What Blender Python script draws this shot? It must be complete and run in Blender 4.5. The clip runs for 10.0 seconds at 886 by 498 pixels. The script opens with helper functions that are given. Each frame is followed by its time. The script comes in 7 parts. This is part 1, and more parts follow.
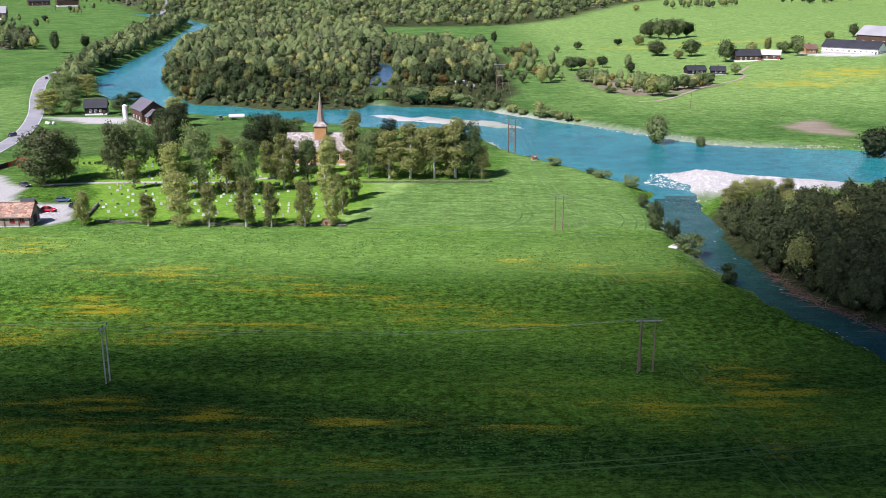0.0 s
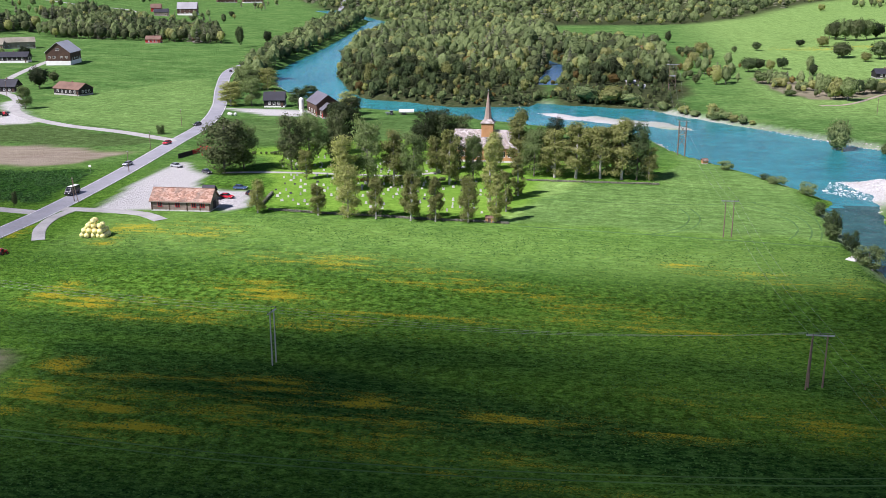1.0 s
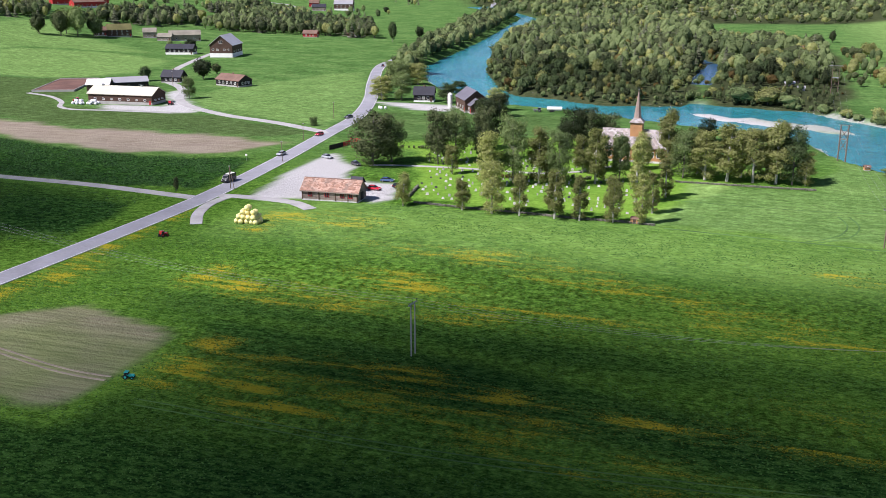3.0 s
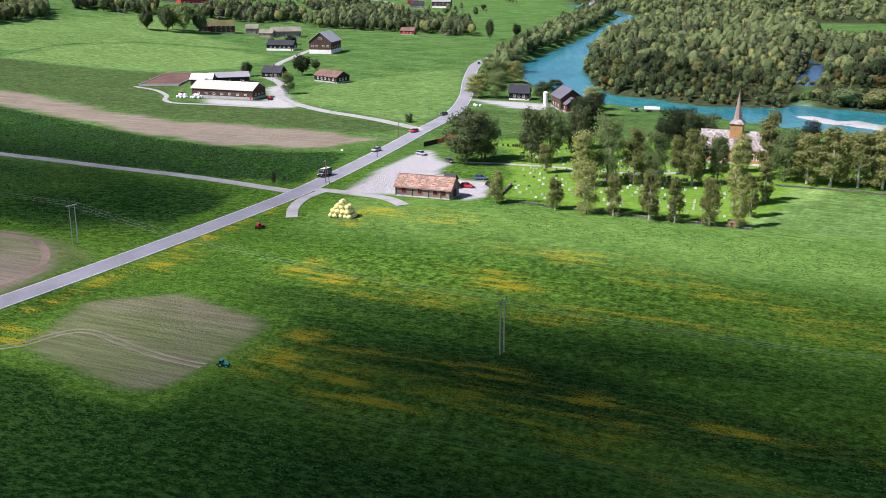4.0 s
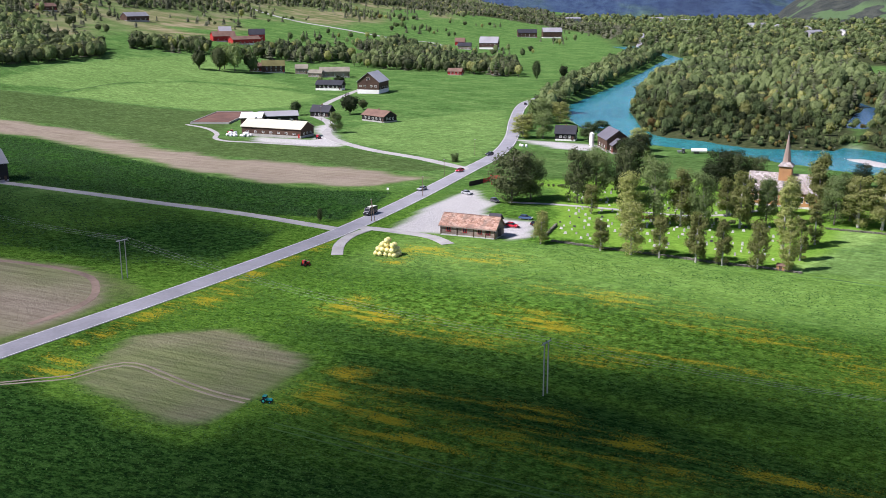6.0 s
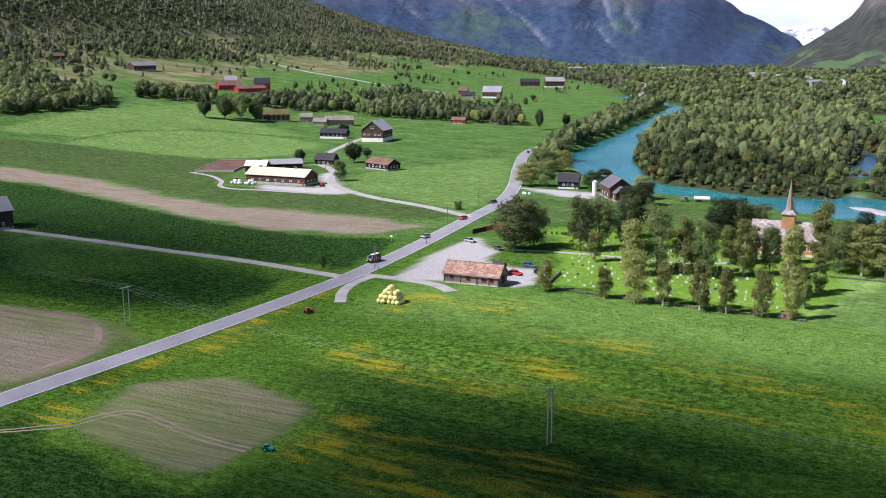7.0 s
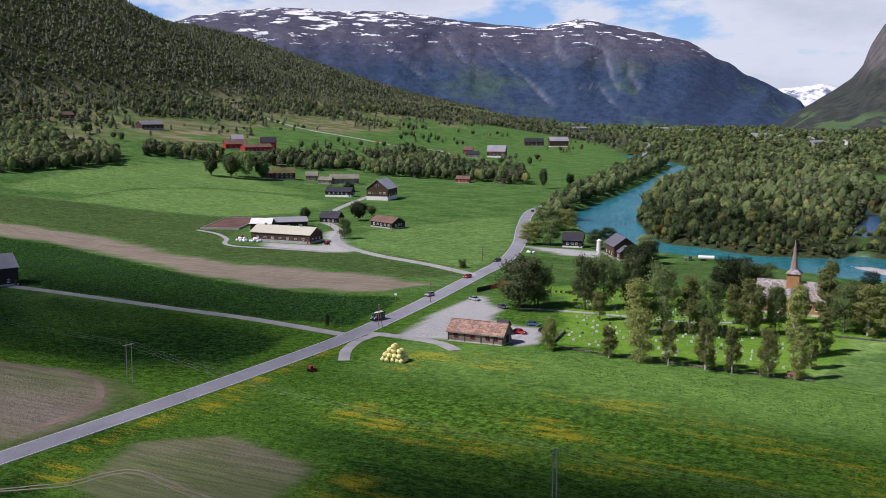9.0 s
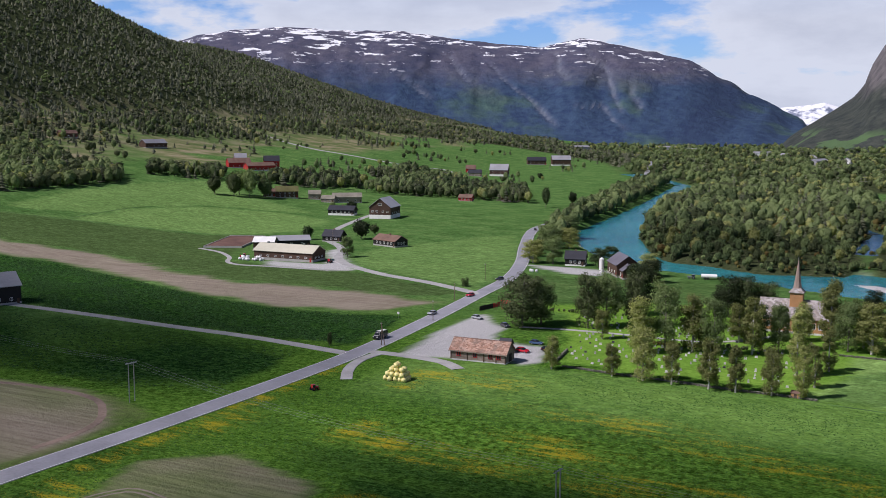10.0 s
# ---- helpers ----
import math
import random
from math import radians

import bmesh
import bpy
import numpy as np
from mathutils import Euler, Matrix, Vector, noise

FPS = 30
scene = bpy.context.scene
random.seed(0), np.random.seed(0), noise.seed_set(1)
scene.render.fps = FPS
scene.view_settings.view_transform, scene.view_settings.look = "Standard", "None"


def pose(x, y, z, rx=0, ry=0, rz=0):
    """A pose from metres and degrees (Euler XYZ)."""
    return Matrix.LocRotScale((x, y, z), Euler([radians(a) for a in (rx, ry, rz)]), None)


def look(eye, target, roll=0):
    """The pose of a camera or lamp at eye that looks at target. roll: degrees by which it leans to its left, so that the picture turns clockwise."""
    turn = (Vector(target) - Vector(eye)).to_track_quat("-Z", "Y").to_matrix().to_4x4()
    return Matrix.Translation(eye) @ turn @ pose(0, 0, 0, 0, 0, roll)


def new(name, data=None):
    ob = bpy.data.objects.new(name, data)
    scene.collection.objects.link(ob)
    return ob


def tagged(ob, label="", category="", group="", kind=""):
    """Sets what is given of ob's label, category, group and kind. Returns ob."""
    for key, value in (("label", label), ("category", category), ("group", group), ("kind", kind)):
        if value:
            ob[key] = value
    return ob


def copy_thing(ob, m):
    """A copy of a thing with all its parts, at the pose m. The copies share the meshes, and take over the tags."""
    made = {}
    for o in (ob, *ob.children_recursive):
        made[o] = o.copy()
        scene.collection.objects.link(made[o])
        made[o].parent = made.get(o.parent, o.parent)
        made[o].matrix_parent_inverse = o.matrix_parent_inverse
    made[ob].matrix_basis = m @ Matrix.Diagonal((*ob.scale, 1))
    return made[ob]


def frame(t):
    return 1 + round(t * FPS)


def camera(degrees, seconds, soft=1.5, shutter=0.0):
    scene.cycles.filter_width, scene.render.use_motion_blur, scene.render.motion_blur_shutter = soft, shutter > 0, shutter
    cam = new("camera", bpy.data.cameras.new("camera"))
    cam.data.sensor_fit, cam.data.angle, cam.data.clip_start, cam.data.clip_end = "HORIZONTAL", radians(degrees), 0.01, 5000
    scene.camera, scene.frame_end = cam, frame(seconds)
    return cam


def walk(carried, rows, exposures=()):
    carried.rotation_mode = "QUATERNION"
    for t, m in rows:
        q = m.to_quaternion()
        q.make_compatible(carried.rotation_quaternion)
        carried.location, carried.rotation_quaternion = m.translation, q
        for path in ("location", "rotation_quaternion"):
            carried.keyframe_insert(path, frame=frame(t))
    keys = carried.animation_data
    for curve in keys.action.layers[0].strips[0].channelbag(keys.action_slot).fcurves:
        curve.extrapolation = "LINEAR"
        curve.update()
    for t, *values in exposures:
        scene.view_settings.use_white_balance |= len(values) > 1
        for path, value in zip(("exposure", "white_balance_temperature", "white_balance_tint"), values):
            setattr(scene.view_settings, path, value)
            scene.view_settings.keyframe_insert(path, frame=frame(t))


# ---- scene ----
cam = camera(47.94, 10.0, soft=0.6)
PATH = (
    (0.0, 0.015, -16.009, -0.006),
    (0.1, 0.520, -16.016, 0.018),
    (0.2, 1.196, -16.033, 0.043),
    (0.3, 2.012, -16.040, 0.068),
    (0.4, 3.047, -16.058, 0.093),
    (0.5, 4.123, -16.075, 0.118),
    (0.6, 5.242, -16.077, 0.110),
    (0.7, 6.412, -16.089, 0.103),
    (0.8, 7.541, -16.102, 0.095),
    (0.9, 8.671, -16.114, 0.087),
    (1.0, 9.630, -16.116, 0.080),
    (1.1, 10.054, -16.126, 0.052),
    (1.2, 10.148, -16.135, 0.024),
    (1.5, 10.059, -16.163, -0.061),
    (1.8, 10.187, -16.195, -0.043),
    (1.9, 10.546, -16.206, -0.037),
    (2.0, 11.375, -16.217, -0.031),
    (2.1, 12.382, -16.225, -0.008),
    (2.2, 13.448, -16.232, 0.015),
    (2.3, 14.504, -16.239, 0.038),
    (2.4, 15.561, -16.247, 0.061),
    (2.5, 16.627, -16.254, 0.084),
    (2.6, 17.589, -16.263, 0.082),
    (2.7, 18.000, -16.271, 0.080),
    (2.8, 18.092, -16.279, 0.078),
    (3.3, 18.159, -16.341, 0.068),
    (3.5, 19.002, -16.358, 0.064),
    (3.8, 21.777, -16.393, 0.058),
    (3.9, 22.675, -16.401, 0.090),
    (4.0, 23.573, -16.409, 0.122),
    (4.1, 24.387, -16.419, 0.105),
    (4.2, 25.292, -16.429, 0.088),
    (4.3, 25.757, -16.428, 0.071),
    (4.5, 25.936, -16.448, 0.037),
    (5.0, 26.058, -16.363, 0.051),
    (5.1, 26.084, -16.332, 0.052),
    (5.2, 26.101, -16.052, 0.053),
    (5.3, 26.117, -15.731, 0.054),
    (5.5, 26.150, -14.969, 0.056),
    (5.7, 26.186, -14.679, 0.050),
    (6.8, 26.406, -11.887, 0.015),
    (7.0, 26.443, -11.417, 0.009),
    (7.5, 26.529, -10.132, -0.019),
    (8.0, 26.591, -8.947, -0.089),
    (8.2, 26.619, -8.536, -0.097),
    (8.4, 26.638, -8.145, -0.104),
    (8.5, 26.657, -8.105, -0.108),
    (8.6, 26.663, -8.054, -0.115),
    (9.0, 26.720, -8.069, -0.141),
    (9.2, 26.756, -8.017, -0.128),
    (9.4, 26.782, -7.855, -0.115),
    (9.5, 26.805, -7.793, -0.109),
    (9.7, 26.835, -7.435, -0.124),
    (10.0, 26.876, -7.007, -0.147),
)
walk(cam, [(t, pose(0, 0, 70, 90 + p, r, w)) for t, w, p, r in PATH], exposures=[(0, 0.26, 5950, 23), (5, 0.27, 5950, 23), (6.5, 0.22, 5950, 23), (7.5, -0.04, 5950, 23), (8.5, -0.37, 5950, 23), (10, -0.50, 5950, 23)])

# ---- sky and sun ----
SUN_FROM = Vector((-0.62, -0.60, 0.95)).normalized()
world = bpy.data.worlds.new("sky")
scene.world = world
world.use_nodes = True
wn, wl = world.node_tree.nodes, world.node_tree.links
sky = wn.new("ShaderNodeTexSky")
sky.sky_type, sky.sun_disc = "NISHITA", False
sky.sun_elevation = math.asin(SUN_FROM.z)
sky.sun_rotation = math.atan2(SUN_FROM.x, SUN_FROM.y)
sky.air_density, sky.dust_density, sky.ozone_density = 1.0, 0.4, 2.0
spot = wn.new("ShaderNodeTexCoord")
flat = wn.new("ShaderNodeMapping")
flat.inputs["Scale"].default_value = (1.2, 1.2, 3.4)
flat.inputs["Location"].default_value = (0.35, 0.2, 0.0)
puff = wn.new("ShaderNodeTexNoise")
puff.inputs["Scale"].default_value, puff.inputs["Detail"].default_value = 4.2, 11
puff.inputs["Roughness"].default_value = 0.56
edge = wn.new("ShaderNodeValToRGB")
edge.color_ramp.elements[0].position, edge.color_ramp.elements[1].position = 0.405, 0.48
shade = wn.new("ShaderNodeValToRGB")
shade.color_ramp.elements[0].color = (17.3, 18.6, 18.9, 1)
shade.color_ramp.elements[1].color = (13.0, 14.2, 15.2, 1)
shade.color_ramp.elements[0].position, shade.color_ramp.elements[1].position = 0.46, 0.68
blend = wn.new("ShaderNodeMixRGB")
wl.new(spot.outputs["Generated"], flat.inputs["Vector"])
wl.new(flat.outputs[0], puff.inputs["Vector"])
bank = wn.new("ShaderNodeMapRange")
bank.inputs["From Min"].default_value, bank.inputs["From Max"].default_value = 0.02, 0.15
bank.inputs["To Min"].default_value, bank.inputs["To Max"].default_value = 0.10, -0.03
heap = wn.new("ShaderNodeMath")
wl.new(bank.outputs[0], heap.inputs[0])
wl.new(puff.outputs["Fac"], heap.inputs[1])
wl.new(heap.outputs[0], edge.inputs[0])
wl.new(puff.outputs["Fac"], shade.inputs[0])
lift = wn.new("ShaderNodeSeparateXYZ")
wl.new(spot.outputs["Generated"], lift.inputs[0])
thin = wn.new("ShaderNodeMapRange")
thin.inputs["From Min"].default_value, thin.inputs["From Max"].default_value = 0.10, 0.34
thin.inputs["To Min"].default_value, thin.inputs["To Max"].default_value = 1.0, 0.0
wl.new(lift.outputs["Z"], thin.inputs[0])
wl.new(lift.outputs["Z"], bank.inputs[0])
cover = wn.new("ShaderNodeMath")
cover.operation = "MULTIPLY"
wl.new(edge.outputs["Color"], cover.inputs[0])
wl.new(thin.outputs[0], cover.inputs[1])
wl.new(cover.outputs[0], blend.inputs[0])
clear = wn.new("ShaderNodeMixRGB")
clear.blend_type = "MULTIPLY"
clear.inputs[0].default_value, clear.inputs[2].default_value = 1.0, (1.0, 1.03, 1.06, 1)
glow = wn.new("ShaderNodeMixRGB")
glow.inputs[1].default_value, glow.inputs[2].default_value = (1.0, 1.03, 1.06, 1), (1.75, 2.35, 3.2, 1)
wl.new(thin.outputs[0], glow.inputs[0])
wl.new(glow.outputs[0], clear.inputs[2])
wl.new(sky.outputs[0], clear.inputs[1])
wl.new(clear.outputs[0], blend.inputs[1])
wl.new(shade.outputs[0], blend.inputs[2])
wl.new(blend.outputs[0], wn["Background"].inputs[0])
wn["Background"].inputs[1].default_value = 0.054
sun = new("sun", bpy.data.lights.new("sun", "SUN"))
sun.data.energy, sun.data.angle, sun.data.color = 6.6, radians(1.2), (1.0, 0.94, 0.85)
sun.matrix_world = look(SUN_FROM * 100, (0, 0, 0))


# ---- materials ----
class Nodes:
    """A small builder of node materials."""

    def __init__(self, name, rough=0.8, metal=0.0):
        self.m = bpy.data.materials.new(name)
        self.m.use_nodes = True
        self.t = self.m.node_tree
        self.b = self.t.nodes["Principled BSDF"]
        self.b.inputs["Roughness"].default_value, self.b.inputs["Metallic"].default_value = rough, metal
        self.b.inputs["Specular IOR Level"].default_value = 0.25

    def add(self, kind, ins=None, operation="", blend_type="", attribute_name=""):
        n = self.t.nodes.new(kind)
        if operation:
            n.operation = operation
        if blend_type:
            n.blend_type = blend_type
        if attribute_name:
            n.attribute_name = attribute_name
        for key, value in (ins or {}).items():
            self.put(n.inputs[key], value)
        return n

    def put(self, socket, value):
        if isinstance(value, bpy.types.NodeSocket):
            self.t.links.new(value, socket)
        elif isinstance(value, tuple) and socket.type == "RGBA" and len(value) == 3:
            socket.default_value = (*value, 1)
        else:
            socket.default_value = value

    def coords(self, scale=(1, 1, 1), turn=0.0, which="Object"):
        c = self.add("ShaderNodeTexCoord")
        return self.add("ShaderNodeMapping", {"Vector": c.outputs[which], "Scale": scale, "Rotation": (0, 0, turn)}).outputs[0]

    def noise(self, scale, detail=4.0, at=None, rough=0.55):
        n = self.add("ShaderNodeTexNoise", {"Scale": scale, "Detail": detail, "Roughness": rough})
        self.put(n.inputs["Vector"], at if at is not None else self.coords())
        return n.outputs["Fac"]

    def steps(self, fac, *stops):
        """A colour ramp: (position, colour) pairs."""
        n = self.add("ShaderNodeValToRGB", {"Fac": fac})
        e = n.color_ramp.elements
        while len(e) < len(stops):
            e.new(0.5)
        for k, (p, c) in enumerate(stops):
            e[k].position = p
            e[k].color = (*c, 1) if isinstance(c, tuple) else (c, c, c, 1)
        return n.outputs["Color"]

    def mix(self, fac, a, b, how="MIX"):
        n = self.add("ShaderNodeMixRGB", blend_type=how)
        for k, value in enumerate((fac, a, b)):
            self.put(n.inputs[k], value)
        return n.outputs[0]

    def times(self, a, b):
        n = self.add("ShaderNodeMath", operation="MULTIPLY")
        self.put(n.inputs[0], a)
        self.put(n.inputs[1], b)
        return n.outputs[0]

    def split(self, colour):
        return self.add("ShaderNodeSeparateColor", {"Color": colour}).outputs

    def bump(self, height, strength=0.5, distance=0.1):
        n = self.add("ShaderNodeBump", {"Height": height, "Strength": strength, "Distance": distance})
        self.put(self.b.inputs["Normal"], n.outputs[0])

    def done(self, colour):
        self.put(self.b.inputs["Base Color"], colour)
        return self.m


def plain(name, colour, rough=0.7, metal=0.0, grain=6.0, vary=0.25, relief=0.0):
    """A painted or worn surface: its colour with stains and grain at two scales."""
    n = Nodes(name, rough, metal)
    big = n.noise(grain * 0.15, 3)
    fine = n.noise(grain * 2.0, 5)
    dark = tuple(c * (1 - vary) for c in colour)
    light = tuple(min(1, c * (1 + vary)) for c in colour)
    col = n.mix(0.4, n.steps(big, (0.35, dark), (0.65, light)), n.steps(fine, (0.3, dark), (0.7, light)))
    if relief:
        n.bump(fine, relief, 0.03)
    return n.done(col)


def foliage(name, dark, light, through_light=0.35):
    n = Nodes(name, 0.75)
    n.b.inputs["Specular IOR Level"].default_value = 0.1
    geo = n.add("ShaderNodeNewGeometry")
    own = n.add("ShaderNodeAttribute", attribute_name="tint")
    ob = n.add("ShaderNodeObjectInfo")
    tree = n.add("ShaderNodeMath", {0: own.outputs["Fac"], 1: ob.outputs["Random"]}, operation="ADD")
    tree = n.add("ShaderNodeMath", {0: tree.outputs[0], 1: 1.0}, operation="PINGPONG")
    mid = tuple((a * 2 + b) / 3 for a, b in zip(dark, light))
    high = tuple(b * 1.15 for b in light)
    col = n.steps(geo.outputs["Random Per Island"], (0.0, dark), (1.0, light))
    col = n.mix(0.88, col, n.steps(tree.outputs[0], (0.0, dark), (0.4, mid), (0.75, light), (1.0, high)))
    mottle = n.noise(2.0, 5, n.coords(), 0.75)
    col = n.mix(0.8, col, n.mix(1.0, col, n.steps(mottle, (0.36, 0.30), (0.5, 0.85), (0.64, 1.45)), "MULTIPLY"))
    n.put(n.b.inputs["Base Color"], col)
    n.bump(mottle, 0.5, 0.5)
    leaf = n.add("ShaderNodeBsdfTranslucent", {"Color": n.mix(1.0, col, (1.2, 1.4, 0.7), "MULTIPLY")})
    both = n.add("ShaderNodeMixShader", {0: through_light, 1: n.b.outputs[0], 2: leaf.outputs[0]})
    n.put(n.t.nodes["Material Output"].inputs[0], both.outputs[0])
    return n.m


BIRCH = foliage("birch_leaves", (0.175, 0.186, 0.072), (0.380, 0.390, 0.155), 0.46)
# Some distance haze is put into the broad-leaf and needle greens.
BROAD = foliage("broad_leaves", (0.040, 0.068, 0.030), (0.205, 0.262, 0.105), 0.32)
DARKLEAF = foliage("dark_leaves", (0.018, 0.030, 0.014), (0.102, 0.125, 0.054), 0.22)
NEEDLE = foliage("needles", (0.084, 0.096, 0.068), (0.222, 0.230, 0.150), 0.24)
SPRUCE = foliage("dark_needles", (0.036, 0.046, 0.031), (0.152, 0.166, 0.102), 0.22)
RUSTY = foliage("budding_leaves", (0.10, 0.065, 0.024), (0.21, 0.17, 0.055))
BARK = plain("bark", (0.16, 0.14, 0.12), 0.9, grain=3, vary=0.5, relief=0.4)
DARKBARK = plain("dark_bark", (0.055, 0.047, 0.04), 0.9, grain=3, vary=0.4)
PALEBARK = plain("birch_bark", (0.42, 0.40, 0.36), 0.85, grain=3, vary=0.45, relief=0.3)


def ground_material():
    n = Nodes("meadow_and_soil", 0.95)
    n.b.inputs["Specular IOR Level"].default_value = 0.0
    za = n.split(n.add("ShaderNodeAttribute", attribute_name="zones").outputs["Color"])
    zb = n.split(n.add("ShaderNodeAttribute", attribute_name="cover").outputs["Color"])
    rows = n.coords((0.03, 0.30, 0.2), radians(3))
    broad = n.noise(0.9, 5, rows)
    patch = n.noise(0.035, 4)
    tuft = n.noise(0.75, 7, n.coords((0.55, 1.0, 1.0), radians(-6)), 0.70)
    fine = n.noise(2.6, 5, None, 0.7)
    speck = n.noise(2.0, 6, n.coords((0.65, 1.0, 1.0), radians(10)), 0.75)
    grass = n.steps(broad, (0.40, (0.078, 0.146, 0.030)), (0.5, (0.124, 0.205, 0.045)), (0.60, (0.182, 0.268, 0.066)))
    grass = n.mix(0.40, grass, n.steps(patch, (0.36, (0.074, 0.148, 0.022)), (0.62, (0.155, 0.250, 0.048))))
    tone = n.add("ShaderNodeAttribute", attribute_name="zones").outputs["Alpha"]
    haze_mint = n.add("ShaderNodeAttribute", attribute_name="cover").outputs["Alpha"]
    grass = n.mix(n.steps(tone, (0.5, 0.0), (1.0, 0.85)), grass, n.steps(patch, (0.38, (0.215, 0.345, 0.078)), (0.6, (0.305, 0.430, 0.105))))
    grass = n.mix(n.steps(tone, (0.0, 0.85), (0.5, 0.0)), grass, (0.066, 0.125, 0.026))
    rough = n.steps(tone, (0.0, 0.12), (0.5, 0.62), (0.85, 0.5), (1.0, 0.3))
    grass = n.mix(rough, grass, n.steps(tuft, (0.43, (0.010, 0.047, 0.009)), (0.5, (0.070, 0.158, 0.028)), (0.57, (0.178, 0.308, 0.078))))
    grass = n.mix(n.times(rough, 0.7), grass, n.steps(speck, (0.43, (0.008, 0.043, 0.009)), (0.5, (0.068, 0.155, 0.028)), (0.57, (0.188, 0.314, 0.082))))
    deep_green = n.steps(tuft, (0.43, (0.003, 0.018, 0.006)), (0.5, (0.013, 0.060, 0.011)), (0.58, (0.064, 0.160, 0.032)))
    deep_green = n.mix(0.4, deep_green, n.steps(speck, (0.42, (0.006, 0.022, 0.006)), (0.6, (0.076, 0.162, 0.030))))
    # Minty green of fresh grass, and of far fields with haze in it.
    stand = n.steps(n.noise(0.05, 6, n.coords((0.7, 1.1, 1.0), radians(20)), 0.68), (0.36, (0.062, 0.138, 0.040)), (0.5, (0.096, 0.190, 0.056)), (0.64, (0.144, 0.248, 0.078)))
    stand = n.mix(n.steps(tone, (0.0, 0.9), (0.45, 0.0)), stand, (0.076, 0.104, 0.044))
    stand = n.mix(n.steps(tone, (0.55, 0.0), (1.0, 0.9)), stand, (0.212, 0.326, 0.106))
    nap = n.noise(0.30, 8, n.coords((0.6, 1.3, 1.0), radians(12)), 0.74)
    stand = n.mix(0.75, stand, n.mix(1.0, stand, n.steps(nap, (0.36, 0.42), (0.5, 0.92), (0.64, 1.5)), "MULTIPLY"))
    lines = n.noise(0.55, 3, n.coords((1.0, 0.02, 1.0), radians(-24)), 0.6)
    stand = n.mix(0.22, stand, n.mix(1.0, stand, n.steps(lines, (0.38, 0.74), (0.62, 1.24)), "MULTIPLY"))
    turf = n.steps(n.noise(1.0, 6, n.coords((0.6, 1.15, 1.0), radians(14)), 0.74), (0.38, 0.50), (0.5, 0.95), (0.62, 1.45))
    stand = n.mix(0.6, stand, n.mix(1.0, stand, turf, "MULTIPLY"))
    grass = n.mix(1.0, grass, (0.91, 1.04, 0.60), "MULTIPLY")
    thick = n.steps(n.noise(0.016, 4, n.coords((0.6, 1.2, 1.0), radians(14)), 0.6), (0.44, 0.15), (0.56, 0.9))
    clump = n.steps(n.noise(0.62, 4, n.coords((1.0, 0.62, 1.0), radians(-14)), 0.62), (0.42, 0.56), (0.5, 0.96), (0.6, 1.26))
    clump = n.mix(thick, (1.0, 1.0, 1.0), clump)
    grass = n.mix(n.steps(tone, (0.7, 1.0), (0.9, 0.2)), grass, n.mix(1.0, grass, clump, "MULTIPLY"))
    grass = n.mix(haze_mint, grass, n.mix(0.2, stand, grass))
    grass = n.mix(za[1], grass, deep_green)
    drift = n.times(za[2], n.steps(n.noise(0.30, 6, n.coords((0.22, 1.1, 1.0), radians(8)), 0.65), (0.38, 0.06), (0.62, 0.32)))
    bloom = n.add("ShaderNodeMath", {0: n.noise(3.4, 6, n.coords((0.7, 1.0, 1.0)), 0.85), 1: drift}, operation="ADD").outputs[0]
    spots = n.steps(bloom, (0.675, 0.0), (0.750, 0.80))
    grass = n.mix(spots, grass, (0.44, 0.36, 0.022))
    furrow = n.noise(1.0, 5, n.coords((0.05, 0.9, 1.0), radians(-24)))
    soil = n.steps(furrow, (0.34, (0.250, 0.198, 0.165)), (0.5, (0.305, 0.248, 0.206)), (0.66, (0.370, 0.308, 0.260)))
    soil = n.mix(0.35, soil, n.steps(n.noise(0.06, 6, None, 0.7), (0.36, (0.170, 0.135, 0.100)), (0.62, (0.330, 0.282, 0.222))))
    soil = n.mix(n.times(n.steps(patch, (0.36, 0.6), (0.56, 1.0)), n.steps(tone, (0.15, 0.12), (0.5, 0.8))), soil, n.steps(furrow, (0.40, (0.150, 0.205, 0.062)), (0.62, (0.245, 0.300, 0.108))))
    col = n.mix(za[0], grass, soil)
    grit = n.steps(fine, (0.36, (0.37, 0.365, 0.355)), (0.64, (0.60, 0.595, 0.585)))
    col = n.mix(zb[0], col, grit)
    floor = n.steps(tuft, (0.4, (0.030, 0.044, 0.018)), (0.6, (0.075, 0.086, 0.040)))
    col = n.mix(zb[1], col, floor)
    heath = n.steps(n.noise(0.03, 6), (0.38, (0.098, 0.138, 0.048)), (0.51, (0.180, 0.186, 0.088)), (0.64, (0.28, 0.242, 0.155)))
    col = n.mix(zb[2], col, heath)
    n.bump(n.mix(0.4, tuft, speck), n.steps(tone, (0.5, 1.0), (0.95, 0.4)), 1.3)
    return n.done(col)


GROUND = ground_material()
ASPHALT = plain("asphalt", (0.262, 0.264, 0.290), 0.9, grain=0.6, vary=0.2, relief=0.1)
GRAVEL = plain("gravel", (0.35, 0.345, 0.335), 0.95, grain=1.2, vary=0.22, relief=0.4)
LINE = plain("road_paint", (0.72, 0.72, 0.70), 0.7, vary=0.2)
STONE = plain("river_stone", (0.55, 0.54, 0.52), 0.9, grain=1.5, vary=0.3, relief=0.3)


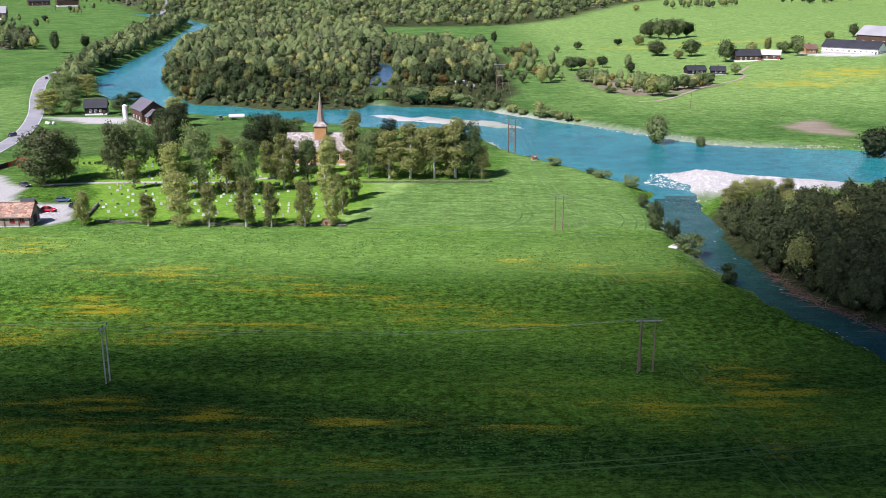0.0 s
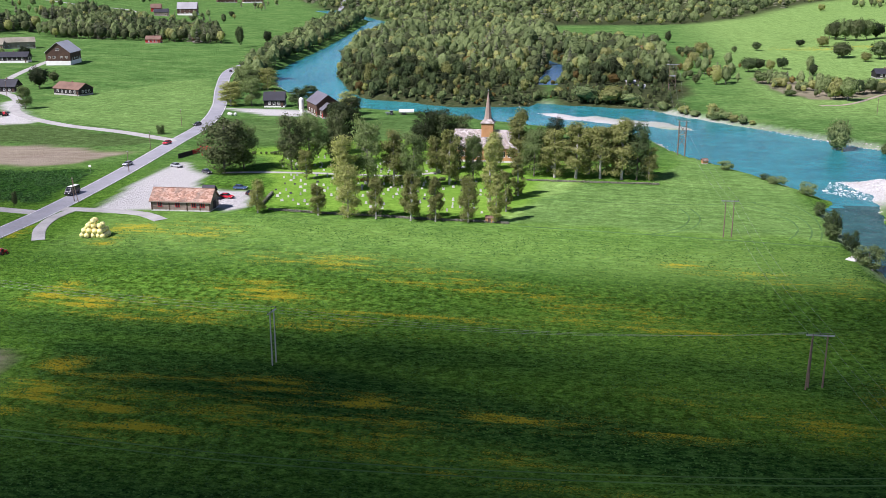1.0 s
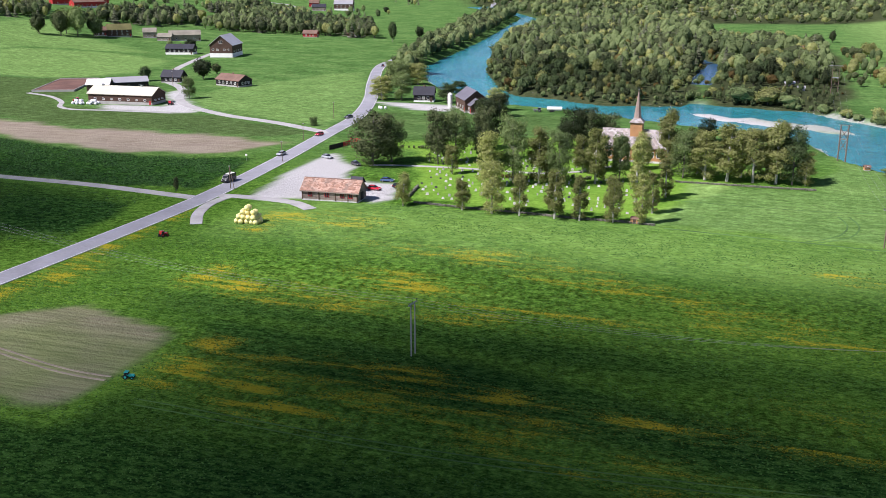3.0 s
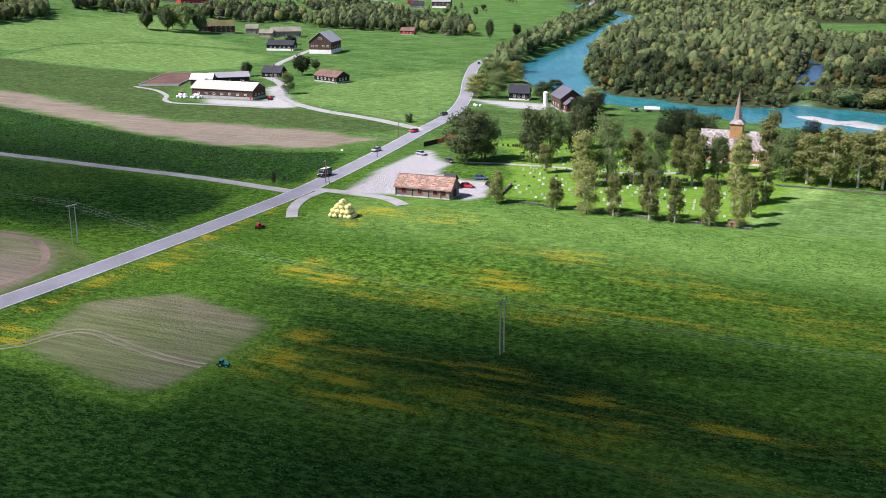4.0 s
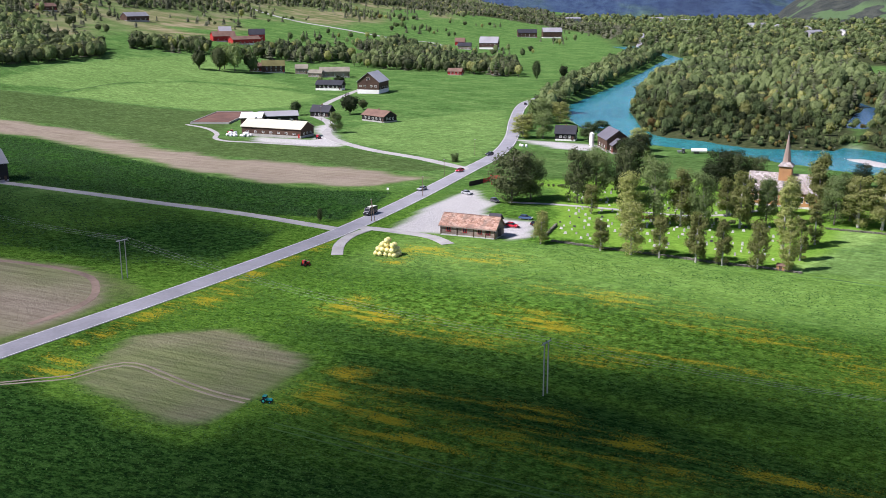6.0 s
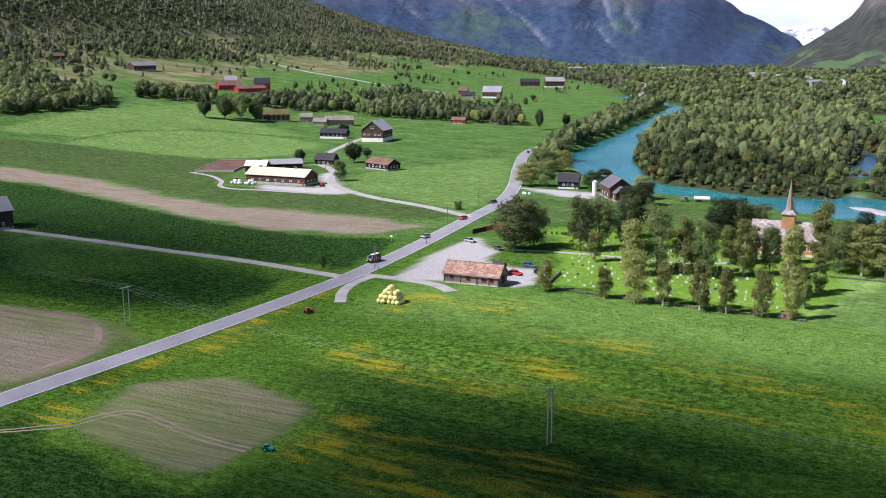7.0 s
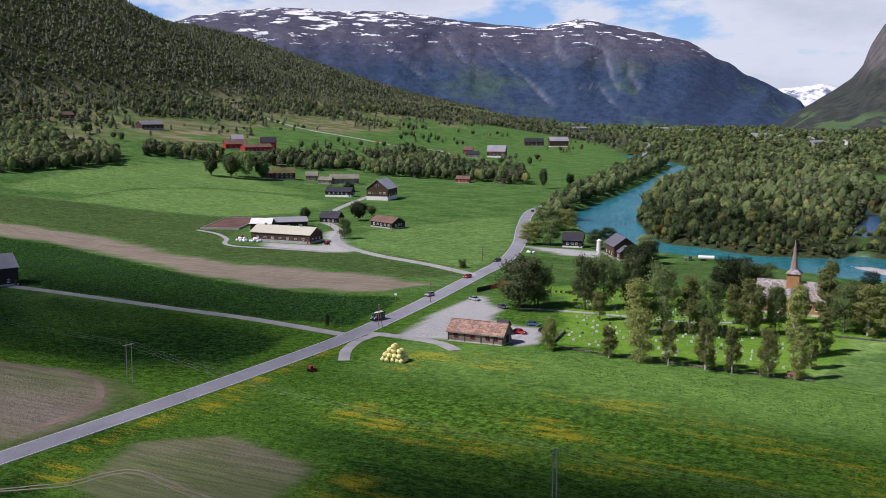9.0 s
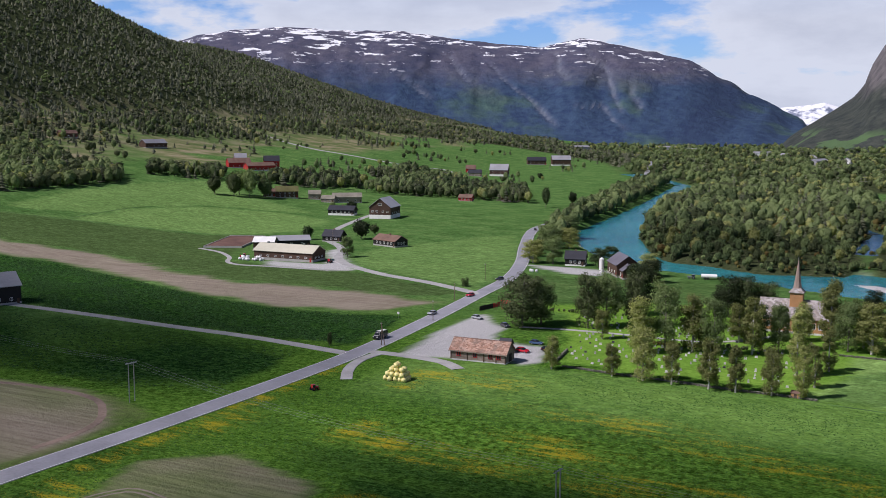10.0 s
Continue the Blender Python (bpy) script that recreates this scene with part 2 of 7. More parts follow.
def water_material(name, deep, light, froth, shine=0.14):
    n = Nodes(name, 0.22)
    n.b.inputs["Specular IOR Level"].default_value = shine
    far = n.noise(0.010, 3, n.coords((1, 0.45, 1)))
    col = n.steps(far, (0.38, deep), (0.62, light))
    col = n.mix(0.30, col, n.steps(n.noise(0.16, 7, n.coords((0.8, 1.0, 1)), 0.72), (0.40, deep), (0.62, tuple(c * 1.4 for c in light))))
    rip = n.noise(0.55, 6, n.coords((0.6, 1.3, 1)), 0.65)
    foam = n.steps(n.noise(0.42, 6, n.coords((0.9, 0.7, 1)), 0.75), (froth, 0.0), (froth + 0.06, 0.9))
    col = n.mix(foam, col, (0.55, 0.62, 0.62))
    n.bump(rip, 0.6, 0.35)
    return n.done(col)


RIVER = water_material("glacier_water", (0.010, 0.122, 0.150), (0.030, 0.220, 0.232), 0.67, 0.24)
SHALLOW = water_material("stream_water", (0.011, 0.052, 0.046), (0.034, 0.108, 0.098), 0.63, 0.10)
# The channel's blue is sky reflection put into the water colour.
CHANNEL = water_material("channel_water", (0.012, 0.050, 0.105), (0.030, 0.100, 0.180), 0.70, 0.2)
# ---- the lie of the land (metres; the camera hangs over the origin) ----
WATER = -2.5
AXIS = radians(10.9)            # the valley runs this far to the left of +y


def ramp(a, b, x):
    """0 below a, 1 above b, smooth between."""
    s = np.clip((np.asarray(x, float) - a) / (b - a), 0, 1)
    return s * s * (3 - 2 * s)


def inside(poly, x, y):
    """Signed distance to a closed outline, positive inside."""
    p = np.asarray(poly, float)
    q = np.roll(p, -1, 0)
    best = np.full(np.shape(x), 1e18)
    odd = np.zeros(np.shape(x), bool)
    for (ax, ay), (bx, by) in zip(p, q):
        dx, dy = bx - ax, by - ay
        s = np.clip(((x - ax) * dx + (y - ay) * dy) / (dx * dx + dy * dy + 1e-9), 0, 1)
        best = np.minimum(best, (x - ax - s * dx) ** 2 + (y - ay - s * dy) ** 2)
        cross = ((ay > y) != (by > y)) & (x < dx * (y - ay) / (by - ay + 1e-12) + ax)
        odd ^= cross
    return np.where(odd, 1, -1) * np.sqrt(best)


def along(line, x, y):
    """Distance to an open line."""
    best = np.full(np.shape(x), 1e18)
    for (ax, ay), (bx, by) in zip(line[:-1], line[1:]):
        dx, dy = bx - ax, by - ay
        s = np.clip(((x - ax) * dx + (y - ay) * dy) / (dx * dx + dy * dy + 1e-9), 0, 1)
        best = np.minimum(best, (x - ax - s * dx) ** 2 + (y - ay - s * dy) ** 2)
    return np.sqrt(best)


def dry(x, y):
    """Height of the land without its rivers."""
    u = -math.sin(AXIS) * x + math.cos(AXIS) * y
    v = -math.cos(AXIS) * x - math.sin(AXIS) * y
    rise = 34 * ramp(290, 700, v) + 56 * ramp(620, 1000, v)
    steep = 0.57 * np.clip(v - 930, 0, 500) + 0.3 * np.clip(v - 1430, 0, 600)
    steep = steep * (1 - 0.9 * ramp(1800, 4400, u)) * (1 - 0.22 * np.exp(-((u - 2400) / 330) ** 2))
    rise = rise * (1 - 0.5 * ramp(3000, 4600, u))
    right = 16 * ramp(260, 620, -v) * ramp(300, 600, u)
    swell = 0.5 * np.sin(x / 37 + 1) * np.sin(y / 53) + 0.7 * np.sin(x / 91 + y / 130)
    swell = swell * ramp(120, 300, np.hypot(x, y))
    return rise + steep + right + swell * 0.6


# the water's outlines
RIVER_LINE = [(-460, 1500), (-303, 1242), (-267, 992), (-251, 873), (-239, 762), (-228, 655), (-200, 581), (-172, 533), (-126, 487),
              (-91, 480), (-71, 469), (-36, 448), (-1, 440), (20, 417), (27, 391), (35, 377), (45, 364), (55, 347), (61, 334),
              (68, 321), (74, 348), (91, 355), (105, 345), (122, 338), (190, 318), (420, 300), (800, 260), (800, 360), (430, 385), (260, 394),
              (179, 397), (169, 395), (142, 401), (113, 407), (90, 431), (67, 459), (48, 476), (32, 494), (19, 514),
              (-25, 524), (-40, 530), (-42, 515), (-82, 507)]
RIVER_LINE += [(-108, 523), (-134, 531), (-149, 557), (-180, 639), (-209, 771), (-234, 956), (-238, 1073), (-257, 1187), (-420, 1520)]
BROOK_LINE = [(66, 330), (68, 321), (65, 295), (64, 275), (66, 260), (65, 241), (68, 225), (75, 201), (83, 184), (86, 172), (100, 140), (150, 60),
              (168, 70), (118, 150), (98, 180), (91, 192), (82, 209), (77, 232), (76, 254), (78, 278), (80, 310), (84, 330), (76, 352)]
SIDE_LINE = [(-45, 606), (-46, 640), (-46, 682), (-42, 727), (-60, 770), (-52, 774), (-35, 730), (-35, 671), (-33, 622), (-36, 604)]

SPIT = [(-38, 495), (-7, 485), (26, 471), (42, 449), (4, 463), (-23, 477)]


def wet(x, y):
    """Signed distance to the water's edge, positive in the water."""
    w = np.maximum(np.maximum(inside(RIVER_LINE, x, y), inside(BROOK_LINE, x, y)), inside(SIDE_LINE, x, y))
    return np.minimum(w, np.maximum(-inside(SPIT, x, y) - 0.8, -1.8))


def land(x, y):
    x, y = np.asarray(x, float), np.asarray(y, float)
    w = wet(x, y) + 0.8 * np.sin(x / 3.1 + y / 7.0) + 0.6 * np.sin(y / 2.3 - x / 5.0)
    h = dry(x, y)
    bank = ramp(-7, 0, w)
    h = h * (1 - bank) + (WATER - 0.05) * bank
    return h - 2.5 * ramp(0, 6, w)


def height(x, y):
    return float(land(np.array([x]), np.array([y]))[0])


# ---- helpers for meshes ----
def mesh_of(name, verts, faces, mats, index=None, smooth=False, tint=None, normals=None):
    """A mesh from arrays; faces: one array of equal-sided faces, or a list of such arrays."""
    me = bpy.data.meshes.new(name)
    groups = faces if isinstance(faces, list) else [faces]
    groups = [np.asarray(g, np.int32) for g in groups if len(g)]
    loops = np.concatenate([g.ravel() for g in groups])
    sizes = np.concatenate([np.full(len(g), g.shape[1], np.int32) for g in groups])
    me.vertices.add(len(verts))
    me.vertices.foreach_set("co", np.asarray(verts, np.float32).ravel())
    me.loops.add(len(loops))
    me.loops.foreach_set("vertex_index", loops)
    me.polygons.add(len(sizes))
    me.polygons.foreach_set("loop_start", np.concatenate([[0], np.cumsum(sizes)[:-1]]).astype(np.int32))
    for m in mats:
        me.materials.append(m)
    if index is not None:
        me.polygons.foreach_set("material_index", np.asarray(index, np.int32))
    me.polygons.foreach_set("use_smooth", np.full(len(sizes), smooth))
    if tint is not None:
        me.attributes.new("tint", "FLOAT", "POINT").data.foreach_set("value", np.asarray(tint, np.float32))
    if normals is not None:
        me.attributes.new("custom_normal", "FLOAT_VECTOR", "POINT").data.foreach_set("vector", np.asarray(normals, np.float32).ravel())
    me.update(calc_edges=True)
    return me


def part(name, bm, material, parent, label=""):
    """Links a bmesh as one mesh object under a thing or a part."""
    me = bpy.data.meshes.new(name)
    bm.to_mesh(me)
    bm.free()
    me.materials.append(material)
    ob = new(name, me)
    ob.parent = parent
    if label:
        tagged(ob, label)
    return ob


def box(bm, x0, x1, y0, y1, z0, z1, m=None):
    made = bmesh.ops.create_cube(bm, size=1)["verts"]
    bmesh.ops.transform(bm, matrix=Matrix.LocRotScale(((x0 + x1) / 2, (y0 + y1) / 2, (z0 + z1) / 2), None, (x1 - x0, y1 - y0, z1 - z0)), verts=made)
    if m is not None:
        bmesh.ops.transform(bm, matrix=m, verts=made)
    return made


def boxed(*dims, m=None, bevel=0.0):
    bm = bmesh.new()
    box(bm, *dims, m=m)
    if bevel:
        bmesh.ops.bevel(bm, geom=bm.edges[:], offset=bevel, segments=1, affect="EDGES")
    return bm


def rod(bm, a, b, r0, r1=None, sides=8):
    """A round bar from a to b."""
    a, b = Vector(a), Vector(b)
    turn = (b - a).to_track_quat("Z", "Y").to_matrix().to_4x4()
    bmesh.ops.create_cone(bm, cap_ends=True, segments=sides, radius1=r0, radius2=r0 if r1 is None else r1, depth=(b - a).length,
                          matrix=Matrix.Translation((a + b) / 2) @ turn)
    return bm


def prism(outline, y0, y1):
    """An outline in x and z, drawn out along y."""
    bm = bmesh.new()
    front = [bm.verts.new((x, y0, z)) for x, z in outline]
    back = [bm.verts.new((x, y1, z)) for x, z in outline]
    bm.faces.new(front)
    bm.faces.new(back[::-1])
    for k in range(len(front)):
        bm.faces.new((front[k - 1], back[k - 1], back[k], front[k]))
    bmesh.ops.recalc_face_normals(bm, faces=bm.faces[:])
    return bm


def base(name, x, y, yaw=0.0, z=None, **tags):
    """An empty on the ground that carries a thing's parts."""
    ob = new(name)
    ob.empty_display_size = 0.5
    ob.matrix_world = pose(x, y, height(x, y) if z is None else z, 0, 0, yaw)
    return tagged(ob, **tags)


# ---- the ground ----
def spaced(*stretches):
    out = [stretches[0][0]]
    for a, b, step in stretches:
        out += list(np.linspace(a, b, max(2, int(round((b - a) / step)) + 1))[1:])
    return np.array(out)


PLOUGH_STRIP = [(-560, 400), (-472, 388), (-440, 394), (-399, 394), (-341, 371), (-290, 356), (-243, 357), (-201, 353), (-178, 348),
                (-190, 326), (-207, 319), (-236, 316), (-278, 325), (-337, 346), (-401, 365), (-443, 361), (-560, 372)]
PLOUGH_WEST = [(-300, 170), (-260, 180), (-229, 187.3), (-217.8, 188.8), (-205, 188.8), (-191, 185.8), (-181, 178.7), (-173.5, 169), (-171, 158), (-171.4, 148.8), (-173.5, 138.6), (-176, 120), (-300, 100)]
HEADLAND = [(-196, 189), (-184, 184), (-176, 183), (-169.5, 178), (-168.4, 151), (-168.4, 134), (-173, 134), (-171, 158), (-174, 169), (-182, 179), (-192, 186.5)]
PLOUGH_NEAR = [(-142, 128.8), (-145.6, 141.7), (-148.9, 152.7), (-141.8, 157.9), (-133.4, 163.7), (-120, 160.7), (-106.4, 156.1), (-104, 143.9), (-105, 133), (-106.6, 121.7), (-113, 121.5), (-127, 123.8), (-137, 126.5)]
CROP_WEST = [(-560, 368), (-443, 357), (-401, 361), (-337, 342), (-278, 321), (-236, 312), (-200, 312), (-176, 318), (-170, 268), (-205, 268), (-340, 273), (-560, 280)]
CROP_SOUTH = [(-560, 262), (-340, 262), (-244, 261), (-178, 255), (-172, 205), (-195, 196), (-240, 198), (-320, 190), (-560, 170)]
LAWN = [(-101, 273), (-121, 346), (-147, 360), (-76, 400), (-25, 390), (0, 345), (-28, 272)]
ISLAND = [(-136, 531), (-150, 560), (-180, 645), (-205, 771), (-228, 945), (-228, 1097), (-176, 1197), (-96, 1130), (-66, 1040), (-42, 821),
          (-46, 690), (-48, 607), (-44, 520), (-80, 509), (-108, 525)]
ISLAND_EAST = [(-30, 705), (-40, 900), (0, 905), (30, 860), (40, 760), (32, 672), (36, 590), (24, 516), (-20, 526), (-28, 600)]
VALLEY_WOOD = [(-260, 1190), (-228, 1110), (-100, 1120), (-58, 1150), (20, 1170), (90, 1200), (150, 1260), (190, 1340), (324, 1560), (700, 2300), (900, 4300), (-1000, 4300), (-1050, 2900), (-640, 2300), (-470, 1560)]
FAR_FOREST = [(-1211, 2103), (-1132, 2230), (-1060, 2296), (-983, 2291), (-841, 2240), (-628, 1953), (-500, 1640), (-645, 2300), (-1050, 2900), (-1200, 3200), (-1400, 2800), (-1376, 2135)]
WOOD_EAST = [(81, 283), (90, 291), (105, 294), (130, 290), (175, 282), (300, 262), (420, 230), (330, 80), (172, 75), (121, 152), (100, 181), (92, 194), (84, 210), (79, 233), (78, 256), (80, 280)]
BAR = [(68, 332), (74, 350), (91, 356), (105, 346), (124, 338), (142, 332), (136, 316), (114, 312), (101, 314), (86, 309), (80, 322)]
YARD = [(-147.5, 264), (-151, 282), (-154.2, 305), (-153, 320), (-151.7, 334), (-141, 318.7), (-135, 313.7), (-132.2, 296.2), (-122.5, 292), (-110.7, 292), (-104, 272), (-108.7, 266.4), (-113.5, 269), (-132.2, 264.7), (-143.4, 260)]
FLOWERS = [(-108, 245, 9, 6), (-125, 243, 8, 4), (-119, 190, 5, 6), (-107, 185, 7, 5), (-94, 181, 7, 3), (-82, 182, 7, 4), (-74, 199, 12, 5), (-57, 182, 9, 3), (-95, 151, 5, 4), (-95, 141, 6, 5), (-80, 138, 7, 6),
           (-72, 132, 9, 4), (-149, 131, 5, 5), (-151, 182, 5, 8), (-156, 235, 3, 6), (-129, 231, 4, 3)]
FLOWERS += [(-42, 188, 21, 1.6), (6, 189, 22, 1.6), (56, 158, 9, 7), (49, 135, 3, 2), (-60, 152, 13, 2), (-52, 137, 13, 3), (-8, 144, 24, 2), (19, 234, 5, 2), (-41, 146, 13, 3), (-156, 160, 3, 18), (-156, 205, 3, 18),
            (260, 630, 40, 20), (210, 595, 34, 12), (240, 862, 75, 9), (160, 852, 24, 7)]


FARMYARD = [(-313, 477.5), (-310.8, 484), (-283.6, 444), (-258, 413.6), (-259, 406.8), (-267, 403.8), (-288, 408), (-309, 409), (-316.5, 421.7), (-300, 421), (-283, 423), (-289.7, 441), (-306, 459.5)]
RIVERYARD = [(-190, 466), (-160, 446), (-144, 446), (-146, 464), (-167, 466)]
EASTYARD = [(252, 740), (279, 717), (307, 703), (317, 724), (278, 740)]
WEDGE = [(-180, 385), (-205, 397), (-237, 410), (-270, 434), (-285, 460), (-290, 490), (-280, 520), (-250, 600), (-225, 545), (-197, 475), (-184, 425)]
SCRUB = [(84, 640), (100, 676), (108, 640), (124, 606), (160, 604), (166, 598), (116, 546), (104, 553), (90, 580)]
RED_EARTH = [(149, 450), (158, 450), (166, 462), (176, 465), (175, 440), (174, 420), (159, 425)]
MOWN = [(-565, 458), (-600, 396), (-472, 392), (-440, 398), (-399, 398), (-341, 375), (-290, 360), (-243, 361), (-190, 357), (-180, 372), (-205, 387), (-237, 400), (-280, 412), (-340, 412), (-394, 522), (-425, 507), (-462, 499), (-495, 491), (-523, 478)]
# Mown meadow by the church; tree shade is put into its tone.
MOWN_SHADE_CHURCH = [(-176, 436), (-140, 440), (-100, 452), (-60, 440), (-72, 400), (-148, 362), (-168, 400)]
FRESH = [(-28, 266), (-20, 322), (16, 324), (24, 385), (54, 338), (62, 315), (60, 262)]
BRIGHT_WEST = [(-585, 475), (-624, 572), (-653, 673), (-645, 789), (-532, 707), (-442, 660), (-480, 658), (-531, 635), (-546, 580), (-533, 520), (-560, 490)]
FIELD_WEST = [(-524, 481), (-541, 574), (-525, 628), (-474, 649), (-408, 626), (-388, 557), (-398, 528), (-420, 501), (-465, 494)]
SLOPE_MEADOWS = [[(-947, 1213), (-955, 1291), (-821, 1282), (-718, 1058), (-774, 1080), (-863, 1123)], [(-1134, 1995), (-1146, 2259), (-972, 1915), (-1020, 1827)], [(-883, 990), (-838, 1030), (-760, 1040), (-800, 960)]]


GLADES = [(-420, 2450, 130, 60), (-300, 2350, 60, 70), (-760, 2900, 120, 90), (-150, 2600, 130, 110), (-60, 2100, 60, 50), (120, 1900, 70, 60), (-520, 3200, 160, 90)]


def glade(x, y):
    """Meadows in the valley wood: 1 inside, 0 outside."""
    g = np.zeros(np.shape(x))
    for gx, gy, rx, ry in GLADES:
        g = np.maximum(g, ramp(1.15, 0.85, np.hypot((x - gx) / rx, (y - gy) / ry)))
    return g


def build_ground():
    xs = spaced((-3400, -1500, 50), (-1500, -700, 20), (-700, -320, 8), (-320, -176, 3.6), (-176, 110, 2.4), (110, 140, 3), (140, 300, 5), (300, 800, 16), (800, 3400, 60))
    ys = spaced((-1500, -100, 80), (-100, 80, 12), (80, 345, 2.4), (345, 560, 4), (560, 1000, 7), (1000, 1800, 16), (1800, 4900, 36))
    X, Y = np.meshgrid(xs, ys)
    x, y = X.ravel(), Y.ravel()
    z = land(x, y)
    u = -math.sin(AXIS) * x + math.cos(AXIS) * y
    v = -math.cos(AXIS) * x - math.sin(AXIS) * y
    wob = 1.5 * np.sin(x / 7 + y / 11) + 1.2 * np.sin(x / 3.7 - y / 5.1)
    soft = lambda poly, w=3.0, k=1.0: ramp(-w, w, inside(poly, x, y) + k * wob)
    soil = np.maximum.reduce([soft(PLOUGH_STRIP), soft(PLOUGH_WEST, 1.4, 0.3), soft(PLOUGH_NEAR, 1.2, 0.25), soft(RED_EARTH, 3), 0.8 * soft(SCRUB, 3)])
    tone = 0.5 + 0.45 * soft(LAWN, 2) + 0.24 * soft(FRESH, 4) + 0.28 * soft(BRIGHT_WEST, 3) + 0.3 * soft(FIELD_WEST, 3, 0.3) - 0.42 * soft(MOWN, 3) - 0.22 * soft(MOWN_SHADE_CHURCH, 3) - 0.4 * soft(PLOUGH_STRIP, 3) - 0.2 * soft(PLOUGH_WEST, 3) + 0.25 * soft(WEDGE, 3) - 0.5 * soft(RED_EARTH, 3) - 0.9 * soft(SCRUB, 3)
    # Past 300 m the grass turns paler and bluer: haze in the colour.
    haze_mint = ramp(300, 420, np.hypot(x, y)) * (1 - soft(LAWN, 4))
    haze_mint = np.maximum(haze_mint, 0.9 * soft(FRESH, 4))
    tone = tone + 0.42 * ramp(420, 560, y) * ramp(30, 120, x)
    tone = tone + 0.12 * np.sin(y / 9 + 0.8 * np.sin(x / 60)) * ramp(270, 240, y)
    strip = ramp(205, 228, y) * ramp(268, 264, y) * ramp(-150, -135, x) * ramp(66, 56, x)
    tone, haze_mint = tone + 0.24 * strip, np.maximum(haze_mint, 0.45 * strip)
    deep_green = np.maximum.reduce([1.0 * soft(CROP_WEST, 2), 1.0 * soft(CROP_SOUTH, 2) * (0.30 + 0.70 * ramp(-0.6, 1.0, np.sin(x / 19 + np.sin(y / 13)) + np.sin(y / 11 + 0.5 * np.sin(x / 23))))])
    # Near meadow: deep green in bands, and deeper towards the front edge.
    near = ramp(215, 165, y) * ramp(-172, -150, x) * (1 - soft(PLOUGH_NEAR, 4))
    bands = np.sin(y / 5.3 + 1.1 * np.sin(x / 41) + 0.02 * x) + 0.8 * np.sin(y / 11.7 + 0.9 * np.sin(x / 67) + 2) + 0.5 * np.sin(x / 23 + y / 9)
    deep_green = np.maximum(deep_green, near * (0.0 + 0.85 * ramp(-0.3, 1.4, bands)) + 0.42 * near * ramp(150, 110, y) * ramp(50, 0, x))
    deep_green = np.maximum(deep_green, 0.95 * ramp(-168, -160, x) * ramp(20, -60, x) * ramp(132 - 0.05 * (x + 160), 116 - 0.05 * (x + 160), y))
    deep_green = np.maximum(deep_green, 0.75 * near * np.exp(-((y - 171 + 0.05 * (x + 70)) / 7) ** 2) * ramp(-130, -110, x) * ramp(20, -20, x))
    ring = ramp(-9, -5, inside(PLOUGH_NEAR, x, y) + wob) * (1 - soft(PLOUGH_NEAR, 1.2, 0.25))
    tone, deep_green = tone + 0.22 * ring, deep_green * (1 - 0.9 * ring)
    bloom = np.zeros_like(x)
    for fx, fy, sx, sy in FLOWERS:
        bloom = np.maximum(bloom, np.exp(-((x - fx) / sx / 1.7) ** 2 - ((y - fy + 0.04 * (x - fx)) / sy / 2.1) ** 2))
    haze = ramp(-128, -100, x) * ramp(80, 50, x) * ramp(112, 124, y) * ramp(252, 225, y) * (1 - 0.8 * np.exp(-((y - 168) / 9) ** 2))
    bloom = np.maximum(bloom, haze * (0.22 + 0.5 * ramp(-0.5, 1.4, np.sin(y / 6.1 + 1.3 * np.sin(x / 37) + 0.03 * x) + 0.6 * np.sin(x / 17 + y / 13))))
    w = wet(x, y)
    grit = ramp(-5.5, -2, w) * (1 - 0.6 * ramp(385, 400, y) * ramp(45, 60, x)) * (1 - 0.7 * ramp(300, 285, y) * ramp(50, 60, x)) * (0.5 + 0.5 * np.sin(x / 13 + y / 17)) * ramp(60, 100, y) * (1 - soft(WOOD_EAST, 8)) * (1 - 0.7 * soft(ISLAND, 14)) * ramp(-185, -165, x)
    for yard in (FARMYARD, RIVERYARD, EASTYARD):
        grit = np.maximum(grit, soft(yard, 1.5, 0.4))
    grit = np.maximum(grit, 0.7 * soft(SPIT, 2, 0.3))
    grit = np.maximum(grit, soft(YARD, 1.2, 0.35))
    grit = np.maximum(grit, soft(BAR, 4))
    wood = np.maximum.reduce([ramp(-14, -4, inside(ISLAND, x, y) + wob), ramp(-14, -4, inside(ISLAND_EAST, x, y) + wob) * ramp(60, 40, x), soft(VALLEY_WOOD, 25) * (1 - glade(x, y)), soft(FAR_FOREST, 12), ramp(-9, -1, inside(WOOD_EAST, x, y))])
    wood = np.maximum(wood, ramp(900, 960, v))
    clump = np.sin(u / 83 + np.sin(v / 40)) + np.sin(v / 51 + 2) + 0.7 * np.sin(u / 37 - v / 29)
    heath = ramp(600, 680, v + 30 * clump) * ramp(990, 930, v) * ramp(620, 800, u) * (0.55 + 0.45 * ramp(-1.4, 0.5, clump))
    for meadow in SLOPE_MEADOWS:
        heath = heath * (1 - soft(meadow, 8))
    heath = np.maximum(heath, 0.25 * soft(SCRUB, 5))
    heath = np.maximum(heath, 0.55 * soft(HEADLAND, 1.5, 0.4))
    me = mesh_of("ground", np.stack([x, y, z], 1), grid_faces(len(xs), len(ys)), [GROUND], smooth=True)
    for name, chans in (("zones", (soil, deep_green, bloom)), ("cover", (grit * (1 - wood), wood, heath))):
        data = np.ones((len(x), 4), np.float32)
        data[:, 3] = np.clip(tone if name == "zones" else haze_mint, 0, 1)
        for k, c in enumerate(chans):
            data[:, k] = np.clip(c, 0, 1)
